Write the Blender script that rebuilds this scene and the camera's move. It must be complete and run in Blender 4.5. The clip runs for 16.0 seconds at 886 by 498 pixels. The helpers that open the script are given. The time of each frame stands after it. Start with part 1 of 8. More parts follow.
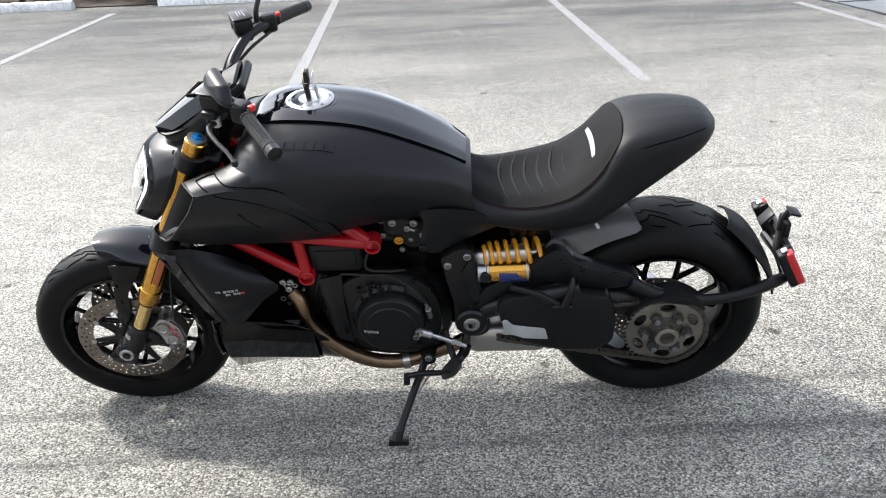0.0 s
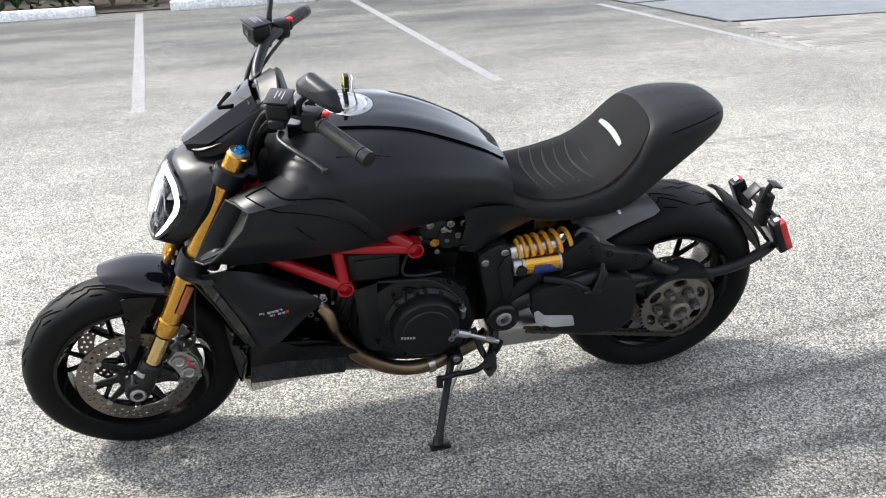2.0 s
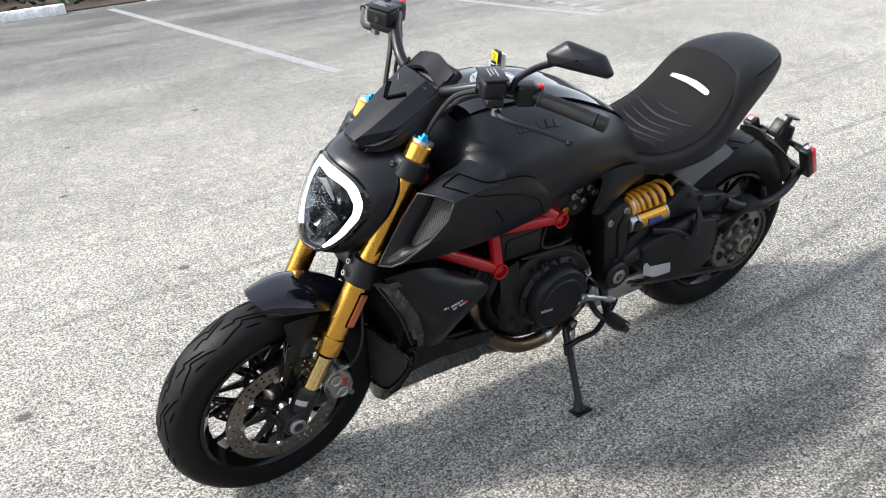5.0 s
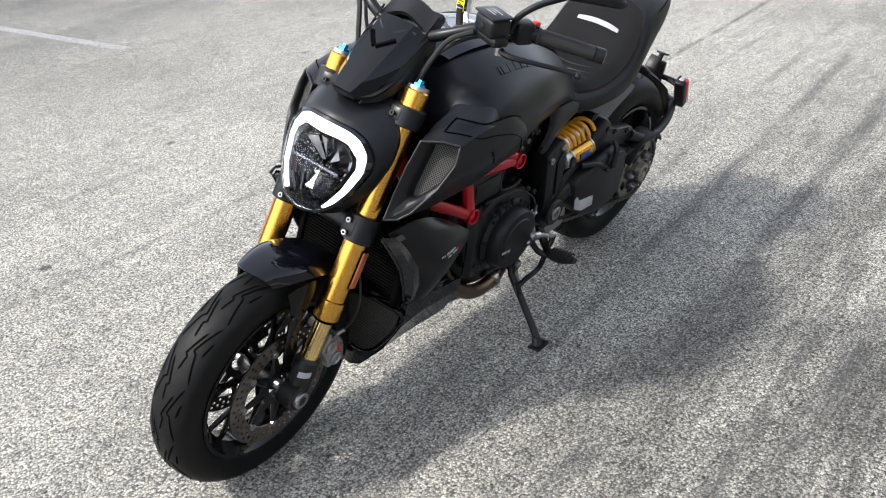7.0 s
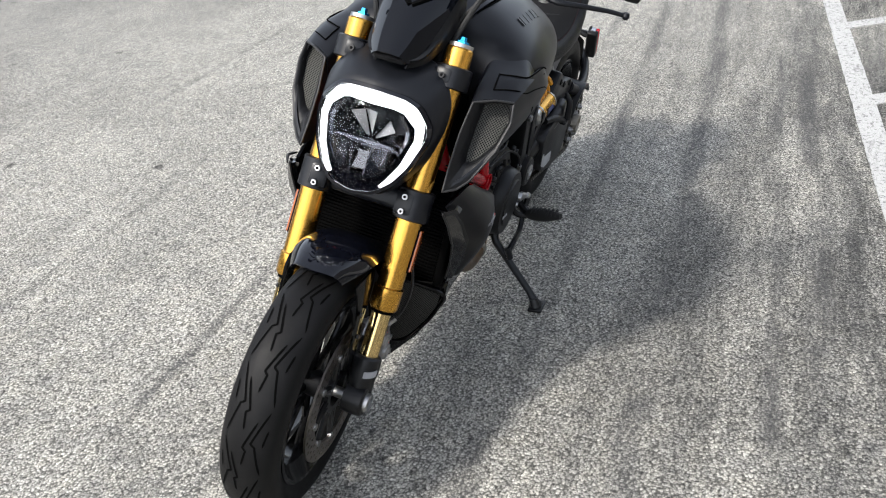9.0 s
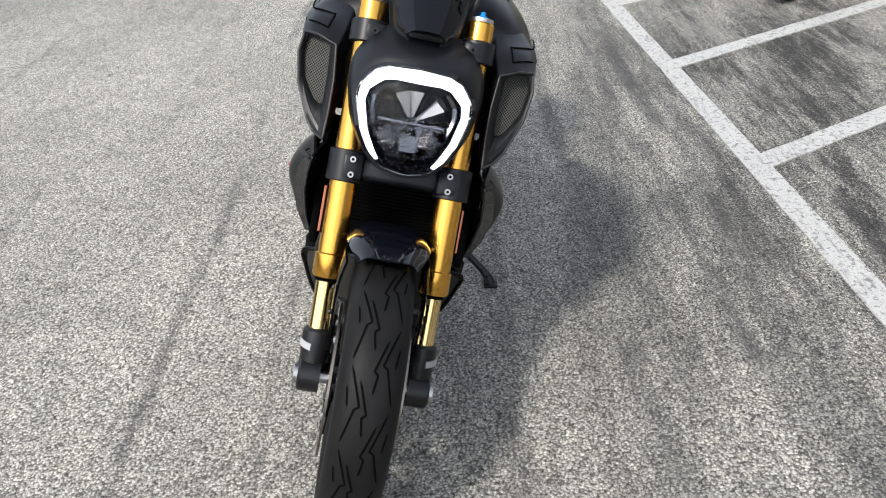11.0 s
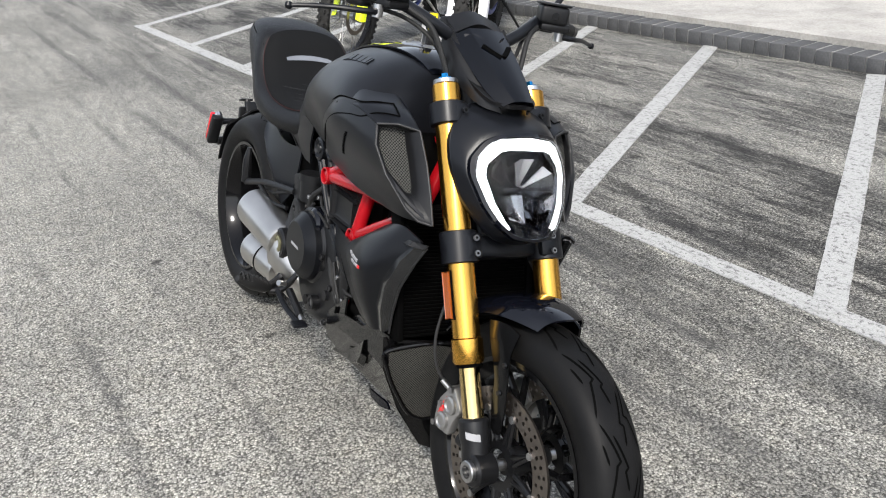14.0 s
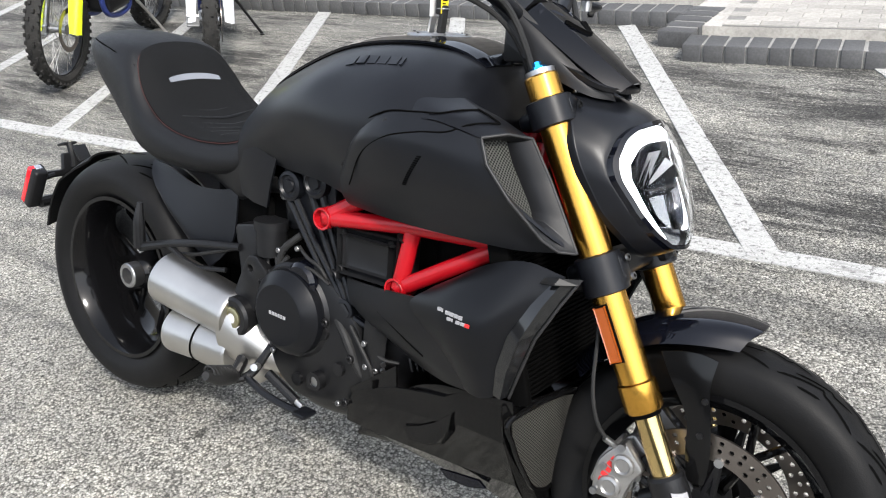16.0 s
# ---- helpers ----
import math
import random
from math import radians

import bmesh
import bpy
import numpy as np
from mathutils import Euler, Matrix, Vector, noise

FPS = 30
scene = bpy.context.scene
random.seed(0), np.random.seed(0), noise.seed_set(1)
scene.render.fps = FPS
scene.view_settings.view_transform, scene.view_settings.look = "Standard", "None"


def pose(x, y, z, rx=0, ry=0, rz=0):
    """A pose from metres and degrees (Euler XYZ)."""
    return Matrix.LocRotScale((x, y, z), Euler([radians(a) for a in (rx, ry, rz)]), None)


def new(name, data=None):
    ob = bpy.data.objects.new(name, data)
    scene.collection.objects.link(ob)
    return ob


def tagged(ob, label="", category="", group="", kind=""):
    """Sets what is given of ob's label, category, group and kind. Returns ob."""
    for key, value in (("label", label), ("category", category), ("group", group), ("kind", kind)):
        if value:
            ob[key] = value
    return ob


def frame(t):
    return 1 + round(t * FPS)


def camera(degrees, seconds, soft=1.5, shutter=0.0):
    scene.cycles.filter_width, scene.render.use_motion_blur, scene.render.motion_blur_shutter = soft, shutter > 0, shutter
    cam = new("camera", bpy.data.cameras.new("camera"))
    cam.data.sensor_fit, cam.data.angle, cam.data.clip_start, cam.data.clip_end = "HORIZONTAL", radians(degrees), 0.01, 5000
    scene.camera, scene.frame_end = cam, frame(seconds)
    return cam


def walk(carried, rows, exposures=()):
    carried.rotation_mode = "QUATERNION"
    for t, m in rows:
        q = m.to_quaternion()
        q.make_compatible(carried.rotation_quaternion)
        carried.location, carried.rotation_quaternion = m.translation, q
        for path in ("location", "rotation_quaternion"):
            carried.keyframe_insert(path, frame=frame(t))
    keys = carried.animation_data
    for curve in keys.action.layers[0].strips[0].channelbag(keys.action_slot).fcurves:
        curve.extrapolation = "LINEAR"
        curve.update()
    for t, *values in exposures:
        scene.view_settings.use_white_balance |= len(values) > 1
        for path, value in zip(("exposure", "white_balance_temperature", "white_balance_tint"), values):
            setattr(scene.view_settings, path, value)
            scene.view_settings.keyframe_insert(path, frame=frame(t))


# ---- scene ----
cam = camera(54.0, 16.0, soft=1.1)
METRES, EYE, TILT, LEAN, TURN = 5.827, 1.482, 0.0, 0.0, 0.0
ROWS = [
    (0.0, 0.0, 0.0, 0.0, -0.94, -22.47, 2.27),
    (0.5, -0.0268, 0.0015, -0.0002, -5.75, -21.82, 1.61),
    (1.0, -0.0618, -0.0019, -0.0002, -9.74, -21.5, 1.49),
    (1.5, -0.0851, 0.0013, -0.002, -12.24, -21.68, 1.52),
    (2.0, -0.1133, 0.0145, -0.0001, -15.63, -22.37, 2.04),
    (2.5, -0.1414, 0.025, 0.0029, -19.38, -22.47, 1.18),
    (3.0, -0.1767, 0.0347, 0.0031, -25.56, -22.33, 0.68),
    (3.5, -0.2089, 0.0375, 0.0022, -28.78, -22.85, 0.42),
    (4.0, -0.2319, 0.0563, 0.0026, -29.58, -23.51, 2.22),
    (6.5, -0.3355, 0.1406, -0.002, -47.92, -25.72, 4.85),
    (7.0, -0.3501, 0.1602, -0.0022, -52.61, -26.79, 3.75),
    (7.5, -0.3743, 0.1837, -0.0038, -57.77, -26.93, 3.79),
    (8.0, -0.3901, 0.2041, -0.0049, -61.93, -27.1, 4.44),
    (8.5, -0.3905, 0.2335, -0.0074, -65.62, -27.58, 5.65),
    (9.0, -0.389, 0.2627, -0.0095, -69.93, -28.89, 4.79),
    (11.5, -0.417, 0.4106, -0.0109, -97.15, -29.64, 2.98),
    (12.0, -0.4181, 0.4461, -0.0106, -103.96, -28.63, 2.4),
    (12.5, -0.418, 0.4758, -0.0063, -106.83, -26.31, 2.8),
    (13.0, -0.4046, 0.5073, -0.0088, -108.65, -24.8, 4.35),
    (13.5, -0.3905, 0.5328, -0.0059, -112.89, -25.07, 4.45),
    (14.0, -0.3662, 0.5577, -0.0076, -121.2, -25.24, 3.76),
    (14.5, -0.3389, 0.5897, -0.0076, -126.8, -26.11, 4.08),
    (15.0, -0.2995, 0.6028, -0.0101, -130.62, -26.64, 5.36),
    (15.5, -0.2635, 0.6093, -0.0083, -135.51, -26.99, 6.12),
    (16.0, -0.2225, 0.6121, -0.0133, -145.51, -27.79, 5.14),
]
walk(cam, [(t, pose(0, 0, EYE, TILT, LEAN, TURN) @ pose(METRES * x, METRES * y, METRES * z, 90 + pitch, roll, yaw)) for t, x, y, z, yaw, pitch, roll in ROWS],
     exposures=[(0.0, 1.20), (4.0, 1.18), (7.0, 0.97), (9.0, 0.76), (11.5, 0.58), (13.0, 0.50), (14.5, 0.54), (15.5, 0.76), (16.0, 0.85)])

# ---- light: hazy sun from behind the right side of the machine, bright thin cloud ----
SUN_WAY = Vector((0.80, -0.50, -1.0)).normalized()
world = bpy.data.worlds.new("sky")
scene.world = world
world.use_nodes = True
wn = world.node_tree.nodes
sky = wn.new("ShaderNodeTexSky")
sky.sky_type = "NISHITA"
sky.sun_disc = False
sky.sun_elevation = math.asin(-SUN_WAY.z)
sky.sun_rotation = math.atan2(-SUN_WAY.x, -SUN_WAY.y)
sky.air_density, sky.dust_density, sky.ozone_density = 1.0, 1.6, 1.0
wash = wn.new("ShaderNodeHueSaturation")
wash.inputs["Saturation"].default_value = 0.42
world.node_tree.links.new(sky.outputs[0], wash.inputs["Color"])
world.node_tree.links.new(wash.outputs[0], wn["Background"].inputs[0])
wn["Background"].inputs[1].default_value = 0.245
sun = new("sun", bpy.data.lights.new("sun", "SUN"))
sun.data.energy, sun.data.angle, sun.data.color = 2.75, radians(6.0), (1.0, 0.955, 0.89)
sun.matrix_world = Matrix.Translation((0, 0, 20)) @ SUN_WAY.to_track_quat("-Z", "Y").to_matrix().to_4x4()

# ---- materials ----
class Nodes:
    """A small builder for node materials."""

    def __init__(self, name):
        self.mat = bpy.data.materials.new(name)
        self.mat.use_nodes = True
        self.tree = self.mat.node_tree
        self.bsdf = self.tree.nodes["Principled BSDF"]
        self.co = self.add("ShaderNodeTexCoord").outputs["Object"]

    def add(self, kind, **values):
        n = self.tree.nodes.new(kind)
        for key, value in values.items():
            n.inputs[key.replace("_", " ")].default_value = value
        return n

    def link(self, a, b):
        self.tree.links.new(a, b)

    def noise(self, scale, detail=4.0, rough=0.55, stretch=None):
        n = self.add("ShaderNodeTexNoise", Scale=scale, Detail=detail, Roughness=rough)
        src = self.co
        if stretch:
            mp = self.add("ShaderNodeMapping")
            mp.inputs["Scale"].default_value = stretch[:3]
            if len(stretch) > 3:
                mp.inputs["Rotation"].default_value = (0, 0, radians(stretch[3]))
            self.link(src, mp.inputs[0])
            src = mp.outputs[0]
        self.link(src, n.inputs["Vector"])
        return n.outputs["Fac"]

    def cells(self, scale, feature="F1", out="Distance"):
        n = self.add("ShaderNodeTexVoronoi", Scale=scale)
        n.feature = feature
        self.link(self.co, n.inputs["Vector"])
        return n.outputs[out]

    def ramp(self, fac, *stops):
        n = self.add("ShaderNodeValToRGB")
        els = n.color_ramp.elements
        while len(els) < len(stops):
            els.new(0.5)
        for e, (p, c) in zip(els, stops):
            e.position = p
            e.color = (*c, 1) if isinstance(c, tuple) else (c, c, c, 1)
        self.link(fac, n.inputs[0])
        return n.outputs[0]

    def mix(self, kind, fac, a, b):
        n = self.tree.nodes.new("ShaderNodeMix")
        n.data_type, n.blend_type = "RGBA", kind
        for socket, value in ((n.inputs["Factor"], fac), (n.inputs[6], a), (n.inputs[7], b)):
            if isinstance(value, (int, float)) and socket.type != "RGBA":
                socket.default_value = value
            elif isinstance(value, (tuple, int, float)):
                socket.default_value = (*value, 1) if isinstance(value, tuple) else (value, value, value, 1)
            else:
                self.link(value, socket)
        return n.outputs[2]

    def bump(self, height, strength, distance=0.002):
        b = self.add("ShaderNodeBump", Strength=strength, Distance=distance)
        self.link(height, b.inputs["Height"])
        self.link(b.outputs[0], self.bsdf.inputs["Normal"])

    def colour(self, c):
        self.link(c, self.bsdf.inputs["Base Color"])

    def rough(self, c):
        self.link(c, self.bsdf.inputs["Roughness"])

    def set(self, **values):
        for key, value in values.items():
            self.bsdf.inputs[key.replace("_", " ")].default_value = value


def tint(c, k):
    return tuple(v * k for v in c)


def solid(name, c, rough=0.5, metal=0.0, grain=250.0, wear=0.25, bump=0.12, coat=0.0, dust=0.0, stretch=None, spec=None):
    """Painted, cast or moulded stuff: fine grain, blotchy gloss, a little dust."""
    n = Nodes(name)
    n.set(Metallic=metal, Coat_Weight=coat, Coat_Roughness=0.06)
    if spec is None:
        spec = 0.3 if max(c) < 0.05 else 0.5
    n.set(Specular_IOR_Level=spec)
    big = n.noise(9.0, 5.0)
    fine = n.noise(grain, 2.0, stretch=stretch)
    base = n.mix("MIX", n.ramp(big, (0.35, 0.0), (0.7, 1.0)), tint(c, 1 - wear * 0.6), tint(c, 1 + wear * 0.5))
    if dust:
        base = n.mix("MIX", n.ramp(n.noise(26.0, 6.0, 0.7), (0.5, 0.0), (0.85, dust)), base, (0.30, 0.28, 0.25))
    n.colour(base)
    n.rough(n.ramp(n.mix("MIX", 0.4, big, fine), (0.3, max(0.02, rough * (1 - wear * 0.5))), (0.7, min(1.0, rough * (1 + wear * 0.5)))))
    if bump:
        n.bump(fine, bump, 0.001)
    return n.mat


MATTE = solid("matte_black_paint", (0.0052, 0.0058, 0.0076), 0.36, grain=900, wear=0.2, bump=0.03, spec=0.26)
PLASTIC = solid("black_plastic", (0.0068, 0.007, 0.0078), 0.42, grain=700, wear=0.3, bump=0.10, dust=0.010, spec=0.24)
CASTING = solid("black_casting", (0.0062, 0.0063, 0.0070), 0.34, grain=500, wear=0.35, bump=0.2, dust=0.014, spec=0.30)
# dull black parts; shade in gaps and on the radiator is put into this colour
DARKVOID = solid("dull_black_and_gap_shade", (0.0016, 0.0016, 0.0016), 0.75, grain=300, wear=0.3, bump=0.1, spec=0.03)
GLOSS = solid("gloss_black_paint", (0.0026, 0.0030, 0.0052), 0.03, grain=60, wear=0.1, bump=0.0, coat=0.0, spec=0.38)
DEFLECT = solid("polished_black_deflector", (0.0022, 0.0027, 0.0042), 0.03, grain=60, wear=0.1, bump=0.0, coat=0.0, spec=0.25)
RIMPAINT = solid("black_wheel_enamel", (0.0034, 0.0034, 0.0038), 0.11, grain=200, wear=0.2, bump=0.0, spec=0.24)
BELLY = solid("satin_black_belly", (0.0030, 0.0030, 0.0032), 0.11, grain=120, wear=0.4, bump=0.02, dust=0.004, spec=0.24)
GREYPLASTIC = solid("worn_grey_black_plastic", (0.009, 0.009, 0.0092), 0.42, grain=700, wear=0.25, bump=0.1, dust=0.02)
LEATHER = solid("black_seat_cover", (0.0062, 0.0066, 0.0076), 0.50, grain=1100, wear=0.2, bump=0.35, spec=0.22)
SUEDE = solid("black_suede_cover", (0.0050, 0.0052, 0.0056), 0.80, grain=1500, wear=0.3, bump=0.35, spec=0.14)
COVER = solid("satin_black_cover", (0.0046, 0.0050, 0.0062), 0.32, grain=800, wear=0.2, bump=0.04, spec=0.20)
# lighter grey that paints highlights along black edges
EDGEGLINT = solid("painted_edge_glint", (0.020, 0.020, 0.0205), 0.42, grain=600, wear=0.3, bump=0.1)
RUBBER = solid("tyre_rubber", (0.0066, 0.0066, 0.0068), 0.52, grain=380, wear=0.35, bump=0.25, dust=0.008, spec=0.11)
GROOVE = solid("tread_groove", (0.0015, 0.0015, 0.0015), 0.9, grain=300, wear=0.2, bump=0.0, spec=0.05)
GRIPRUB = solid("grip_rubber", (0.013, 0.013, 0.013), 0.6, grain=500, wear=0.2, bump=0.2)
GOLD = solid("gold_anodised_tube", (0.64, 0.345, 0.065), 0.25, metal=1.0, grain=420, wear=0.12, bump=0.03, stretch=(1, 1, 0.06))
STANCHION = solid("gold_coated_stanchion", (0.66, 0.49, 0.22), 0.10, metal=1.0, grain=200, wear=0.2, bump=0.0)
SHIELD = solid("bright_heat_shield", (0.66, 0.66, 0.66), 0.22, metal=1.0, grain=120, wear=0.15, bump=0.03)
SPRING = solid("yellow_spring_paint", (0.62, 0.27, 0.012), 0.32, grain=200, wear=0.15, bump=0.03, coat=0.4)
STEEL = solid("brushed_steel", (0.52, 0.50, 0.47), 0.30, metal=1.0, grain=260, wear=0.25, bump=0.06, stretch=(8, 1, 1))
MUFFLER = solid("brushed_titanium_steel", (0.52, 0.505, 0.48), 0.34, metal=1.0, grain=220, wear=0.15, bump=0.02, stretch=(1, 9, 9))
BOLT = solid("zinc_bolt", (0.34, 0.34, 0.345), 0.40, metal=1.0, grain=200, wear=0.2, bump=0.05)
ALLOY = solid("bare_alloy", (0.42, 0.42, 0.42), 0.35, metal=1.0, grain=260, wear=0.25, bump=0.08)
DISC = solid("brake_disc_steel", (0.21, 0.185, 0.165), 0.34, metal=1.0, grain=300, wear=0.35, bump=0.1)
CARRIER = solid("dark_oily_carrier", (0.065, 0.061, 0.056), 0.42, metal=0.6, grain=200, wear=0.4, bump=0.15, dust=0.05)
SPROCKET = solid("oily_sprocket_steel", (0.33, 0.305, 0.265), 0.40, metal=1.0, grain=200, wear=0.6, bump=0.15, dust=0.15)
CHAIN = solid("chain_steel", (0.13, 0.12, 0.105), 0.42, metal=0.9, grain=200, wear=0.5, bump=0.1, dust=0.15)
HEADER = solid("heat_bronzed_pipe", (0.23, 0.16, 0.105), 0.36, metal=1.0, grain=60, wear=0.7, bump=0.04, dust=0.03)
RED = solid("red_frame_paint", (0.31, 0.0045, 0.009), 0.24, grain=200, wear=0.12, bump=0.02, coat=0.1, spec=0.35)
REDMARK = solid("red_marking", (0.55, 0.02, 0.02), 0.45, grain=200, wear=0.1, bump=0.0)
BLUECAP = solid("blue_anodised_cap", (0.02, 0.25, 0.55), 0.25, metal=0.9, grain=200, wear=0.15, bump=0.0)
WHITEMARK = solid("white_marking", (0.62, 0.62, 0.62), 0.5, grain=200, wear=0.1, bump=0.0)
NAMEMARK = solid("grey_name_marking", (0.26, 0.26, 0.27), 0.5, grain=200, wear=0.1, bump=0.0)
SILVERMARK = solid("silver_badge", (0.50, 0.52, 0.56), 0.22, metal=0.8, grain=300, wear=0.1, bump=0.0)
BADGEFACE = solid("grey_badge_face", (0.16, 0.17, 0.19), 0.12, grain=300, wear=0.2, bump=0.0, coat=0.6)
STITCH = solid("red_stitching", (0.030, 0.009, 0.0085), 0.7, grain=500, wear=0.2, bump=0.1)
AMBER = solid("amber_reflector", (0.26, 0.055, 0.006), 0.2, grain=900, wear=0.2, bump=0.3, coat=0.6)
REDLENS = solid("red_lamp_lens", (0.50, 0.008, 0.015), 0.15, grain=500, wear=0.2, bump=0.1, coat=0.8)
SMOKED = solid("smoked_lamp_lens", (0.008, 0.0084, 0.0092), 0.12, grain=150, wear=0.2, bump=0.03, coat=0.6)
YELLOWTAG = solid("yellow_key_tag", (0.80, 0.68, 0.02), 0.4, grain=200, wear=0.1, bump=0.0)
NEON = solid("neon_yellow_plastic", (0.72, 0.85, 0.02), 0.35, grain=300, wear=0.15, bump=0.03)
WHITEPLASTIC = solid("white_plastic", (0.72, 0.72, 0.74), 0.35, grain=300, wear=0.15, bump=0.03, dust=0.1)
BLUEPLASTIC = solid("dark_blue_plastic", (0.02, 0.035, 0.16), 0.35, grain=300, wear=0.15, bump=0.03)
CHROME = solid("lamp_reflector_chrome", (0.36, 0.365, 0.38), 0.06, metal=1.0, grain=40, wear=0.1, bump=0.0)
# the sunlit haze inside the lamp, put into a pale colour
SUNHAZE = solid("painted_sun_haze", (0.50, 0.51, 0.53), 0.20, metal=0.35, grain=40, wear=0.2, bump=0.0)
BOWL = solid("dark_lamp_reflector", (0.12, 0.124, 0.138), 0.10, metal=1.0, grain=40, wear=0.3, bump=0.0)
REDANOD = solid("red_anodised_part", (0.45, 0.02, 0.02), 0.3, metal=0.8, grain=200, wear=0.2, bump=0.02)
DIRTRUB = solid("dusty_knobby_rubber", (0.014, 0.0135, 0.0125), 0.8, grain=200, wear=0.4, bump=0.4, dust=0.10)


def glow(name, c, power):
    n = Nodes(name)
    n.set(Base_Color=(*c, 1), Emission_Color=(*c, 1), Emission_Strength=power, Roughness=0.3)
    return n.mat


DRL = glow("daylight_lamp_glow", (0.93, 0.97, 1.0), 1.35)


def lens_glass():
    n = Nodes("clear_lamp_glass")
    n.set(Base_Color=(1, 1, 1, 1), Roughness=0.02, Transmission_Weight=1.0, IOR=1.15)
    return n.mat


GLASS = lens_glass()


def wire_grille(name, c, scale):
    """Woven wire: small holes as dark dots between bright strands."""
    n = Nodes(name)
    n.set(Metallic=0.0, Roughness=0.6, Specular_IOR_Level=0.08)
    weave = n.add("ShaderNodeTexVoronoi", Scale=scale, Randomness=0.0)
    mp = n.add("ShaderNodeMapping")
    weave.voronoi_dimensions = "2D"
    mp.inputs["Rotation"].default_value = (0.0, radians(90), 0.78)
    n.link(n.co, mp.inputs[0])
    n.link(mp.outputs[0], weave.inputs["Vector"])
    d = weave.outputs["Distance"]
    n.colour(n.ramp(d, (0.30, tint(c, 0.06)), (0.46, c)))
    n.bump(d, 0.6, 0.001)
    return n.mat


WIRE = wire_grille("grille_wire", (0.062, 0.062, 0.057), 235.0)
WIREPALE = wire_grille("pale_grille_wire", (0.044, 0.043, 0.039), 250.0)


def asphalt():
    """Worn asphalt: pale stones in dark bitumen, mottled; scrubbed dark across the bays; tyre marks along the lane."""
    n = Nodes("worn_grey_asphalt")
    n.set(Specular_IOR_Level=0.3)

    def pick(scale):
        v = n.add("ShaderNodeTexVoronoi", Scale=scale)
        n.link(n.co, v.inputs["Vector"])
        c = n.add("ShaderNodeSeparateColor")
        n.link(v.outputs["Color"], c.inputs[0])
        return c.outputs[0], v.outputs["Distance"]

    def span(value, a, b, c, d):
        m = n.add("ShaderNodeMapRange")
        n.link(value, m.inputs[0])
        m.inputs[1].default_value, m.inputs[2].default_value, m.inputs[3].default_value, m.inputs[4].default_value = a, b, c, d
        return m.outputs[0]

    def sums(kind, a, b, c=None):
        m = n.add("ShaderNodeMath")
        m.operation = kind
        for socket, value in zip(m.inputs, (a, b, c)):
            if isinstance(value, (int, float)):
                socket.default_value = value
            elif value is not None:
                n.link(value, socket)
        return m.outputs[0]

    # stones of two sizes with dark gaps
    big, edge = pick(150.0)
    small, edge2 = pick(390.0)
    grit = n.noise(700.0, 3.0)
    base = n.ramp(big, (0.0, (0.075, 0.074, 0.071)), (0.30, (0.17, 0.168, 0.161)), (0.62, (0.29, 0.285, 0.272)), (0.88, (0.385, 0.379, 0.362)), (1.0, (0.54, 0.532, 0.51)))
    fine = n.ramp(small, (0.0, (0.09, 0.089, 0.086)), (0.4, (0.21, 0.207, 0.199)), (0.8, (0.35, 0.344, 0.33)), (1.0, (0.50, 0.49, 0.472)))
    base = n.mix("MIX", 0.45, base, fine)
    base = n.mix("MULTIPLY", 0.8, base, n.ramp(edge, (0.44, 1.0), (0.72, 0.12)))
    base = n.mix("MULTIPLY", 0.8, base, n.ramp(grit, (0.40, 0.42), (0.56, 1.18)))
    base = n.mix("MULTIPLY", 1.0, base, (1.41, 1.397, 1.315))
    # clumps of stone, finger to hand sized, and pale or dull areas a stride wide
    clump = n.noise(58.0, 3.0, 0.75)
    base = n.mix("MULTIPLY", 1.0, base, n.ramp(clump, (0.34, 0.82), (0.50, 1.0), (0.66, 1.14)))
    pits = n.noise(82.0, 3.0, 0.7)
    base = n.mix("MULTIPLY", 1.0, base, n.ramp(pits, (0.35, 0.26), (0.41, 1.0)))
    mottle = n.noise(14.0, 7.0, 0.72)
    base = n.mix("MULTIPLY", 1.0, base, n.ramp(mottle, (0.34, (0.78, 0.78, 0.793)), (0.50, (1.0, 0.995, 0.985)), (0.66, (1.13, 1.11, 1.065))))
    wide = n.noise(0.6, 6.0, 0.62)
    mid = n.noise(3.2, 7.0, 0.68)
    base = n.mix("MULTIPLY", 0.6, base, n.ramp(wide, (0.36, 0.74), (0.56, 1.10)))
    base = n.mix("MULTIPLY", 0.4, base, n.ramp(mid, (0.32, 0.62), (0.56, 1.1)))
    # the bays and the lane beside them: bitumen shows, scrubbed in ragged strokes
    sep = n.add("ShaderNodeSeparateXYZ")
    n.link(n.co, sep.inputs[0])
    wob = sums("MULTIPLY_ADD", n.noise(0.9, 6.0, 0.65, stretch=(0.6, 1.8, 1.0, 6.0)), 1.6, sep.outputs["Y"])
    bays = span(wob, 1.7, 2.9, 1.0, 0.0)
    lane = span(wob, 2.3, 3.9, 1.0, 0.0)
    patch = n.noise(1.0, 10.0, 0.66, stretch=(0.75, 2.6, 1.0, 12.0))
    stroke = n.noise(1.0, 8.0, 0.72, stretch=(2.6, 24.0, 1.0, 11.0))
    hair = n.noise(1.0, 4.0, 0.7, stretch=(9.0, 110.0, 1.0, 9.0))
    crumb = n.noise(95.0, 3.0, 0.8)
    torn = n.mix("MIX", 0.34, n.mix("MIX", 0.30, patch, stroke), n.mix("MIX", 0.62, hair, crumb))
    dark = n.mix("MULTIPLY", 1.0, n.ramp(torn, (0.455, 1.0), (0.525, 0.0)), bays)
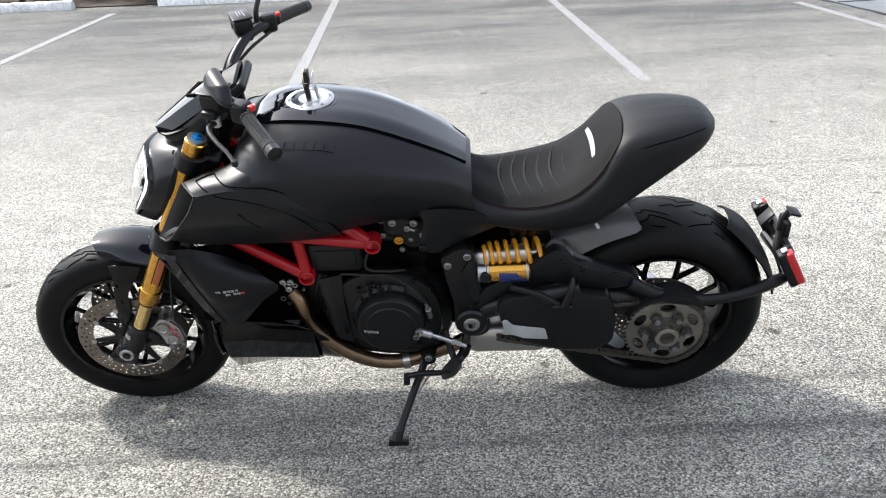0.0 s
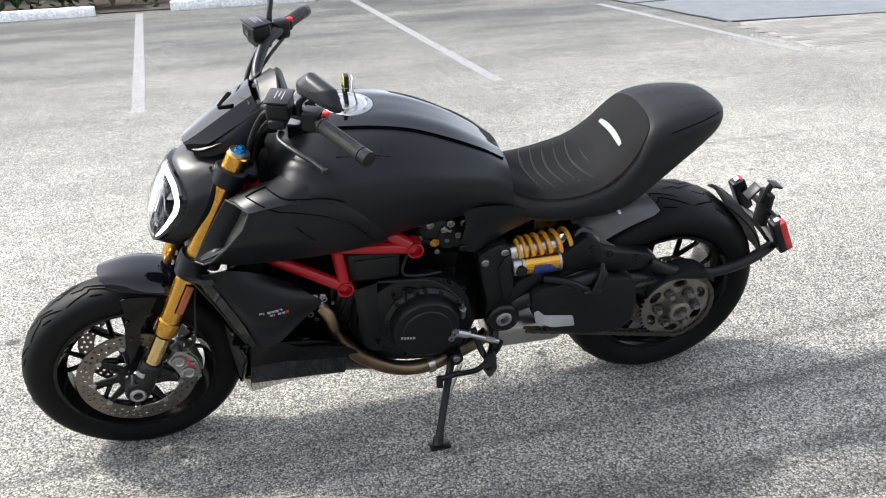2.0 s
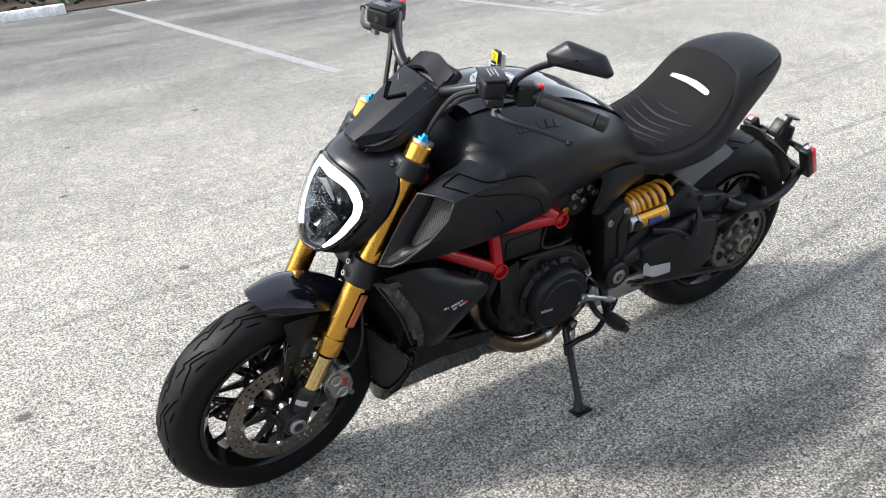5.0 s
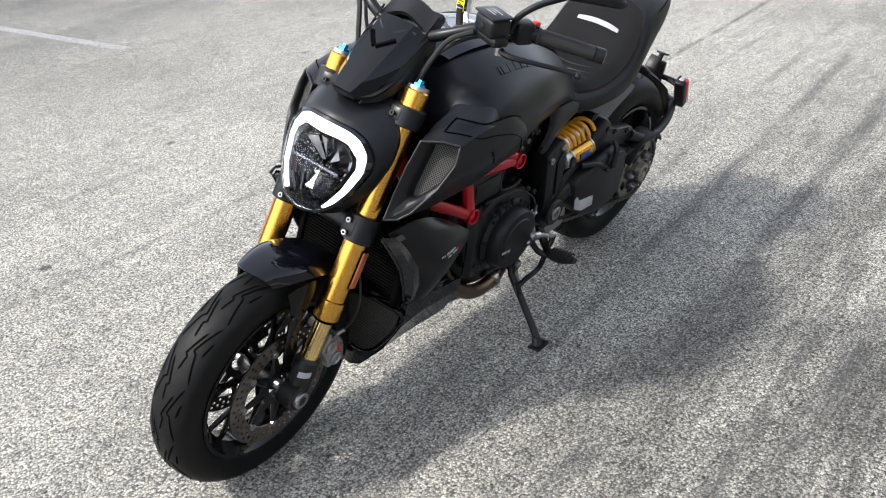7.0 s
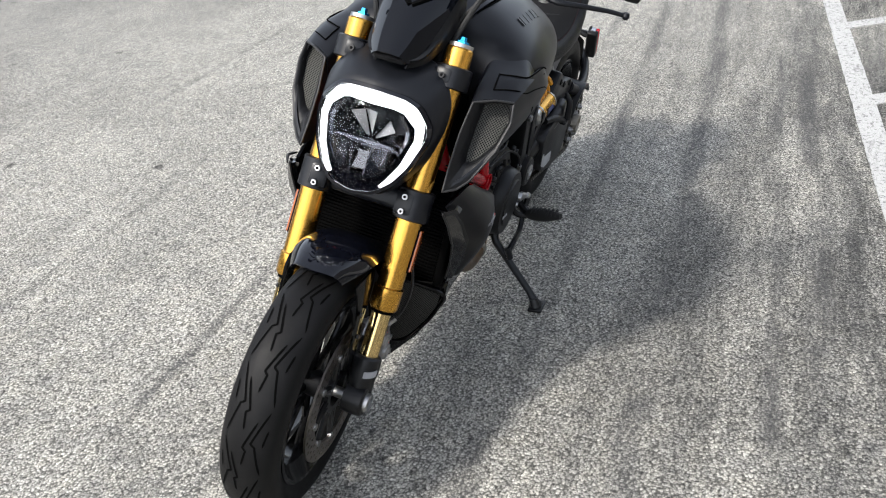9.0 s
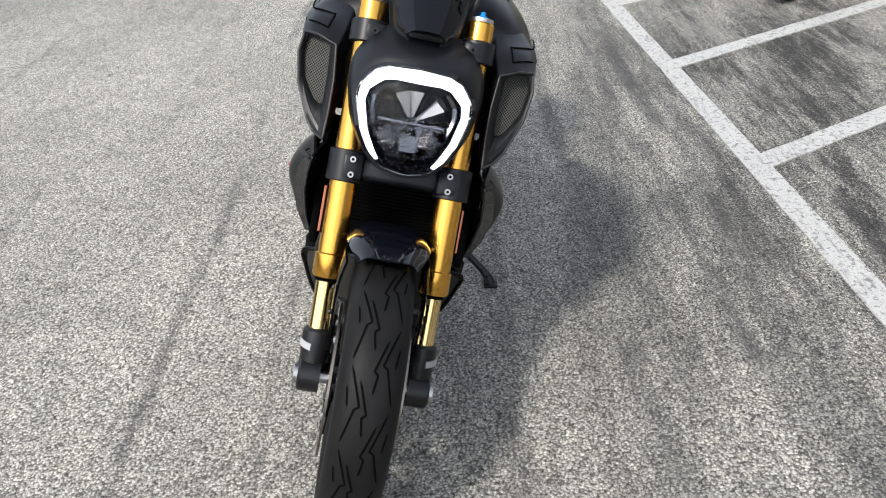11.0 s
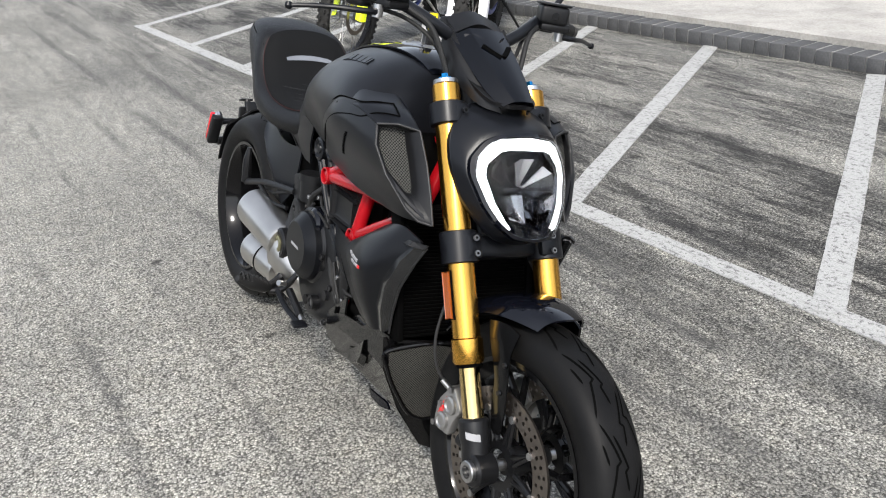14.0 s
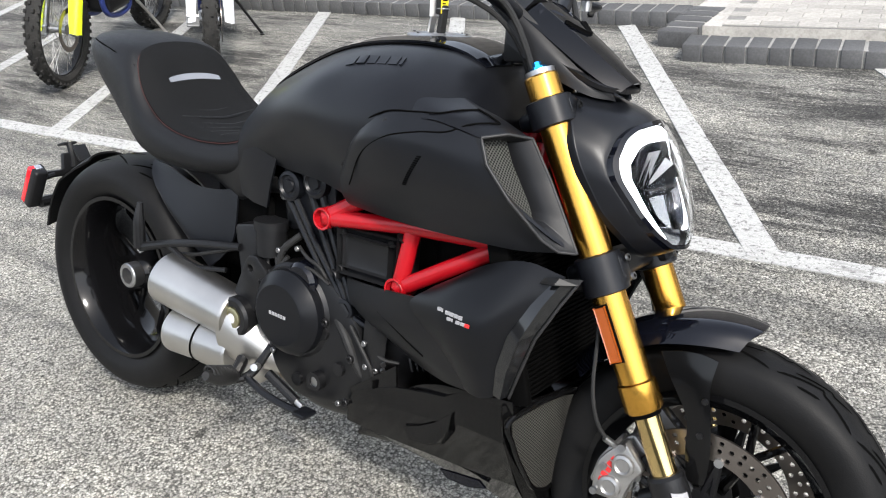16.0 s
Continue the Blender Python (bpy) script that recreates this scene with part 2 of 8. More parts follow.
    drag = n.noise(1.0, 9.0, 0.70, stretch=(0.45, 3.4, 1.0, 4.0))
    haze = n.mix("MULTIPLY", 1.0, n.ramp(n.mix("MIX", 0.34, drag, n.mix("MIX", 0.5, stroke, crumb)), (0.45, 0.95), (0.545, 0.0)), lane)
    base = n.mix("MULTIPLY", haze, base, (0.60, 0.605, 0.62))
    base = n.mix("MIX", lane, n.mix("MULTIPLY", 1.0, base, 1.04), n.mix("MULTIPLY", 1.0, base, 0.97))
    base = n.mix("MULTIPLY", dark, base, (0.20, 0.20, 0.207))
    # towards the far bays the colour turns darker and bluer
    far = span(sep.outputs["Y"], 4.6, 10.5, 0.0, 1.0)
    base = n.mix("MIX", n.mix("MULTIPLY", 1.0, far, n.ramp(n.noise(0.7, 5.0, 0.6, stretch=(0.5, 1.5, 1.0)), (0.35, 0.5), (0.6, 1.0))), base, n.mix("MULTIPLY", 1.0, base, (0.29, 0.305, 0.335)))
    # thin rubber streaks along the lane
    streak = n.noise(1.0, 4.0, 0.55, stretch=(0.20, 7.5, 1.0, 4.0))
    fine2 = n.noise(1.0, 4.0, 0.75, stretch=(5.0, 60.0, 1.0, 4.0))
    marks = n.mix("MULTIPLY", 1.0, n.ramp(streak, (0.56, 0.0), (0.64, 1.0)), n.ramp(n.mix("MIX", 0.5, fine2, crumb), (0.44, 0.05), (0.58, 1.0)))
    base = n.mix("MIX", n.mix("MULTIPLY", 1.0, marks, 0.28), base, (0.05, 0.05, 0.051))
    # single tyre marks: dark wavering bands along the lane, broken up by the stones
    sway = n.noise(0.45, 2.0, 0.5)
    rub = n.mix("MIX", 0.55, n.noise(1.0, 8.0, 0.8, stretch=(7.0, 60.0, 1.0)), crumb)
    gap = n.noise(0.8, 3.0, 0.6, stretch=(1.0, 3.0, 1.0))
    for y0, w, k in ((3.09, 0.030, 0.85), (3.88, 0.030, 0.32), (2.40, 0.032, 0.55), (2.14, 0.040, 0.82), (1.80, 0.050, 0.80), (1.36, 0.055, 0.92), (1.48, 0.028, 0.8), (2.76, 0.022, 0.45), (4.6, 0.03, 0.4)):
        band = sums("MULTIPLY_ADD", sway, 0.15, sums("MULTIPLY_ADD", sep.outputs["X"], -0.024, sep.outputs["Y"]))
        size = sums("ABSOLUTE", sums("SUBTRACT", band, y0 + 0.055), 0.0)
        mark = n.mix("MULTIPLY", 1.0, n.mix("MULTIPLY", 1.0, span(size, w * 0.35, w * 1.1, k, 0.0), n.ramp(rub, (0.42, 0.1), (0.56, 1.0))), n.ramp(gap, (0.42, 0.05), (0.54, 1.0)))
        base = n.mix("MIX", mark, base, (0.038, 0.038, 0.039))
    # oil drops and trodden gum, small and sparse
    drops = n.add("ShaderNodeTexVoronoi", Scale=2.3)
    n.link(n.co, drops.inputs["Vector"])
    base = n.mix("MULTIPLY", 1.0, base, n.ramp(n.mix("ADD", 0.10, drops.outputs["Distance"], n.noise(30.0, 4.0)), (0.086, 0.30), (0.124, 1.0)))
    n.colour(base)
    n.rough(n.ramp(mid, (0.3, 0.78), (0.7, 0.95)))
    n.bump(n.mix("ADD", 0.35, n.ramp(edge, (0.0, 1.0), (0.6, 0.0)), grit), 0.45, 0.004)
    return n.mat


ASPHALT = asphalt()


def line_paint(name, c, bare):
    """Thick old road paint: chipped through to the stones, scuffed dark along the lane."""
    n = Nodes(name)
    n.set(Roughness=0.75)
    worn = n.noise(46.0, 8.0, 0.78)
    scuff = n.noise(1.0, 7.0, 0.75, stretch=(9.0, 70.0, 1.0, 10.0))
    pit = n.cells(150.0)
    blot = n.noise(4.0, 5.0)
    mask = n.mix("MULTIPLY", 1.0, n.ramp(worn, (bare - 0.02, 0.0), (bare + 0.03, 1.0)), n.ramp(n.mix("MIX", 0.4, scuff, blot), (0.36, 0.10), (0.47, 1.0)))
    white = n.mix("MULTIPLY", 0.6, c, n.ramp(pit, (0.3, 1.0), (0.7, 0.7)))
    n.colour(n.mix("MIX", mask, (0.135, 0.134, 0.13), white))
    n.bump(pit, 0.5, 0.003)
    return n.mat


LINE = line_paint("worn_white_line_paint", (0.40, 0.40, 0.386), 0.435)
LINEOLD = line_paint("faded_white_line_paint", (0.30, 0.305, 0.31), 0.50)


def stone(name, c, scale=60.0, speck=0.5, blot=0.35, rough=0.9):
    n = Nodes(name)
    n.set(Roughness=rough)
    rnd = n.add("ShaderNodeObjectInfo").outputs["Random"]
    base = n.mix("MIX", n.ramp(rnd, (0.0, 0.0), (1.0, 1.0)), tint(c, 0.82), tint(c, 1.18))
    base = n.mix("MULTIPLY", speck, base, n.ramp(n.noise(scale, 6.0, 0.7), (0.35, 0.55), (0.62, 1.15)))
    base = n.mix("MULTIPLY", blot, base, n.ramp(n.noise(3.5, 6.0, 0.65), (0.35, 0.4), (0.6, 1.1)))
    n.colour(base)
    n.bump(n.noise(scale * 2, 5.0, 0.7), 0.5, 0.003)
    return n.mat


KERBBRICK = stone("dark_grey_kerb_brick", (0.075, 0.076, 0.078), 70.0)
MORTAR = stone("pale_mortar", (0.22, 0.216, 0.205), 90.0)
PAVER = stone("pale_walk_paver", (0.36, 0.345, 0.318), 60.0, 0.4, 0.3)
STUCCO = stone("horizon_block_stucco", (0.22, 0.21, 0.195), 40.0, 0.4, 0.4)
CONCRETE = stone("pale_concrete", (0.36, 0.345, 0.318), 50.0, 0.45, 0.4)
STOPPAINT = stone("chipped_white_stop_paint", (0.72, 0.72, 0.71), 26.0, 0.75, 0.3)
BEDPAVER = stone("buff_bed_paver", (0.20, 0.193, 0.178), 60.0, 0.4, 0.4)
BLUEGREY = stone("blue_grey_ground_patch", (0.165, 0.18, 0.195), 80.0, 0.4, 0.3)
MULCH = stone("brown_mulch", (0.055, 0.038, 0.026), 40.0, 0.8, 0.5)
TARSEAL = stone("black_tar_joint", (0.02, 0.02, 0.02), 60.0)
LEAF = solid("dark_green_leaf", (0.030, 0.085, 0.020), 0.42, grain=60, wear=0.6, bump=0.1)
LEAFDARK = solid("shaded_hedge_leaf", (0.018, 0.045, 0.014), 0.55, grain=60, wear=0.6, bump=0.1)
BARK = solid("brown_stem", (0.09, 0.06, 0.04), 0.9, grain=60, wear=0.4, bump=0.4)

# ---- shape helpers ----
def cr(points, n, closed=False):
    """n points along a smooth curve through the given ones (first axis)."""
    p = np.asarray(points, float)
    k = len(p)
    out = []
    spans = k if closed else k - 1
    for i in range(n):
        s = i * spans / (n if closed else n - 1)
        j = min(int(s), spans - 1)
        f = s - j
        if closed:
            a, b, c, d = p[(j - 1) % k], p[j % k], p[(j + 1) % k], p[(j + 2) % k]
        else:
            b, c = p[j], p[j + 1]
            a = p[j - 1] if j > 0 else 2 * b - c
            d = p[j + 2] if j + 2 < k else 2 * c - b
        out.append(0.5 * (2 * b + (c - a) * f + (2 * a - 5 * b + 4 * c - d) * f * f + (3 * b - a - 3 * c + d) * f ** 3))
    return np.array(out)


def grid(rows, wrap=False, caps=False):
    """A bmesh from rows of points; wrap joins each row's last point to its first."""
    bm = bmesh.new()
    vs = [[bm.verts.new(tuple(p)) for p in row] for row in rows]
    n = len(vs[0])
    for r0, r1 in zip(vs, vs[1:]):
        for j in range(n if wrap else n - 1):
            quad = [r0[j], r0[(j + 1) % n], r1[(j + 1) % n], r1[j]]
            try:
                bm.faces.new(quad)
            except ValueError:
                pass
    if caps:
        bm.faces.new(vs[0][::-1])
        bm.faces.new(vs[-1])
    return bm


def tidy(bm, merge=0.0):
    if merge:
        bmesh.ops.remove_doubles(bm, verts=bm.verts, dist=merge)
    bmesh.ops.recalc_face_normals(bm, faces=bm.faces)
    return bm


def join(*bms):
    out = bmesh.new()
    for b in bms:
        me = bpy.data.meshes.new("tmp")
        b.to_mesh(me)
        b.free()
        out.from_mesh(me)
        bpy.data.meshes.remove(me)
    return out


def moved(bm, m):
    bmesh.ops.transform(bm, matrix=m, verts=bm.verts)
    return bm


def flipped(bm, axis=1):
    """The mirror image over y = 0."""
    s = [1, 1, 1]
    s[axis] = -1
    bmesh.ops.scale(bm, vec=s, verts=bm.verts)
    bmesh.ops.reverse_faces(bm, faces=bm.faces)
    return bm


def link_mesh(name, bm, material, smooth=35):
    me = bpy.data.meshes.new(name)
    bm.to_mesh(me)
    bm.free()
    me.materials.append(material)
    if smooth:
        me.polygons.foreach_set("use_smooth", [True] * len(me.polygons))
        me.set_sharp_from_angle(angle=radians(smooth))
    return me


def part(name, bm, material, parent, label="", smooth=35):
    """One mesh under a thing or under a part."""
    ob = new(name, link_mesh(name, bm, material, smooth))
    ob.parent = parent
    return tagged(ob, label)


def thing(name, label, category, group="", m=None, kind=""):
    ob = new(name)
    ob.empty_display_size = 0.1
    if m is not None:
        ob.matrix_world = m
    return tagged(ob, label, category, group, kind)


def shell(stations, nu, nv, cap=True):
    """A body symmetrical over y = 0 from half sections (x, [(y, z), ...]) that run from the top middle to the bottom middle."""
    half = np.array([[(x, y, z) for y, z in pts] for x, pts in stations])
    half = cr(half, nu)
    half = np.array([cr(r, nv) for r in half])
    half[:, :, 1] = np.maximum(half[:, :, 1], 0)
    half[:, 0, 1] = 0
    other = half[:, ::-1].copy()
    other[:, :, 1] *= -1
    closed = half[0, -1, 1] < 1e-6
    rows = np.concatenate([half, other[:, 1:-1] if closed else other[:, :-1]], axis=1)
    return tidy(grid(rows, wrap=True, caps=cap))


def sheet(ctrl, nu, nv, thick=0.004):
    """A curved panel through rows of points, with thickness."""
    rows = cr(np.array(ctrl, float), nu)
    rows = np.array([cr(r, nv) for r in rows])
    bm = tidy(grid(rows))
    if thick:
        bmesh.ops.solidify(bm, geom=bm.faces[:], thickness=thick)
    return bm


def facets(ctrl, thick=0.004):
    """A folded sheet with crisp creases straight through the control points."""
    bm = tidy(grid([[Vector(p) for p in row] for row in ctrl]))
    bmesh.ops.solidify(bm, geom=bm.faces[:], thickness=thick)
    return bm


def frames(path):
    p = np.asarray(path, float)
    t = np.gradient(p, axis=0)
    t /= np.linalg.norm(t, axis=1)[:, None] + 1e-12
    ref = np.array([0, 0, 1.0]) if abs(t[0][2]) < 0.9 else np.array([0, 1.0, 0])
    n = np.cross(t[0], ref)
    n /= np.linalg.norm(n)
    out = []
    for a in t:
        n = n - a * np.dot(n, a)
        n /= np.linalg.norm(n)
        out.append((n, np.cross(a, n)))
    return p, out


def tube(points, r, n=12, steps=0, closed=False):
    """A round bar along a smooth path; r may be a list of radii along it."""
    p = cr(points, steps, closed) if steps else np.asarray(points, float)
    p, fr = frames(p)
    rad = np.interp(np.linspace(0, 1, len(p)), np.linspace(0, 1, len(r)), r) if isinstance(r, (list, tuple)) else [r] * len(p)
    rows = [[p[i] + k * (np.cos(a) * u + np.sin(a) * v) for a in np.linspace(0, 2 * np.pi, n, endpoint=False)] for i, ((u, v), k) in enumerate(zip(fr, rad))]
    if closed:
        rows.append(rows[0])
    return tidy(grid(rows, wrap=True, caps=not closed), 1e-5 if closed else 0)


def ribbon(points, w, h, steps=0, up=(0, 0, 1)):
    """A flat bar (w wide, h thick) along a path."""
    p = cr(points, steps) if steps else np.asarray(points, float)
    t = np.gradient(p, axis=0)
    up = np.array(up, float)
    rows = []
    for a, d in zip(p, t):
        side = np.cross(d, up)
        side /= np.linalg.norm(side) + 1e-12
        nn = np.cross(side, d)
        nn /= np.linalg.norm(nn) + 1e-12
        rows.append([a + side * w / 2 + nn * h / 2, a - side * w / 2 + nn * h / 2, a - side * w / 2 - nn * h / 2, a + side * w / 2 - nn * h / 2])
    return tidy(grid(rows, wrap=True, caps=True))


def lathe(profile, n=48, axis="y", centre=(0, 0, 0), closed=True, start=0.0, sweep=360.0):
    """Turned solid: profile of (along, radius) pairs round the axis."""
    full = abs(sweep - 360) < 1e-6
    rows = []
    for i in range(n if full else n + 1):
        a = radians(start + sweep * i / n)
        row = []
        for s, r in profile:
            c, d = r * math.cos(a), r * math.sin(a)
            row.append({"y": (c, s, d), "x": (s, c, d), "z": (c, d, s)}[axis])
        rows.append([np.array(v) + np.array(centre) for v in row])
    if full:
        rows.append(rows[0])
    return tidy(grid(rows, wrap=closed), 1e-6)


def rod(a, b, r, n=16, r2=None):
    return tube([a, b], [r, r if r2 is None else r2], n)


def box(lo, hi, bevel=0.004, seg=2):
    bm = bmesh.new()
    bmesh.ops.create_cube(bm, size=1.0)
    lo, hi = Vector(lo), Vector(hi)
    for v in bm.verts:
        v.co = Vector([lo[i] + (v.co[i] + 0.5) * (hi[i] - lo[i]) for i in range(3)])
    if bevel:
        bmesh.ops.bevel(bm, geom=bm.edges[:], offset=bevel, segments=seg, affect="EDGES", profile=0.5)
    return tidy(bm)


def plate(outline, y0, y1, holes=(), bevel=0.0, plane="xz"):
    """A flat plate from an outline in a plane, with real holes, between two depths."""
    bm = bmesh.new()
    place = {"xz": lambda a, b: (a, y0, b), "yz": lambda a, b: (y0, a, b), "xy": lambda a, b: (a, b, y0)}[plane]
    edges = []
    for loop in (outline, *holes):
        vs = [bm.verts.new(place(a, b)) for a, b in loop]
        edges += [bm.edges.new((vs[i], vs[(i + 1) % len(vs)])) for i in range(len(vs))]
    if holes:
        bmesh.ops.triangle_fill(bm, use_beauty=True, edges=edges)
    else:
        bm.faces.new(list(bm.verts))
    bmesh.ops.recalc_face_normals(bm, faces=bm.faces)
    ext = bmesh.ops.extrude_face_region(bm, geom=bm.faces[:])
    way = {"xz": (0, y1 - y0, 0), "yz": (y1 - y0, 0, 0), "xy": (0, 0, y1 - y0)}[plane]
    bmesh.ops.translate(bm, vec=way, verts=[v for v in ext["geom"] if isinstance(v, bmesh.types.BMVert)])
    tidy(bm)
    if bevel:
        rim = [e for e in bm.edges if len(e.link_faces) == 2 and e.calc_face_angle(0) > 0.7]
        bmesh.ops.bevel(bm, geom=rim, offset=bevel, segments=2, affect="EDGES", profile=0.5)
    return bm


def ring(cx, cz, r, n=24, start=0.0):
    return [(cx + r * math.cos(radians(start) + 2 * math.pi * i / n), cz + r * math.sin(radians(start) + 2 * math.pi * i / n)) for i in range(n)]


def rounded(points, r=0.01, n=4):
    """An outline with its corners rounded."""
    out = []
    k = len(points)
    for i in range(k):
        a, b, c = [np.array(points[(i + d) % k], float) for d in (-1, 0, 1)]
        u, v = a - b, c - b
        lu, lv = np.linalg.norm(u), np.linalg.norm(v)
        d = min(r, lu * 0.45, lv * 0.45)
        p, q = b + u / lu * d, b + v / lv * d
        for j in range(n + 1):
            f = j / n
            out.append(tuple((1 - f) ** 2 * p + 2 * f * (1 - f) * b + f * f * q))
    return out


def lie_on(bm, sgn):
    """How far out a side panel's outer skin lies at a place (x, z)."""
    pts = np.array([v.co[:] for v in bm.verts])

    def out(x, z):
        d = (pts[:, 0] - x) ** 2 + (pts[:, 2] - z) ** 2
        near = np.argsort(d)[:10]
        near = near[np.argsort(-sgn * pts[near, 1])[:5]]
        w = 1 / (d[near] + 1e-7)
        return float((pts[near, 1] * w).sum() / w.sum())
    return out


def bolt_head(c, r=0.007, depth=0.006, way=1, material=None, parent=None, name="bolt"):
    """A socket-head screw whose axis lies across the machine."""
    y = c[1]
    bm = lathe([(0, 0.0), (0, r), (way * depth * 0.8, r), (way * depth, r * 0.85), (way * depth, r * 0.5), (way * depth * 0.5, r * 0.42), (way * depth * 0.5, 0.0)], 12, "y", c, closed=False)
    return part(name, bm, material or BOLT, parent)

# ---- the motorcycle, in its own measure: x ahead from the rear axle, y to its left, z up ----
BIKE = thing("motorcycle", "matt black muscle motorcycle, gold forks, red trellis, on its stand", "motorcycle",
             m=pose(0.622, 2.446, 0.004, -14, 0, 178.05))
BIKE.empty_display_size = 0.3
RAKE = Vector((0.438, 0, -0.899)).normalized()
HEAD = Vector((1.185, 0, 0.975))
STEER = Matrix.Translation(HEAD) @ Matrix.Rotation(radians(3.0), 4, -RAKE) @ Matrix.Translation(-HEAD)
FA = (1.577, 0, 0.280)   # front axle
RA = (0.0, 0, 0.329)     # rear axle
FR, RR = 0.298, 0.320    # tyre radii


def steered(name, bm, material, parent=None, label="", smooth=35):
    return part(name, moved(bm, STEER), material, parent or BIKE, label, smooth)


def both(make):
    """A part's mesh for the left side, and its mirror image for the right."""
    return make(), flipped(make())


# -- tyres and wheels --
def tyre_mesh(c, radius, width, rim, n=120, squash=None):
    """Round tread profile and bulging side walls; flattened where it stands on the ground."""
    h = radius - rim
    prof = []
    for i in range(25):
        a = math.pi * (i / 24) - math.pi / 2
        s, t = math.sin(a), math.cos(a)
        prof.append((width / 2 * math.copysign(abs(s) ** 0.9, s), rim + h * 0.42 + h * 0.58 * t ** 0.80))
    prof += [(width / 2 * 0.97, rim + h * 0.25), (width / 2 * 0.80, rim + 0.002), (width / 2 * 0.74, rim - 0.004)]
    prof += [(-b, r) for b, r in prof[-1:-4:-1]]
    return lathe(prof, n, "y", c)


def tyre_groove(c, radius, width, rim, pts, w=0.0044, lift=0.0010):
    """One cut of the tread as a thin dark strip along the tread's face: pts of (turn in degrees, place across -1..1)."""
    h = radius - rim
    out = []
    p = np.array([np.array(a) + (np.array(b) - np.array(a)) * k / 6 for a, b in zip(pts, pts[1:]) for k in range(6)] + [np.array(pts[-1], float)])
    m = len(p)
    for i, (ang, s) in enumerate(p):
        t = math.sqrt(max(0, 1 - min(1, abs(s)) ** (2 / 0.9)))
        r = rim + h * 0.42 + h * 0.58 * t ** 0.80 + lift
        a = radians(ang)
        q = Vector((c[0] + r * math.cos(a), c[1] + width / 2 * s, c[2] + r * math.sin(a)))
        nrm = Vector((math.cos(a) * t, s, math.sin(a) * t)).normalized()
        out.append((q, nrm))
    rows = []
    for i, (q, nrm) in enumerate(out):
        d = (out[min(i + 1, m - 1)][0] - out[max(i - 1, 0)][0]).normalized()
        side = nrm.cross(d).normalized() * w * (0.5 if 0 < i < m - 1 else 0.15)
        rows.append([q + side, q - side])
    return grid(rows)


def tread(c, radius, width, rim, n):
    bms = []
    step = 360 / n
    for k in range(n):
        a = k * step
        for sgn in (1, -1):
            b = a + (step / 2 if sgn < 0 else 0)
            for pts in ([(b, 0.64), (b - step * 0.46, 0.26), (b - step * 0.50, 0.40), (b - step * 0.92, 0.66)],
                        [(b - step * 0.16, 0.34), (b - step * 0.54, 0.02), (b - step * 0.58, 0.14), (b - step * 0.80, 0.06)],
                        [(b - step * 0.24, 0.70), (b - step * 0.48, 0.62)]):
                bms.append(tyre_groove(c, radius, width, rim, [(x, sgn * y) for x, y in pts]))
    return join(*bms)


def squash_on_ground(bm, m):
    """Flatten what would sink into the asphalt."""
    inv = m.inverted()
    for v in bm.verts:
        w = m @ v.co
        low = -0.010 if v.co.x > 1 else -0.002
        if w.z < low:
            w.z = low
            v.co = inv @ w
    return bm


BM4 = pose(0.622, 2.446, 0.004, -14, 0, 178.05)


def spoke_y(c, ang, r0, r1, w, y0, y1, material, parent, fork_at=0.55, spread=11):
    """A Y-shaped cast spoke from the hub to the rim."""
    def at(r, a, y):
        return (c[0] + r * math.cos(radians(a)), y, c[2] + r * math.sin(radians(a)))
    rm = r0 + (r1 - r0) * fork_at
    ym = y0 + (y1 - y0) * fork_at
    stem = tube([at(r0, ang, y0), at(rm, ang, ym)], [w * 0.75, w * 0.62], 8)
    a1 = tube([at(rm - 0.01, ang, ym), at(r1, ang - spread, y1)], [w * 0.6, w * 0.5], 8)
    a2 = tube([at(rm - 0.01, ang, ym), at(r1, ang + spread, y1)], [w * 0.6, w * 0.5], 8)
    return part("spoke", join(stem, a1, a2), material, parent)


def rim_mesh(c, rim, width, n=96):
    w = width / 2
    return lathe([(-w, rim + 0.004), (-w, rim - 0.006), (-w + 0.012, rim - 0.014), (-w * 0.45, rim - 0.030), (w * 0.45, rim - 0.030), (w - 0.012, rim - 0.014), (w, rim - 0.006), (w, rim + 0.004), (w - 0.006, rim + 0.002), (w * 0.4, rim - 0.020), (-w * 0.4, rim - 0.020), (-w + 0.006, rim + 0.002)], n, "y", c)


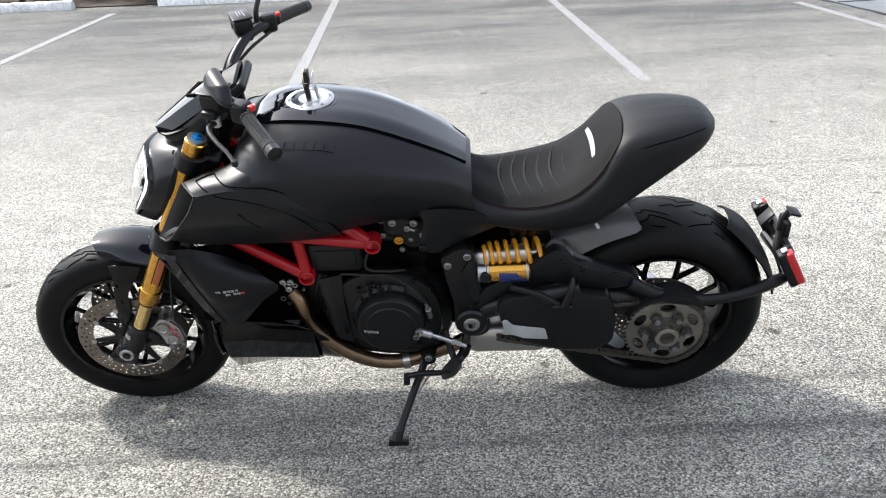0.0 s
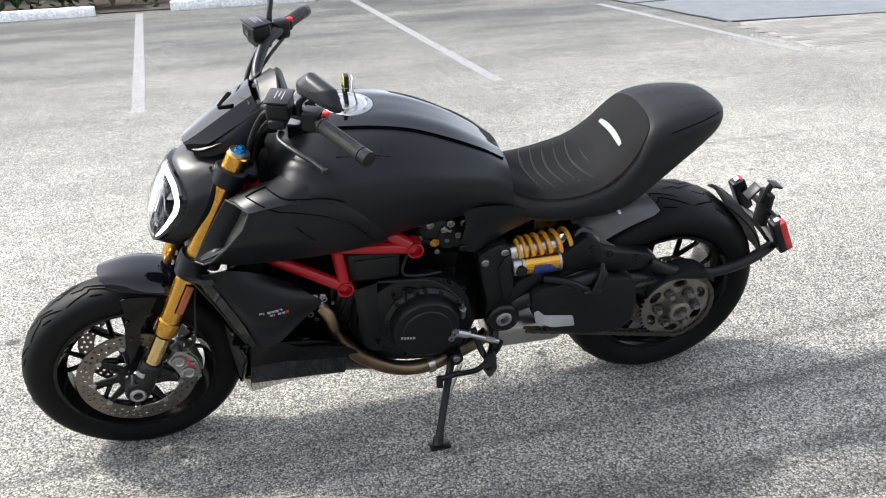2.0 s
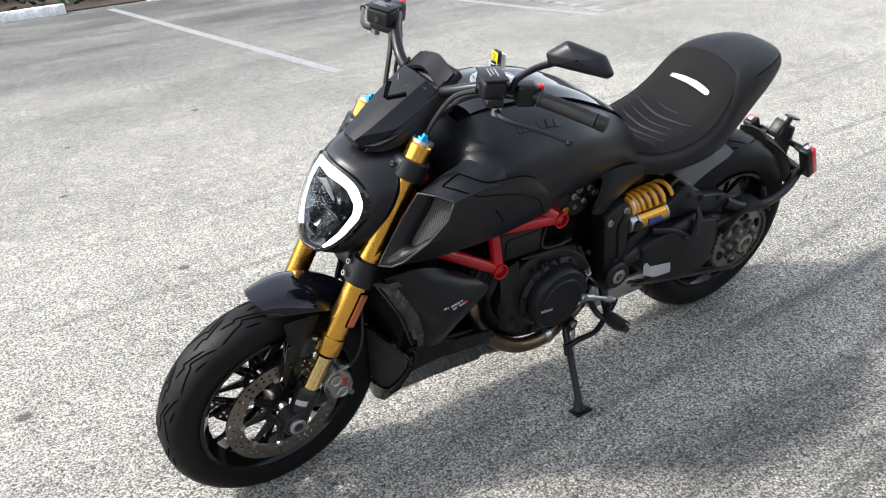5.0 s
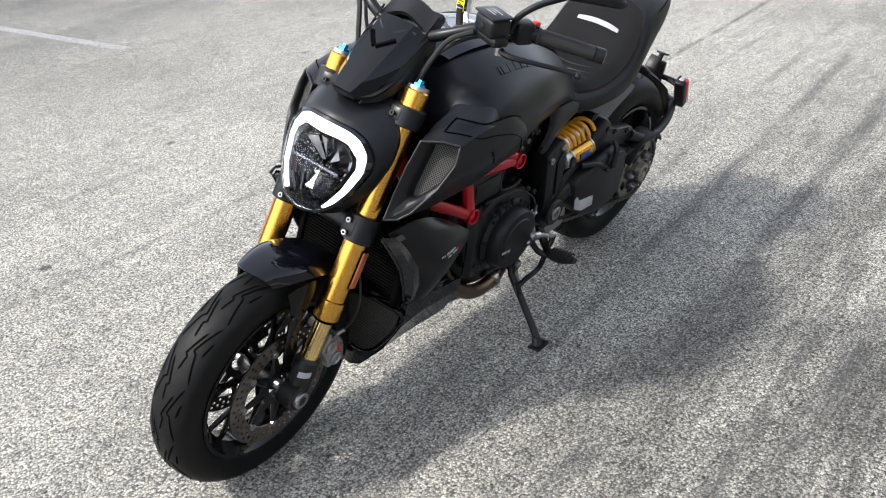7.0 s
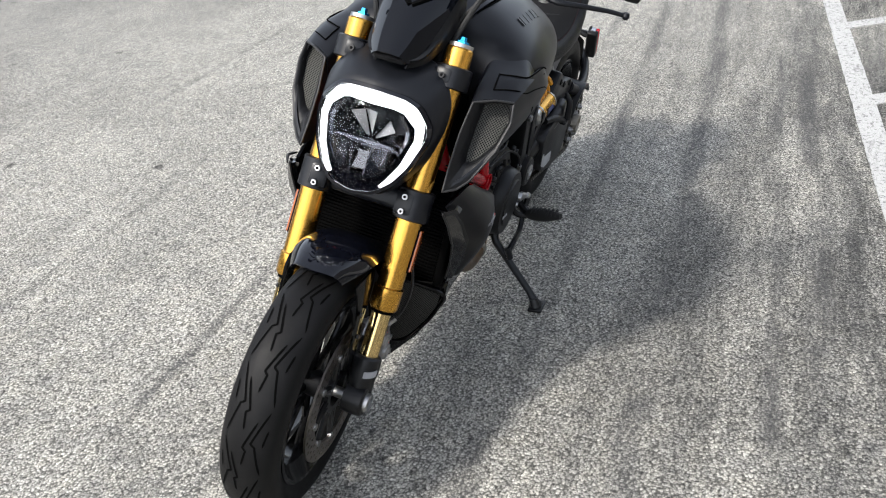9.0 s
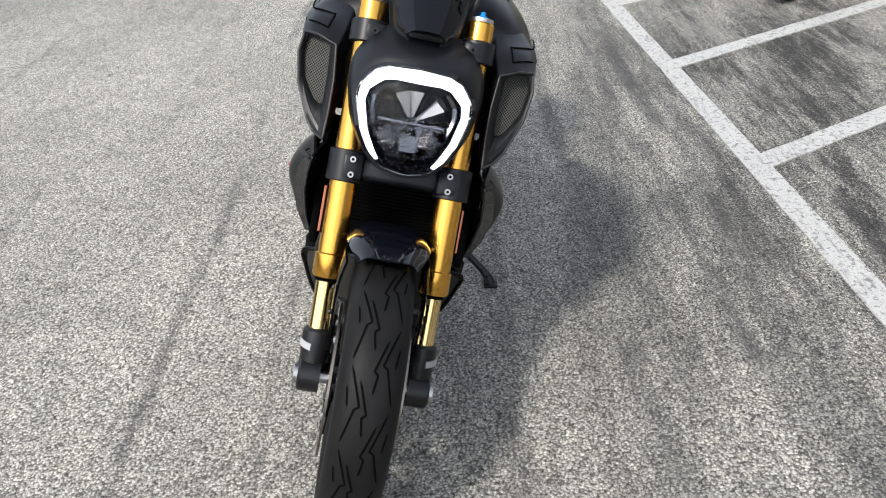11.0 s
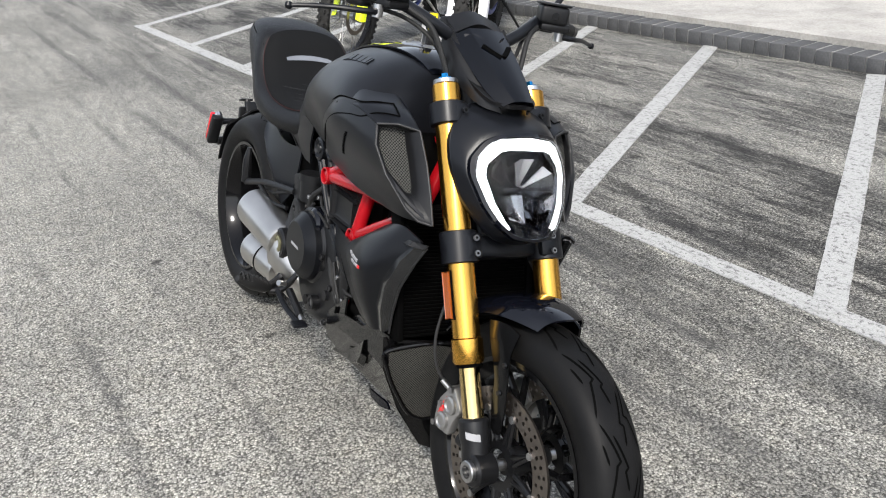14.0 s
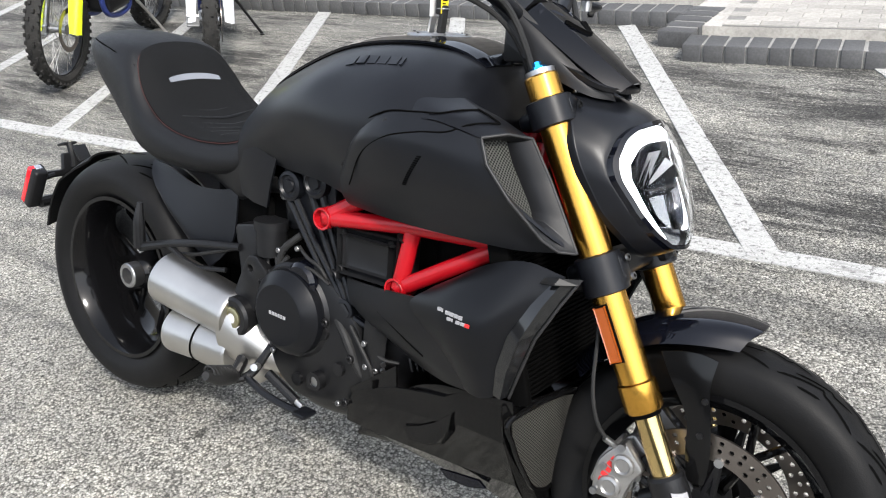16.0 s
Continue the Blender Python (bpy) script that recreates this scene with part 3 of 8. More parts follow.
def front_wheel():
    wheel = new("front_wheel")
    wheel.parent = BIKE
    tagged(wheel, "black cast front wheel with two brake discs")
    part("tyre", squash_on_ground(moved(tyre_mesh(FA, FR, 0.122, 0.214), STEER), BM4), RUBBER, wheel, "worn black road tyre")
    steered("tread_groove", tread(FA, FR, 0.122, 0.214, 12), GROOVE, wheel, smooth=0)
    steered("rim", rim_mesh(FA, 0.214, 0.105), RIMPAINT, wheel)
    steered("hub", lathe([(-0.055, 0.0), (-0.055, 0.022), (-0.03, 0.030), (0.03, 0.030), (0.055, 0.022), (0.055, 0.0)], 28, "y", FA, closed=False), CASTING, wheel)
    for k in range(7):
        sp = spoke_y(FA, k * 360 / 7 + 12, 0.026, 0.193, 0.013, 0.0, 0.0, RIMPAINT, wheel)
        sp.data.transform(STEER)
    for sgn in (1, -1):
        steered("brake_disc", disc_mesh((FA[0], sgn * 0.072, FA[2]), 0.160, 0.116, 0.005), DISC, wheel, "drilled steel brake disc", 0)
        for k in range(9):
            a = k * 40
            arms = [tube([(FA[0] + 0.05 * math.cos(radians(a + da)), sgn * 0.066, FA[2] + 0.05 * math.sin(radians(a + da))),
                          (FA[0] + 0.116 * math.cos(radians(a)), sgn * 0.071, FA[2] + 0.116 * math.sin(radians(a)))], [0.006, 0.006], 6) for da in (-9, 9)]
            steered("carrier_arm", join(*arms), CASTING, wheel)
            steered("disc_bobbin", lathe([(-0.004, 0.0), (-0.004, 0.008), (0.004, 0.008), (0.004, 0.0)], 10, "y", (FA[0] + 0.117 * math.cos(radians(a)), sgn * 0.074, FA[2] + 0.117 * math.sin(radians(a))), closed=False), ALLOY, wheel)
        steered("disc_carrier", lathe([(sgn * 0.058, 0.034), (sgn * 0.058, 0.054), (sgn * 0.070, 0.054), (sgn * 0.070, 0.034)], 40, "y", FA), CASTING, wheel)
    return wheel


def disc_mesh(c, ro, ri, thick, holes=True):
    """A drilled brake disc."""
    loops = []
    if holes:
        for k in range(48):
            a = radians(k * 7.5)
            for r in ((ro - 0.010, ro - 0.024) if k % 2 else (ro - 0.017, ro - 0.034)):
                loops.append(ring(c[0] + r * math.cos(a), c[2] + r * math.sin(a), 0.0045, 6))
    loops.append(ring(c[0], c[2], ri, 72))
    return plate(ring(c[0], c[2], ro, 90), c[1] - thick / 2, c[1] + thick / 2, loops)


def rear_wheel():
    wheel = new("rear_wheel")
    wheel.parent = BIKE
    tagged(wheel, "black cast rear wheel with a very wide tyre")
    part("tyre", squash_on_ground(tyre_mesh(RA, RR, 0.230, 0.214), BM4), RUBBER, wheel, "very wide worn black road tyre")
    part("tread_groove", tread(RA, RR, 0.230, 0.214, 11), GROOVE, wheel, smooth=0)
    part("rim", rim_mesh(RA, 0.214, 0.205), RIMPAINT, wheel)
    part("hub", lathe([(-0.045, 0.0), (-0.045, 0.030), (-0.03, 0.045), (0.0, 0.055), (0.05, 0.060), (0.09, 0.060), (0.09, 0.0)], 36, "y", RA, closed=False), RIMPAINT, wheel)
    for k in range(7):
        spoke_y(RA, k * 360 / 7 + 20, 0.045, 0.188, 0.015, 0.035, 0.030, RIMPAINT, wheel, 0.5, 12)
    part("axle_nut", lathe([(-0.040, 0.034), (-0.070, 0.034), (-0.073, 0.031), (-0.073, 0.022), (-0.045, 0.020), (-0.045, 0.0)], 30, "y", RA, closed=False), ALLOY, wheel, "bare alloy axle nut")
    part("brake_disc", disc_mesh((RA[0], 0.082, RA[2]), 0.132, 0.085, 0.005), DISC, wheel, "drilled steel brake disc")
    return wheel


front_wheel()
rear_wheel()


# -- fork, clamps, front brakes --
def fork_at(z, y):
    """A place on a fork leg's axis at a height."""
    return Vector((1.226 + (0.977 - z) * 0.487, y, z))


def fork_leg(sgn):
    y = sgn * 0.112
    leg = new("fork_leg")
    leg.parent = BIKE
    tagged(leg, "gold upside-down fork leg")
    a = lambda z: fork_at(z, y)
    steered("outer_tube", tube([a(0.979), a(0.975), a(0.970), a(0.70), a(0.550), a(0.5095), a(0.5070), a(0.468), a(0.463)],
                               [0.024, 0.0285, 0.0285, 0.0285, 0.0285, 0.0285, 0.0325, 0.0325, 0.029], 32), GOLD, leg, "gold anodised outer tube")
    steered("fork_cap", tube([a(0.978), a(0.985)], 0.0255, 28), ALLOY, leg)
    steered("adjuster", tube([a(0.984), a(0.990), a(0.991), a(0.998)], [0.015, 0.014, 0.008, 0.007], 6), BLUECAP, leg, "blue anodised adjuster")
    steered("dust_seal", tube([a(0.465), a(0.456)], [0.028, 0.025], 28), DARKVOID, leg)
    steered("inner_tube", tube([a(0.460), a(0.32)], 0.0215, 28), STANCHION, leg, "polished gold-coated inner tube")
    # foot casting with the axle clamp
    f = fork_at(FA[2], y)
    steered("fork_foot", join(tube([a(0.366), a(0.361), a(0.335), a(0.318), fork_at(0.285, y) + Vector((-0.002, 0, 0))], [0.026, 0.031, 0.032, 0.029, 0.030], 24),
                              lathe([(y - sgn * 0.020, 0.0), (y - sgn * 0.020, 0.034), (y + sgn * 0.022, 0.034), (y + sgn * 0.026, 0.030), (y + sgn * 0.026, 0.0)], 28, "y", (FA[0], 0, FA[2]), closed=False),
                              ), CASTING, leg, "black cast fork foot")
    steered("axle_nut", lathe([(y + sgn * 0.024, 0.022), (y + sgn * 0.034, 0.022), (y + sgn * 0.036, 0.020), (y + sgn * 0.036, 0.013), (y + sgn * 0.02, 0.012), (y + sgn * 0.02, 0.0)], 24, "y", FA, closed=False), ALLOY, leg)
    # name band on the foot: one plain bar
    c = fork_at(0.346, y)
    rows = []
    for j in range(9):
        th = radians(-24 + 48 * j / 8 + sgn * 38)
        d = Vector((math.cos(th), math.sin(th), 0))
        rows.append([c + d * 0.0372 + Vector((-0.44 * k, 0, 0.9 * k)) for k in (0.0070, -0.0070)])
    bm = tidy(grid(rows))
    bmesh.ops.solidify(bm, geom=bm.faces[:], thickness=0.003)
    steered("name_bar", bm, NAMEMARK, leg, "plain grey name bar", 0)
    # amber reflector on the outside
    p = fork_at(0.585, y)
    refl = box((-0.0095, 0, -0.046), (0.0095, sgn * 0.006, 0.046), 0.0015, 1)
    moved(refl, Matrix.Translation(p + Vector((-0.008, sgn * 0.029, 0))) @ Matrix.Rotation(-math.atan(0.487), 4, "Y"))
    steered("reflector", refl, AMBER, leg, "amber reflector strip")
    back = box((-0.0125, 0, -0.049), (0.0125, sgn * 0.003, 0.049), 0.001, 1)
    moved(back, Matrix.Translation(p + Vector((-0.008, sgn * 0.0275, 0))) @ Matrix.Rotation(-math.atan(0.487), 4, "Y"))
    steered("reflector_back", back, DARKVOID, leg)
    return leg


def caliper(sgn):
    y = sgn * 0.090
    cal = new("brake_caliper")
    cal.parent = BIKE
    tagged(cal, "grey radial brake caliper with red marking")
    c = Vector((FA[0] - 0.135, y, FA[2] + 0.055))
    def at(r, deg, out):
        return (FA[0] + r * math.cos(radians(deg)), sgn * out, FA[2] + r * math.sin(radians(deg)))
    arc = [(at(0.182 - 0.010 * abs(d - 157) / 21, d, 0)[0], at(0.182 - 0.010 * abs(d - 157) / 21, d, 0)[2]) for d in (136, 143, 150, 157, 164, 171, 178)]
    arc += [(at(0.116, d, 0)[0], at(0.116, d, 0)[2]) for d in (176, 167, 157, 147, 138)]
    shape = rounded(arc, 0.008, 3)
    steered("caliper_body", join(plate(shape, sgn * 0.098, sgn * 0.120, bevel=0.005), plate(shape, sgn * 0.060, sgn * 0.080, bevel=0.004),
                                 plate(rounded([(at(r, d, 0)[0], at(r, d, 0)[2]) for r, d in ((0.183, 142), (0.184, 157), (0.183, 172), (0.168, 172), (0.170, 157), (0.168, 142))], 0.005, 2), sgn * 0.066, sgn * 0.112, bevel=0.003)), solid_caliper, cal)
    for d in (147, 167):
        p = at(0.144, d, 0)
        steered("piston_boss", lathe([(sgn * 0.116, 0.0), (sgn * 0.116, 0.021), (sgn * 0.126, 0.019), (sgn * 0.128, 0.014), (sgn * 0.125, 0.011), (sgn * 0.125, 0.0)], 22, "y", (p[0], 0, p[2]), closed=False), solid_caliper, cal)
    for d in (139, 157, 175):
        steered("caliper_bolt", rod(at(0.168, d, 0.096), at(0.168, d, 0.126), 0.0065, 10), BOLT, cal)
    bars = []
    for k in range(5):
        p = at(0.160, 149 + 4.2 * k, 0.1202)
        bars.append(moved(box((-0.0042, -0.0008, -0.0065), (0.0042, 0.0008, 0.0065), 0.0004, 1), Matrix.Translation(p) @ Matrix.Rotation(radians(-(149 + 4.2 * k) + 90), 4, "Y")))
    steered("red_marking", join(*bars), REDMARK, cal, "plain red marking bars")
    steered("caliper_bracket", join(tube([fork_at(0.33, y), c + Vector((0.045, 0, -0.04))], 0.016, 12), tube([fork_at(0.30, y), c + Vector((0.04, 0, 0.04))], 0.014, 12), tube([(FA[0] - 0.01, y, FA[2]), c + Vector((0.03, 0, -0.05))], 0.016, 12)), CASTING, cal)
    return cal


solid_caliper = solid("grey_anodised_caliper", (0.33, 0.326, 0.32), 0.34, metal=0.8, grain=300, wear=0.25, bump=0.1, dust=0.1)
for s in (1, -1):
    fork_leg(s)
    caliper(s)
steered("axle", rod((FA[0], -0.13, FA[2]), (FA[0], 0.13, FA[2]), 0.0125, 16), ALLOY)


def clamp(z, thick, name, label):
    """A triple clamp: a sleeve round each leg and a bridge between them."""
    bms = []
    for sgn in (1, -1):
        bms.append(tube([fork_at(z + thick / 2 + 0.002, sgn * 0.112), fork_at(z + thick / 2, sgn * 0.112), fork_at(z - thick / 2, sgn * 0.112), fork_at(z - thick / 2 - 0.002, sgn * 0.112)], [0.034, 0.0385, 0.0385, 0.034], 28))
        ear = box((-0.006, -0.030, -thick * 0.48), (0.040, 0.012, thick * 0.48), 0.008, 2)
        moved(ear, Matrix.Translation(fork_at(z, sgn * 0.112)) @ Matrix.Rotation(-math.atan(0.487), 4, "Y") @ Matrix.Rotation(radians(-8 * sgn), 4, "Z") @ Matrix.Diagonal((1, sgn, 1, 1)))
        tidy(ear)
        bms.append(ear)
    mid = fork_at(z, 0)
    bms.append(moved(box((-0.075, -0.10, -thick * 0.42), (0.012, 0.10, thick * 0.42), 0.012, 3), Matrix.Translation(mid) @ Matrix.Rotation(-math.atan(0.487), 4, "Y")))
    ob = steered(name, join(*bms), MATTE, None, label)
    for sgn in (1, -1):
        for dz in ((-0.014, 0.014) if thick > 0.04 else (0.0,)):
            p = fork_at(z + dz, sgn * 0.112) + Vector((0.040, -sgn * 0.012, 0.018))
            b = rod(p, p + Vector((0.004, 0, 0.002)), 0.0062, 12)
            screw = steered("clamp_screw", b, BOLT if thick > 0.04 else CASTING, ob)
            steered("socket", rod(p + Vector((0.0030, 0, 0.0015)), p + Vector((0.0046, 0, 0.0023)), 0.0032, 6), DARKVOID, screw)
    return ob


clamp(0.921, 0.038, "upper_clamp", "black upper fork clamp")
clamp(0.674, 0.056, "lower_clamp", "black lower fork clamp with two screws a side")
steered("steering_stem", rod((1.19, 0, 0.99), (1.315, 0, 0.66), 0.028, 20), CASTING)


# -- front mudguard --
def front_fender():
    rows = []
    R = 0.325
    for i in range(17):
        u = i / 16
        ang = 82.5 + 57.5 * u
        half = 0.056 + 0.030 * math.sin(math.pi * min(0.5, u * 1.3 + 0.02))
        row = []
        for j in range(13):
            v = -1 + 2 * j / 12
            r = R + 0.012 * (1 - abs(v) ** 2.2) - 0.022 * abs(v) ** 4 + 0.006 * math.sin(math.pi * u)
            r = max(r, 0.268)
            y = half * (abs(v) ** 0.8) * (1 if v > 0 else -1)
            row.append((FA[0] + r * math.cos(radians(ang + 4 * abs(v) ** 2 * (1 - u))), y, FA[2] + r * math.sin(radians(ang + 4 * abs(v) ** 2 * (1 - u)))))
        rows.append(row)
    bm = tidy(grid(rows))
    bmesh.ops.solidify(bm, geom=bm.faces[:], thickness=0.004)
    fender = steered("front_fender", bm, GLOSS, None, "gloss blue-black front mudguard")
    for sgn in (1, -1):
        leg = sheet([[(1.572, sgn * 0.080, 0.566), (1.548, sgn * 0.084, 0.572), (1.515, sgn * 0.086, 0.570), (1.480, sgn * 0.084, 0.560)],
                     [(1.568, sgn * 0.088, 0.520), (1.552, sgn * 0.091, 0.525), (1.528, sgn * 0.091, 0.525), (1.503, sgn * 0.090, 0.522)],
                     [(1.578, sgn * 0.091, 0.465), (1.568, sgn * 0.093, 0.465), (1.556, sgn * 0.093, 0.465), (1.538, sgn * 0.092, 0.465)],
                     [(1.585, sgn * 0.090, 0.405), (1.572, sgn * 0.092, 0.405), (1.558, sgn * 0.092, 0.405), (1.545, sgn * 0.091, 0.405)],
                     [(1.582, sgn * 0.087, 0.355), (1.572, sgn * 0.088, 0.352), (1.562, sgn * 0.088, 0.352), (1.552, sgn * 0.087, 0.355)]], 18, 8, 0.005)
        steered("fender_stay", leg, BELLY, fender, "black mudguard stay", 60)
        for z in (0.50, 0.44):
            steered("stay_screw", lathe([(sgn * 0.094, 0.0), (sgn * 0.094, 0.006), (sgn * 0.098, 0.005), (sgn * 0.098, 0.0)], 10, "y", (1.565, 0, z), closed=False), CASTING, fender)
    return fender


front_fender()


# -- fuel tank --
TANK = [
    (0.53, [(0, 0.850), (0.05, 0.848), (0.09, 0.838), (0.125, 0.810), (0.142, 0.770), (0.138, 0.730), (0.120, 0.700)]),
    (0.60, [(0, 0.900), (0.06, 0.899), (0.105, 0.890), (0.148, 0.852), (0.162, 0.805), (0.150, 0.768), (0.130, 0.738)]),
    (0.70, [(0, 0.956), (0.07, 0.954), (0.125, 0.936), (0.180, 0.894), (0.198, 0.842), (0.176, 0.787), (0.146, 0.738)]),
    (0.80, [(0, 0.994), (0.08, 0.991), (0.140, 0.971), (0.200, 0.930), (0.225, 0.870), (0.202, 0.802), (0.162, 0.735)]),
    (0.90, [(0, 1.011), (0.085, 1.007), (0.152, 0.988), (0.210, 0.943), (0.242, 0.880), (0.227, 0.803), (0.176, 0.718)]),
    (1.00, [(0, 1.014), (0.09, 1.010), (0.160, 0.987), (0.220, 0.946), (0.250, 0.888), (0.237, 0.803), (0.182, 0.704)]),
    (1.07, [(0, 0.995), (0.09, 0.994), (0.160, 0.975), (0.218, 0.938), (0.248, 0.888), (0.240, 0.803), (0.188, 0.704)]),
    (1.12, [(0, 0.950), (0.09, 0.952), (0.156, 0.944), (0.214, 0.917), (0.243, 0.882), (0.238, 0.803), (0.190, 0.704)]),
    (1.15, [(0, 0.880), (0.08, 0.890), (0.140, 0.900), (0.200, 0.895), (0.230, 0.870), (0.228, 0.800), (0.185, 0.706)]),
]


def tank_at(x, y):
    """A place on the tank's upper skin."""
    xs = [s[0] for s in TANK]
    def z_at(st):
        pts = cr(np.array(st[1]), 60)
        return float(np.interp(abs(y), pts[:34, 0], pts[:34, 1]))
    return Vector((x, y, float(np.interp(x, xs, [z_at(s) for s in TANK]))))


def fuel_tank():
    tank = part("fuel_tank", shell(TANK, 60, 40), MATTE, BIKE, "matt black fuel tank with embossed name bars", 50)
    # glossier middle cover between the seams
    ctrl = []
    for x, hw in [(0.545, 0.070), (0.61, 0.088), (0.70, 0.098), (0.80, 0.102), (0.90, 0.102), (1.00, 0.098), (1.06, 0.085), (1.095, 0.068)]:
        row = []
        for v in (-1, -0.6, -0.25, 0, 0.25, 0.6, 1):
            p = tank_at(x, hw * v)
            row.append((p.x, p.y, p.z + 0.0045 - 0.003 * abs(v) ** 4))
        ctrl.append(row)
    part("tank_cover", sheet(ctrl, 50, 25, -0.006), TOPCOVER, tank, "smooth dark tank cover")
    for sgn in (1, -1):
        seam = [tank_at(x, sgn * hw) + Vector((0, 0, 0.0012)) for x, hw in [(0.545, 0.072), (0.61, 0.090), (0.70, 0.100), (0.80, 0.104), (0.90, 0.104), (1.00, 0.100), (1.06, 0.087)]]
        part("tank_seam", tube([tuple(p) for p in seam], 0.0022, 6, 40), GROOVE, tank)
        # embossed name: plain raised bars along the flank's shoulder
        for k in range(6):
            x0 = 0.866 + k * 0.0245
            rows = []
            for i in range(4):
                x = x0 + (0.0195, 0.0195, 0.0195, 0.0195, 0.0195, 0.006)[k] * i / 3
                row = []
                for q in np.linspace(0.160, 0.180, 5):
                    p = tank_at(x + (q - 0.17) * 0.25, sgn * q)
                    row.append((p.x, p.y + sgn * 0.0005, p.z + 0.0008))
                rows.append(row)
            bm = tidy(grid(rows))
            bmesh.ops.solidify(bm, geom=bm.faces[:], thickness=-0.002)
            part("name_bar", bm, MATTE, tank)
    return tank


TOPCOVER = solid("gloss_tank_cover", (0.003, 0.0036, 0.006), 0.045, grain=300, wear=0.1, bump=0.0, spec=0.42)
fuel_tank()


def filler_cap():
    c = tank_at(0.942, 0)
    cap = part("filler_cap", lathe([(0.000, 0.0), (0.0, 0.064), (0.006, 0.064), (0.009, 0.060), (0.010, 0.048), (0.008, 0.046), (0.008, 0.030), (0.010, 0.028), (0.010, 0.0)], 48, "z", (0, 0, 0), closed=False), ALLOY, BIKE, "bare alloy fuel filler cap")
    cap.matrix_basis = Matrix.Translation(c + Vector((0, 0, 0.004))) @ Matrix.Rotation(radians(0), 4, "Y")
    for k in range(6):
        a = radians(k * 60 + 15)
        part("cap_screw", lathe([(0.009, 0.0), (0.012, 0.004), (0.012, 0.0)], 8, "z", (0.054 * math.cos(a), 0.054 * math.sin(a), 0), closed=False), BOLT, cap)
    part("cap_ring", lathe([(0.0, 0.064), (0.0, 0.072), (0.003, 0.072), (0.003, 0.064)], 48, "z", (0, 0, 0)), GLOSS, cap)
    part("lock_flap", moved(box((-0.002, -0.009, 0), (0.002, 0.009, 0.034), 0.001, 1), Matrix.Translation((-0.024, 0.0, 0.010)) @ Matrix.Rotation(radians(12), 4, "Y")), ALLOY, cap)
    key = part("key", join(moved(box((-0.006, -0.009, 0.008), (0.006, 0.009, 0.062), 0.004, 2), Matrix.Rotation(radians(6), 4, "Y")), box((-0.0012, -0.004, 0.0), (0.0012, 0.004, 0.02), 0.0005, 1)), GRIPRUB, cap, "black folding key in the lock")
    part("key_ring", tube([(0.012 * math.cos(a) + 0.002, 0.012 * math.sin(a), 0.055) for a in np.linspace(0, 2 * math.pi, 20, endpoint=False)], 0.0012, 6, closed=True), BOLT, cap)
    part("fob", box((-0.006, -0.012, 0.044), (0.006, 0.012, 0.086), 0.003, 2), GRIPRUB, cap)
    part("key_tag", box((0.0062, -0.011, 0.046), (0.0072, 0.011, 0.084), 0.0003, 1), YELLOWTAG, cap, "yellow key tag with dark print")
    part("tag_print", join(*[box((0.0072, -0.008, 0.051 + 0.006 * i), (0.0076, 0.008 - 0.003 * (i % 3), 0.0535 + 0.006 * i), 0) for i in range(5)]), GROOVE, cap)
    part("paper_tag", box((-0.016, -0.016, 0.040), (-0.0148, 0.016, 0.078), 0), WHITEMARK, cap)
    return cap


filler_cap()


# -- seat --
SEAT = [
    (0.56, [(0, 0.815), (0.05, 0.813), (0.092, 0.798), (0.118, 0.765), (0.118, 0.735), (0.085, 0.715), (0, 0.712)]),
    (0.5, [(0, 0.775), (0.06, 0.777), (0.108, 0.77), (0.14, 0.745), (0.142, 0.715), (0.1, 0.695), (0, 0.692)]),
    (0.43, [(0, 0.76), (0.07, 0.765), (0.122, 0.764), (0.158, 0.74), (0.157, 0.705), (0.11, 0.682), (0, 0.68)]),
    (0.35, [(0, 0.768), (0.08, 0.773), (0.135, 0.772), (0.17, 0.746), (0.166, 0.706), (0.118, 0.678), (0, 0.675)]),
    (0.265, [(0, 0.797), (0.08, 0.8), (0.137, 0.797), (0.172, 0.768), (0.168, 0.715), (0.122, 0.684), (0, 0.680)]),
    (0.206, [(0, 0.862), (0.08, 0.860), (0.134, 0.849), (0.167, 0.808), (0.164, 0.735), (0.124, 0.700), (0, 0.696)]),
    (0.170, [(0, 0.912), (0.08, 0.910), (0.13, 0.896), (0.16, 0.846), (0.157, 0.755), (0.120, 0.718), (0, 0.712)]),
    (0.136, [(0, 0.942), (0.07, 0.940), (0.125, 0.926), (0.153, 0.8716), (0.149, 0.777), (0.114, 0.741), (0, 0.734)]),
    (0.076, [(0, 0.959), (0.065, 0.957), (0.117, 0.943), (0.143, 0.9), (0.137, 0.818), (0.104, 0.782), (0, 0.774)]),
    (0.0, [(0, 0.966), (0.058, 0.963), (0.104, 0.949), (0.126, 0.914), (0.118, 0.858), (0.082, 0.832), (0, 0.824)]),
    (-0.062, [(0, 0.961), (0.045, 0.958), (0.080, 0.948), (0.098, 0.922), (0.090, 0.889), (0.055, 0.871), (0, 0.866)]),
    (-0.094, [(0, 0.944), (0.025, 0.942), (0.046, 0.937), (0.058, 0.922), (0.050, 0.905), (0.028, 0.896), (0, 0.893)]),
    (-0.107, [(0, 0.928), (0.006, 0.928), (0.012, 0.926), (0.015, 0.918), (0.012, 0.908), (0.006, 0.905), (0, 0.904)]),
]


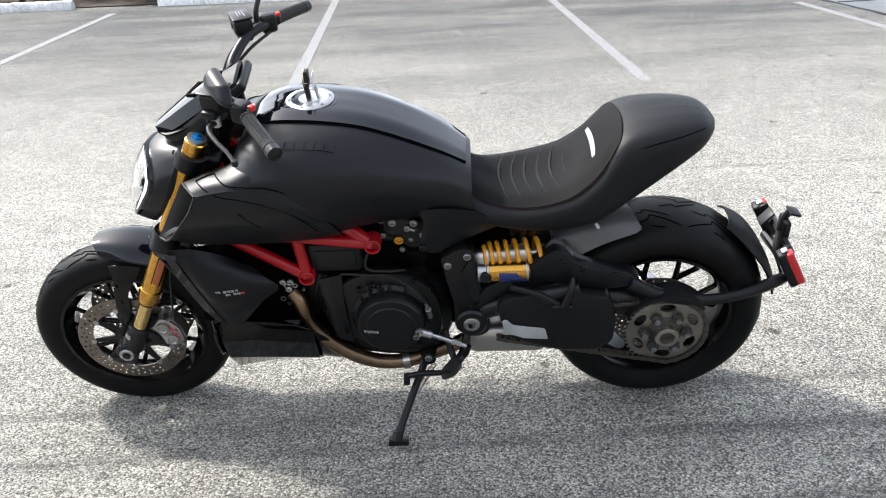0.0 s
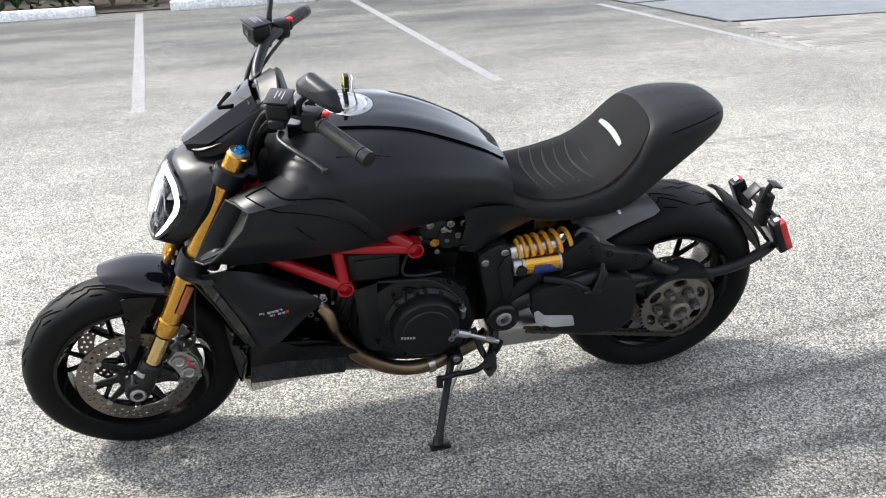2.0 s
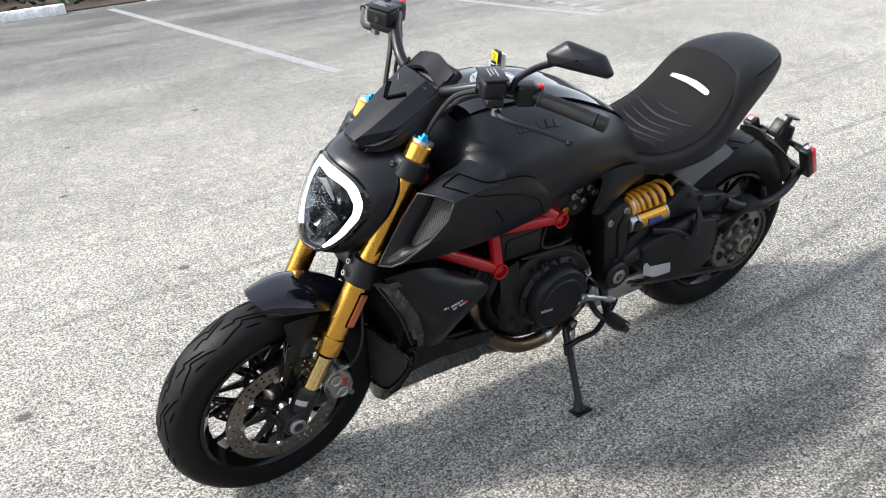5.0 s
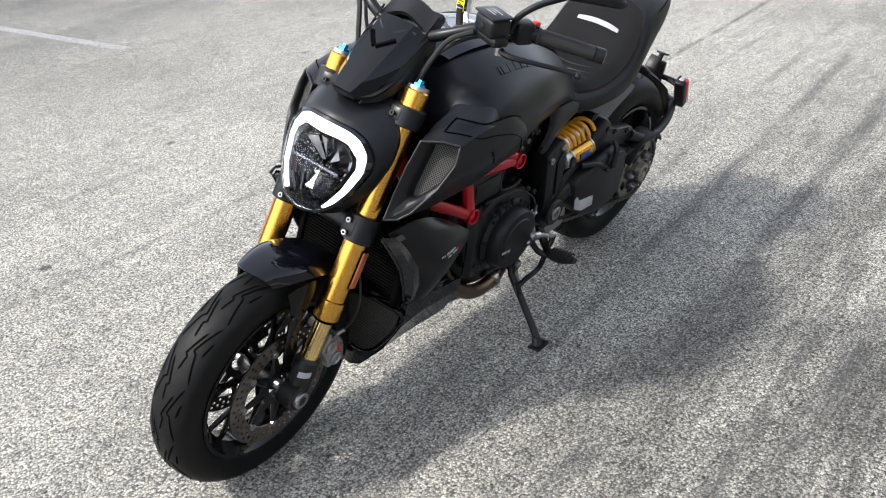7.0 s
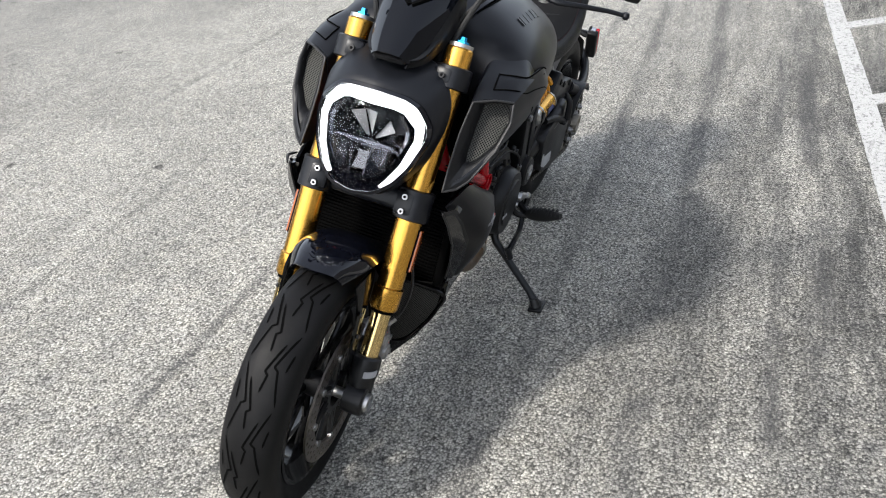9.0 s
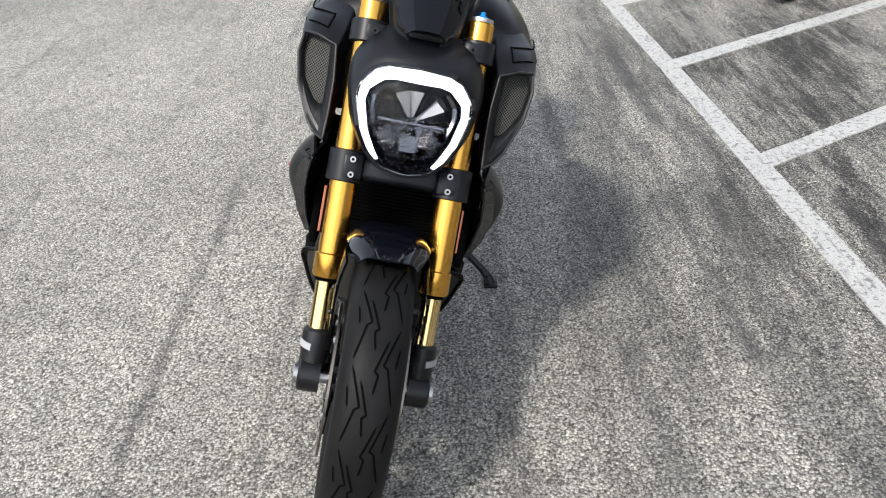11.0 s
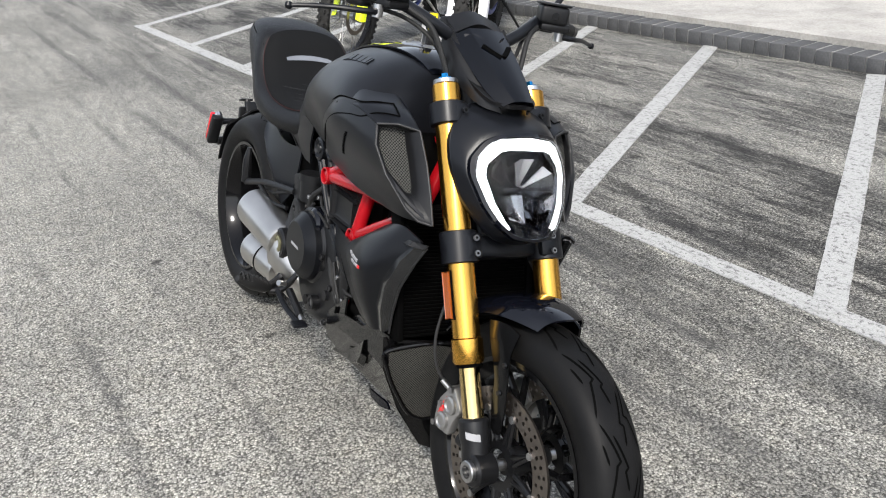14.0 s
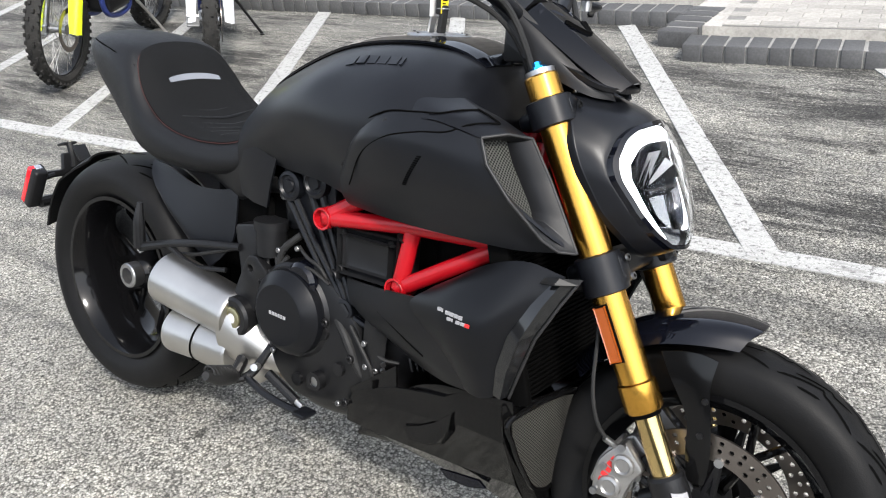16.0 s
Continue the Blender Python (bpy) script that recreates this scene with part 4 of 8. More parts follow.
def seat_at(x, y):
    xs = [s[0] for s in SEAT][::-1]
    def z_at(st):
        pts = cr(np.array(st[1]), 60)
        k = int(np.argmax(pts[:, 0])) + 1
        return float(np.interp(abs(y), pts[:k, 0], pts[:k, 1]))
    return Vector((x, y, float(np.interp(x, xs, [z_at(s) for s in SEAT][::-1]))))


def seat():
    st = part("seat", shell(SEAT, 90, 56), LEATHER, BIKE, "black seat with suede rider's part and raised tail", 60)
    # suede inset over the rider's part
    ctrl = []
    for x, hw in [(0.555, 0.085), (0.50, 0.118), (0.43, 0.140), (0.35, 0.152), (0.28, 0.152), (0.22, 0.146), (0.185, 0.136), (0.160, 0.118), (0.148, 0.104)]:
        row = []
        for v in (-1, -0.72, -0.4, 0, 0.4, 0.72, 1):
            p = seat_at(x - 0.012 * (1 - v * v) * (1 if x < 0.2 else 0), hw * v)
            row.append((p.x, p.y, p.z + 0.0035 - 0.0030 * abs(v) ** 6))
        ctrl.append(row)
    part("suede_inset", sheet(ctrl, 60, 31, -0.004), SUEDE, st, "black suede inset with quilted ribs", 60)
    for x in (0.28, 0.315, 0.35, 0.385, 0.42, 0.455):
        pts = [tuple(seat_at(x - 0.018 * (abs(y) / 0.11) ** 2, y) + Vector((0, 0, 0.0050))) for y in np.linspace(-0.11, 0.11, 15)]
        part("rib", tube(pts, [0.0014, 0.0034, 0.0038, 0.0034, 0.0014], 6), LEATHER, st)
    for sgn in (1, -1):
        edge = [tuple(seat_at(x, sgn * hw) + Vector((0, sgn * 0.001, 0.0018))) for x, hw in [(0.555, 0.086), (0.50, 0.119), (0.43, 0.141), (0.35, 0.153), (0.28, 0.153), (0.22, 0.147), (0.185, 0.137), (0.160, 0.119), (0.146, 0.09)]]
        part("stitching", tube(edge, 0.0013, 5, 60), STITCH, st, "fine red stitching")
        rim_line = [tuple(seat_at(x, sgn * hw) + Vector((0, 0, 0.0012))) for x, hw in [(0.165, 0.134), (0.08, 0.134), (0.0, 0.116), (-0.058, 0.088), (-0.090, 0.050)]]
        part("piping", tube(rim_line, 0.0017, 5, 30), GROOVE, st)
    back = [tuple(seat_at(0.146 - 0.004 * math.cos(y * 14), y) + Vector((0, 0, 0.0018))) for y in np.linspace(-0.09, 0.09, 13)]
    part("stitching", tube(back, 0.0013, 5), STITCH, st)
    # badge across the bump stop: a bright rim round a grey glassy bar
    mid, end = seat_at(0.202, 0.0), seat_at(0.206, 0.080)
    slope = (seat_at(0.190, 0.0) - seat_at(0.214, 0.0)).normalized()
    away = Vector((-slope.z, 0, slope.x)) * -1
    def badge_bar(half, wide, lift, thick):
        rows = []
        for y in np.linspace(-half, half, 17):
            k = 1 - 0.35 * (abs(y) / half) ** 4
            c = Vector((mid.x + (end.x - mid.x) * (y / 0.08) ** 2, y, mid.z + (end.z - mid.z) * (y / 0.08) ** 2)) + away * lift
            rows.append([c + slope * wide * k * side for side in (1, 0, -1)])
        bm = tidy(grid(rows))
        bmesh.ops.solidify(bm, geom=bm.faces[:], thickness=thick)
        return bm
    badge = part("badge", badge_bar(0.082, 0.0125, 0.006, 0.004), SILVERMARK, st, "grey glassy badge bar with a bright rim", 30)
    part("badge_face", badge_bar(0.074, 0.0082, 0.0085, 0.002), BADGEFACE, badge, "", 30)
    return st


seat()


# -- side panels with the air scoops --
def scoop_panel(sgn):
    def q(x, y, z):
        return (x, sgn * y, z)
    # rows run from the upper seam down to the lower edge, columns from rear to front
    ctrl = [
        [q(0.905, 0.222, 0.795), q(0.955, 0.241, 0.868), q(1.020, 0.249, 0.905), q(1.085, 0.249, 0.913), q(1.150, 0.247, 0.906), q(1.213, 0.243, 0.889)],
        [q(0.890, 0.212, 0.765), q(0.950, 0.250, 0.835), q(1.020, 0.265, 0.862), q(1.095, 0.264, 0.868), q(1.165, 0.258, 0.860), q(1.230, 0.250, 0.850)],
        [q(0.880, 0.196, 0.735), q(0.950, 0.232, 0.785), q(1.030, 0.250, 0.806), q(1.115, 0.253, 0.812), q(1.195, 0.248, 0.808), q(1.266, 0.240, 0.802)],
        [q(0.876, 0.178, 0.714), q(0.960, 0.200, 0.732), q(1.050, 0.216, 0.745), q(1.140, 0.220, 0.752), q(1.230, 0.216, 0.753), q(1.312, 0.211, 0.756)],
        [q(0.876, 0.165, 0.705), q(0.965, 0.180, 0.703), q(1.060, 0.190, 0.703), q(1.160, 0.192, 0.704), q(1.265, 0.188, 0.706), q(1.353, 0.172, 0.718)],
    ]
    skin = sheet(ctrl, 40, 48, 0.006)
    out = lie_on(skin, sgn)
    pan = part("side_panel", skin, MATTE, BIKE, "matt black tank side panel with air scoop", 50)
    # the moulded surround of the intake: outer edge, rounded face, inner edge and a step back to the grille
    outer = [(1.213, 0.245, 0.889), (1.240, 0.212, 0.895), (1.262, 0.172, 0.887), (1.297, 0.165, 0.825), (1.330, 0.165, 0.766),
             (1.358, 0.168, 0.717), (1.336, 0.190, 0.720), (1.316, 0.209, 0.738), (1.270, 0.241, 0.798), (1.231, 0.252, 0.850)]
    inner = [(1.206, 0.238, 0.880), (1.222, 0.212, 0.884), (1.238, 0.187, 0.879), (1.268, 0.183, 0.825), (1.296, 0.183, 0.775),
             (1.302, 0.186, 0.763), (1.300, 0.193, 0.763), (1.292, 0.205, 0.770), (1.258, 0.233, 0.806), (1.224, 0.243, 0.850)]
    def dense(loop):
        pts = [np.array(p) for p in loop]
        return [u + (v - u) * f for u, v in zip(pts, pts[1:] + pts[:1]) for f in (0.0, 0.12, 0.5, 0.88)]
    o, i = dense(outer), dense(inner)
    ahead = np.array((1.0, 0.0, 0.0))
    loops = [[p - ahead * 0.010 for p in o], o] + [[p + (r - p) * f + ahead * d for p, r in zip(o, i)] for f, d in ((0.12, 0.0045), (0.40, 0.0060), (0.75, 0.0045), (0.97, 0.0), (1.0, -0.022))]
    sur = part("scoop_surround", tidy(grid([[q(*p) for p in row] for row in loops], wrap=True)), PLASTIC, pan, "rounded frame of the intake", 50)
    # the rim's highlight, painted as a grey line round the intake
    part("surround_edge", tube([q(*(p + ahead * 0.001)) for p in o], 0.0028, 8, closed=True), EDGEGLINT, sur, "grey line painting the rim's highlight", 50)
    wall = [[q(1.258, 0.172, 0.884), q(1.296, 0.166, 0.822), q(1.355, 0.167, 0.718)],
            [q(1.220, 0.164, 0.872), q(1.270, 0.160, 0.785), q(1.330, 0.163, 0.716)],
            [q(1.160, 0.158, 0.850), q(1.205, 0.156, 0.780), q(1.250, 0.160, 0.715)]]
    part("scoop_wall", sheet(wall, 8, 12, 0.004), PLASTIC, pan)
    # the shoulder that carries the tank's flank on to the intake and turns down beside the fork
    top = [[q(1.030, 0.246, 0.885), q(1.035, 0.218, 0.936), q(1.040, 0.185, 0.960), q(1.050, 0.150, 0.972), q(1.060, 0.135, 0.968), q(1.070, 0.132, 0.935)],
           [q(1.110, 0.253, 0.906), q(1.114, 0.234, 0.922), q(1.118, 0.200, 0.932), q(1.124, 0.164, 0.935), q(1.128, 0.148, 0.920), q(1.130, 0.142, 0.876)],
           [q(1.165, 0.251, 0.900), q(1.174, 0.232, 0.912), q(1.184, 0.202, 0.917), q(1.198, 0.170, 0.912), q(1.205, 0.158, 0.898), q(1.205, 0.153, 0.855)],
           [q(1.213, 0.246, 0.889), q(1.226, 0.228, 0.894), q(1.240, 0.203, 0.895), q(1.256, 0.176, 0.889), q(1.262, 0.167, 0.879), q(1.260, 0.163, 0.840)]]
    roof = sheet(top, 24, 30, 0.004)
    part("scoop_roof", roof, MATTE, pan, "", 60)
    skin_pts = np.array([cr(r, 60) for r in cr(np.array(top, float), 60)]).reshape(-1, 3)
    def on_roof(x, y):
        d = (skin_pts[:, 0] - x) ** 2 + (skin_pts[:, 1] - sgn * y) ** 2
        return (x, sgn * y, float(skin_pts[np.argmin(d), 2]) + 0.0016)
    mesh_rows = [[q(1.196, 0.242, 0.884), q(1.208, 0.212, 0.888), q(1.224, 0.184, 0.884)],
                 [q(1.214, 0.246, 0.848), q(1.228, 0.214, 0.844), q(1.242, 0.180, 0.838)],
                 [q(1.248, 0.238, 0.801), q(1.258, 0.210, 0.797), q(1.269, 0.180, 0.792)],
                 [q(1.282, 0.212, 0.758), q(1.286, 0.198, 0.756), q(1.290, 0.180, 0.753)]]
    part("scoop_grille", sheet(mesh_rows, 16, 8, 0.003), WIRE, pan, "fine wire grille in the intake", 60)
    # panel joints, screw and the vent of small slots
    for pts, r in (([q(0.905, 0.224, 0.795), q(0.955, 0.2425, 0.868), q(1.020, 0.2500, 0.906), q(1.085, 0.2490, 0.914), on_roof(1.128, 0.243), on_roof(1.152, 0.222), on_roof(1.170, 0.190)], 0.0017),
                   ([q(0.925, 0.226, 0.762), q(0.975, out(0.975, 0.830) * sgn, 0.830), q(1.035, out(1.035, 0.868) * sgn, 0.868), q(1.100, out(1.100, 0.884) * sgn, 0.884), q(1.150, out(1.150, 0.890) * sgn, 0.890), on_roof(1.184, 0.241), on_roof(1.202, 0.222), on_roof(1.217, 0.198)], 0.0015),
                   ([on_roof(1.168, 0.191), on_roof(1.192, 0.194), on_roof(1.217, 0.198)], 0.0018)):
        part("panel_joint", tube(pts, r, 6, 40), GROOVE, pan)
    bolt_head(q(1.028, 0.2535, 0.890), 0.0065, 0.003, sgn, GREYPLASTIC, pan, "panel_screw")
    slots = []
    for i in range(15):
        x, z = 1.064 + i * 0.0031, 0.788 + i * 0.0040
        y = out(x, z)
        slots.append(box((x - 0.0036, y - 0.003, z), (x + 0.0036, y + 0.0009, z + 0.0020), 0))
    part("vent_slot", join(*slots), GROOVE, pan)
    return pan


for s in (1, -1):
    scoop_panel(s)


# -- radiator covers with lamp strips, radiator, belly pan --
def radiator_cover(sgn):
    def q(x, y, z):
        return (x, sgn * y, z)
    ctrl = [
        [q(1.128, 0.182, 0.622), q(1.205, 0.188, 0.668), q(1.282, 0.192, 0.692), q(1.350, 0.182, 0.680)],
        [q(1.092, 0.200, 0.598), q(1.182, 0.218, 0.634), q(1.262, 0.222, 0.640), q(1.322, 0.200, 0.630)],
        [q(1.060, 0.208, 0.566), q(1.160, 0.240, 0.580), q(1.235, 0.246, 0.575), q(1.285, 0.212, 0.570)],
        [q(1.105, 0.216, 0.530), q(1.175, 0.236, 0.520), q(1.225, 0.230, 0.505), q(1.260, 0.205, 0.505)],
        [q(1.175, 0.196, 0.440), q(1.195, 0.200, 0.432), q(1.222, 0.197, 0.430), q(1.245, 0.188, 0.440)],
    ]
    skin = sheet(ctrl, 36, 36, 0.006)
    out = lie_on(skin, sgn)
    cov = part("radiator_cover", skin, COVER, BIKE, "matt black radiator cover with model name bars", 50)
    strip = [
        [q(1.330, 0.192, 0.664), q(1.352, 0.196, 0.672), q(1.374, 0.182, 0.674)],
        [q(1.308, 0.210, 0.630), q(1.330, 0.214, 0.632), q(1.348, 0.190, 0.632)],
        [q(1.276, 0.222, 0.570), q(1.298, 0.224, 0.566), q(1.312, 0.196, 0.566)],
        [q(1.254, 0.214, 0.505), q(1.274, 0.214, 0.498), q(1.286, 0.190, 0.498)],
        [q(1.240, 0.194, 0.442), q(1.254, 0.192, 0.436), q(1.262, 0.178, 0.440)],
    ]
    part("lamp_strip", facets(strip, 0.012), SMOKED, cov, "smoked turn-signal strip", 25)
    part("strip_fin", facets([[q(1.322, 0.196, 0.676), q(1.350, 0.202, 0.682), q(1.384, 0.186, 0.684)], [q(1.318, 0.206, 0.668), q(1.346, 0.210, 0.672), q(1.378, 0.190, 0.674)]], 0.004), GREYPLASTIC, cov, "grey fin above the lamp strip", 0)
    # the strip's grey reflection, painted as a line down its front
    part("strip_edge", tube([q(1.376, 0.183, 0.676), q(1.350, 0.191, 0.632), q(1.314, 0.197, 0.566), q(1.288, 0.191, 0.498), q(1.264, 0.179, 0.438)], 0.0026, 8), EDGEGLINT, cov, "thin grey line painting the lamp strip's reflection")
    # model name as plain bars; the last mark of the lower row is red
    d = -1 if sgn > 0 else 1
    x0 = 1.221 if sgn > 0 else 1.143
    for z, h, off, n, mat in ((0.5860, 0.0064, 0.0, 6, NAMEMARK), (0.5770, 0.0056, 0.026, 4, NAMEMARK), (0.5770, 0.0060, 0.066, 1, REDMARK)):
        for i in range(n):
            a, b = x0 + d * (off + i * 0.0102), x0 + d * (off + i * 0.0102 + (0.0086, 0.0026, 0.0086, 0.0086, 0.0082, 0.0078)[i])
            y = out((a + b) / 2, z)
            part("name_bar", box((min(a, b), y - 0.002, z - h / 2), (max(a, b), y + 0.0010, z + h / 2), 0.0003, 1), mat, cov)
    # brace back to the engine
    if sgn < 0:
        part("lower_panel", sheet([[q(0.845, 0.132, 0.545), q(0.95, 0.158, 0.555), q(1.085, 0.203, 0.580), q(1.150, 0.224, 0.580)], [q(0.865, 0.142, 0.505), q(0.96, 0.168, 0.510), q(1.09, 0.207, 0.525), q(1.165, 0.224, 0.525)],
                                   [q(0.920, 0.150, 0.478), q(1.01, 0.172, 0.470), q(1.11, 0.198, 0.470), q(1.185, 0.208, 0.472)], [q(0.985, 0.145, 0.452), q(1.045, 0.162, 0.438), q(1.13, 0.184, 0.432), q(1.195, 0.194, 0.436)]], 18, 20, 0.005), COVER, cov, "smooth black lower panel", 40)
        part("panel_groove", tube([q(0.955, 0.170, 0.512), q(1.000, 0.182, 0.500), q(1.045, 0.192, 0.485), q(1.090, 0.199, 0.470)], 0.0020, 6, 20), GROOVE, cov)
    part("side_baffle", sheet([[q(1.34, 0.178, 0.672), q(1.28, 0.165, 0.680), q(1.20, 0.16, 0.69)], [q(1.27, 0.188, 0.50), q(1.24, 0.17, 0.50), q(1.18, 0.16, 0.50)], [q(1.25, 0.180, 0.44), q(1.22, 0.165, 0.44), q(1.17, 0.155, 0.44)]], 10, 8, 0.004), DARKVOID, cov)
    return cov


for s in (1, -1):
    radiator_cover(s)


def radiator():
    m = Matrix.Translation((1.255, 0, 0.575)) @ Matrix.Rotation(radians(-14), 4, "Y")
    # matt black radiator, the shade behind the forks put into its colour
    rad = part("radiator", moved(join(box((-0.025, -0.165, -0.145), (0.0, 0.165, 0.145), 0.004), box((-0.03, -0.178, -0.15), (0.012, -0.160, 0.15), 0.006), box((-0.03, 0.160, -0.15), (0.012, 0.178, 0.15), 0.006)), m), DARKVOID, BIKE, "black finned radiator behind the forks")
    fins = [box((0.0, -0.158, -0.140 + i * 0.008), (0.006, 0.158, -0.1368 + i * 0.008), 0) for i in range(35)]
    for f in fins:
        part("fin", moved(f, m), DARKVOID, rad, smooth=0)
    return rad


radiator()


def belly_pan():
    st = []
    for x, zb, zt, wb, wt in [(0.870, 0.190, 0.212, 0.080, 0.116), (0.93, 0.184, 0.272, 0.074, 0.130), (1.02, 0.172, 0.362, 0.064, 0.150), (1.10, 0.160, 0.402, 0.056, 0.166), (1.20, 0.142, 0.420, 0.042, 0.176), (1.275, 0.128, 0.430, 0.030, 0.180)]:
        mid = zb + (zt - zb) * 0.42
        st.append((x, [(0, max(zb + 0.008, zt - 0.10)), (wt * 0.6, max(zb + 0.009, zt - 0.06)), (wt - 0.008, zt), (wt, zt - min(0.012, (zt - zb) * 0.2)), ((wt + wb) / 2 + 0.020, mid + 0.12 * (zt - zb)), (wb + 0.022, zb + 0.14 * (zt - zb)), (wb * 0.6, zb + 0.004), (0, zb)]))
    bm = shell(st, 36, 40)
    pan = part("belly_pan", bm, BELLY, BIKE, "satin black belly pan with front wire grilles", 40)
    for sgn in (1, -1):
        q = lambda x, y, z: (x, sgn * y, z)
        face = [[q(1.304, 0.050, 0.240), q(1.300, 0.085, 0.236), q(1.290, 0.118, 0.250)],
                [q(1.316, 0.022, 0.300), q(1.306, 0.085, 0.296), q(1.284, 0.150, 0.300)],
                [q(1.324, 0.016, 0.360), q(1.310, 0.100, 0.356), q(1.278, 0.172, 0.352)],
                [q(1.324, 0.022, 0.410), q(1.308, 0.090, 0.420), q(1.274, 0.178, 0.394)]]
        part("cooler_grille", sheet(face, 18, 12, 0.003), WIREPALE, pan, "fine wire grille at the front", 60)
        nose = [[q(1.284, 0.004, 0.140), q(1.284, 0.034, 0.138), q(1.272, 0.062, 0.145)],
                [q(1.302, 0.004, 0.235), q(1.294, 0.078, 0.232), q(1.270, 0.126, 0.240)],
                [q(1.312, 0.004, 0.345), q(1.298, 0.110, 0.345), q(1.262, 0.178, 0.345)],
                [q(1.312, 0.004, 0.425), q(1.296, 0.118, 0.428), q(1.258, 0.188, 0.424)]]
        part("nose_panel", sheet(nose, 18, 12, 0.006), BELLY, pan, "", 50)
        part("grille_rim", tube([q(1.304, 0.046, 0.236), q(1.294, 0.108, 0.240), q(1.285, 0.152, 0.300), q(1.278, 0.176, 0.352), q(1.273, 0.183, 0.398), q(1.308, 0.090, 0.426), q(1.324, 0.018, 0.414), q(1.326, 0.011, 0.355), q(1.318, 0.018, 0.300)], 0.005, 8, 60, closed=True), BELLY, pan)
    q = lambda x, y, z: (x, -y, z)
    side = [[q(0.876, 0.150, 0.312), q(0.935, 0.158, 0.340), q(0.997, 0.166, 0.366), q(1.075, 0.170, 0.382), q(1.125, 0.173, 0.391), q(1.160, 0.176, 0.414), q(1.256, 0.181, 0.424)],
            [q(0.866, 0.146, 0.280), q(0.930, 0.154, 0.300), q(0.997, 0.160, 0.318), q(1.075, 0.163, 0.328), q(1.125, 0.166, 0.335), q(1.165, 0.170, 0.345), q(1.262, 0.181, 0.350)],
            [q(0.850, 0.132, 0.232), q(0.920, 0.128, 0.228), q(1.000, 0.126, 0.228), q(1.075, 0.122, 0.228), q(1.125, 0.120, 0.228), q(1.170, 0.120, 0.230), q(1.268, 0.133, 0.245)],
            [q(0.850, 0.100, 0.205), q(0.920, 0.085, 0.192), q(1.000, 0.078, 0.182), q(1.075, 0.072, 0.175), q(1.125, 0.066, 0.168), q(1.170, 0.060, 0.160), q(1.272, 0.062, 0.143)]]
    part("pan_side", facets(side, 0.005), BELLY, pan, "glossy black side of the belly pan", 12)
    part("pan_side", facets([[(x, -y, z) for x, y, z in row[2:]] for row in side], 0.005), BELLY, pan, "glossy black side of the belly pan", 12)
    flap = part("side_flap", facets([[q(0.872, 0.148, 0.318), q(0.930, 0.154, 0.360), q(0.997, 0.160, 0.408)], [q(0.876, 0.149, 0.302), q(0.936, 0.157, 0.330), q(1.004, 0.164, 0.362)]], 0.005), BELLY, pan, "black flap before the engine", 30)
    part("flap_slot", box((0.942, -0.1630, 0.344), (0.948, -0.1560, 0.362), 0.001, 1), DARKVOID, flap)
    scoop = [[q(1.016, 0.147, 0.282), q(1.060, 0.152, 0.302), q(1.100, 0.162, 0.326), q(1.146, 0.172, 0.366)],
             [q(1.034, 0.150, 0.264), q(1.070, 0.156, 0.272), q(1.109, 0.164, 0.292), q(1.138, 0.172, 0.330)],
             [q(1.040, 0.136, 0.258), q(1.072, 0.140, 0.264), q(1.110, 0.146, 0.282), q(1.140, 0.160, 0.322)]]
    part("side_scoop", facets(scoop, 0.004), BELLY, pan, "wedge-shaped vent on the side", 20)
    fin = [[q(1.080, 0.110, 0.196), q(1.130, 0.112, 0.204), q(1.172, 0.108, 0.206)], [q(1.100, 0.112, 0.184), q(1.150, 0.112, 0.186), q(1.186, 0.106, 0.194)]]
    part("lower_fin", sheet(fin, 4, 10, 0.006), GLOSS, pan, "small gloss blade along the bottom edge", 30)
    return pan


belly_pan()


# -- headlamp, cowl, wind deflector, dash --
HLC = Vector((1.440, 0, 0.820))            # lamp centre
HLT = Matrix.Translation(HLC) @ Matrix.Rotation(radians(-21), 4, "Y")   # lamp frame: x out of the glass, z up the glass


def lamp_outline(k=1.0, bulge=0.0):
    half = [(0.0, 0.106), (0.062, 0.103), (0.090, 0.092), (0.116, 0.060), (0.119, 0.030), (0.101, -0.030), (0.079, -0.068), (0.048, -0.096), (0.0, -0.105)]
    full = half + [(-y, z) for y, z in half[-2:0:-1]]
    pts = rounded([(y * k, z * k) for y, z in full], 0.012 * k, 3)
    return pts


def lamp_loop(k, x, curve=0.0):
    return [(x - curve * (y * y) * 6 - curve * z * z * 2, y, z) for y, z in lamp_outline(k)]


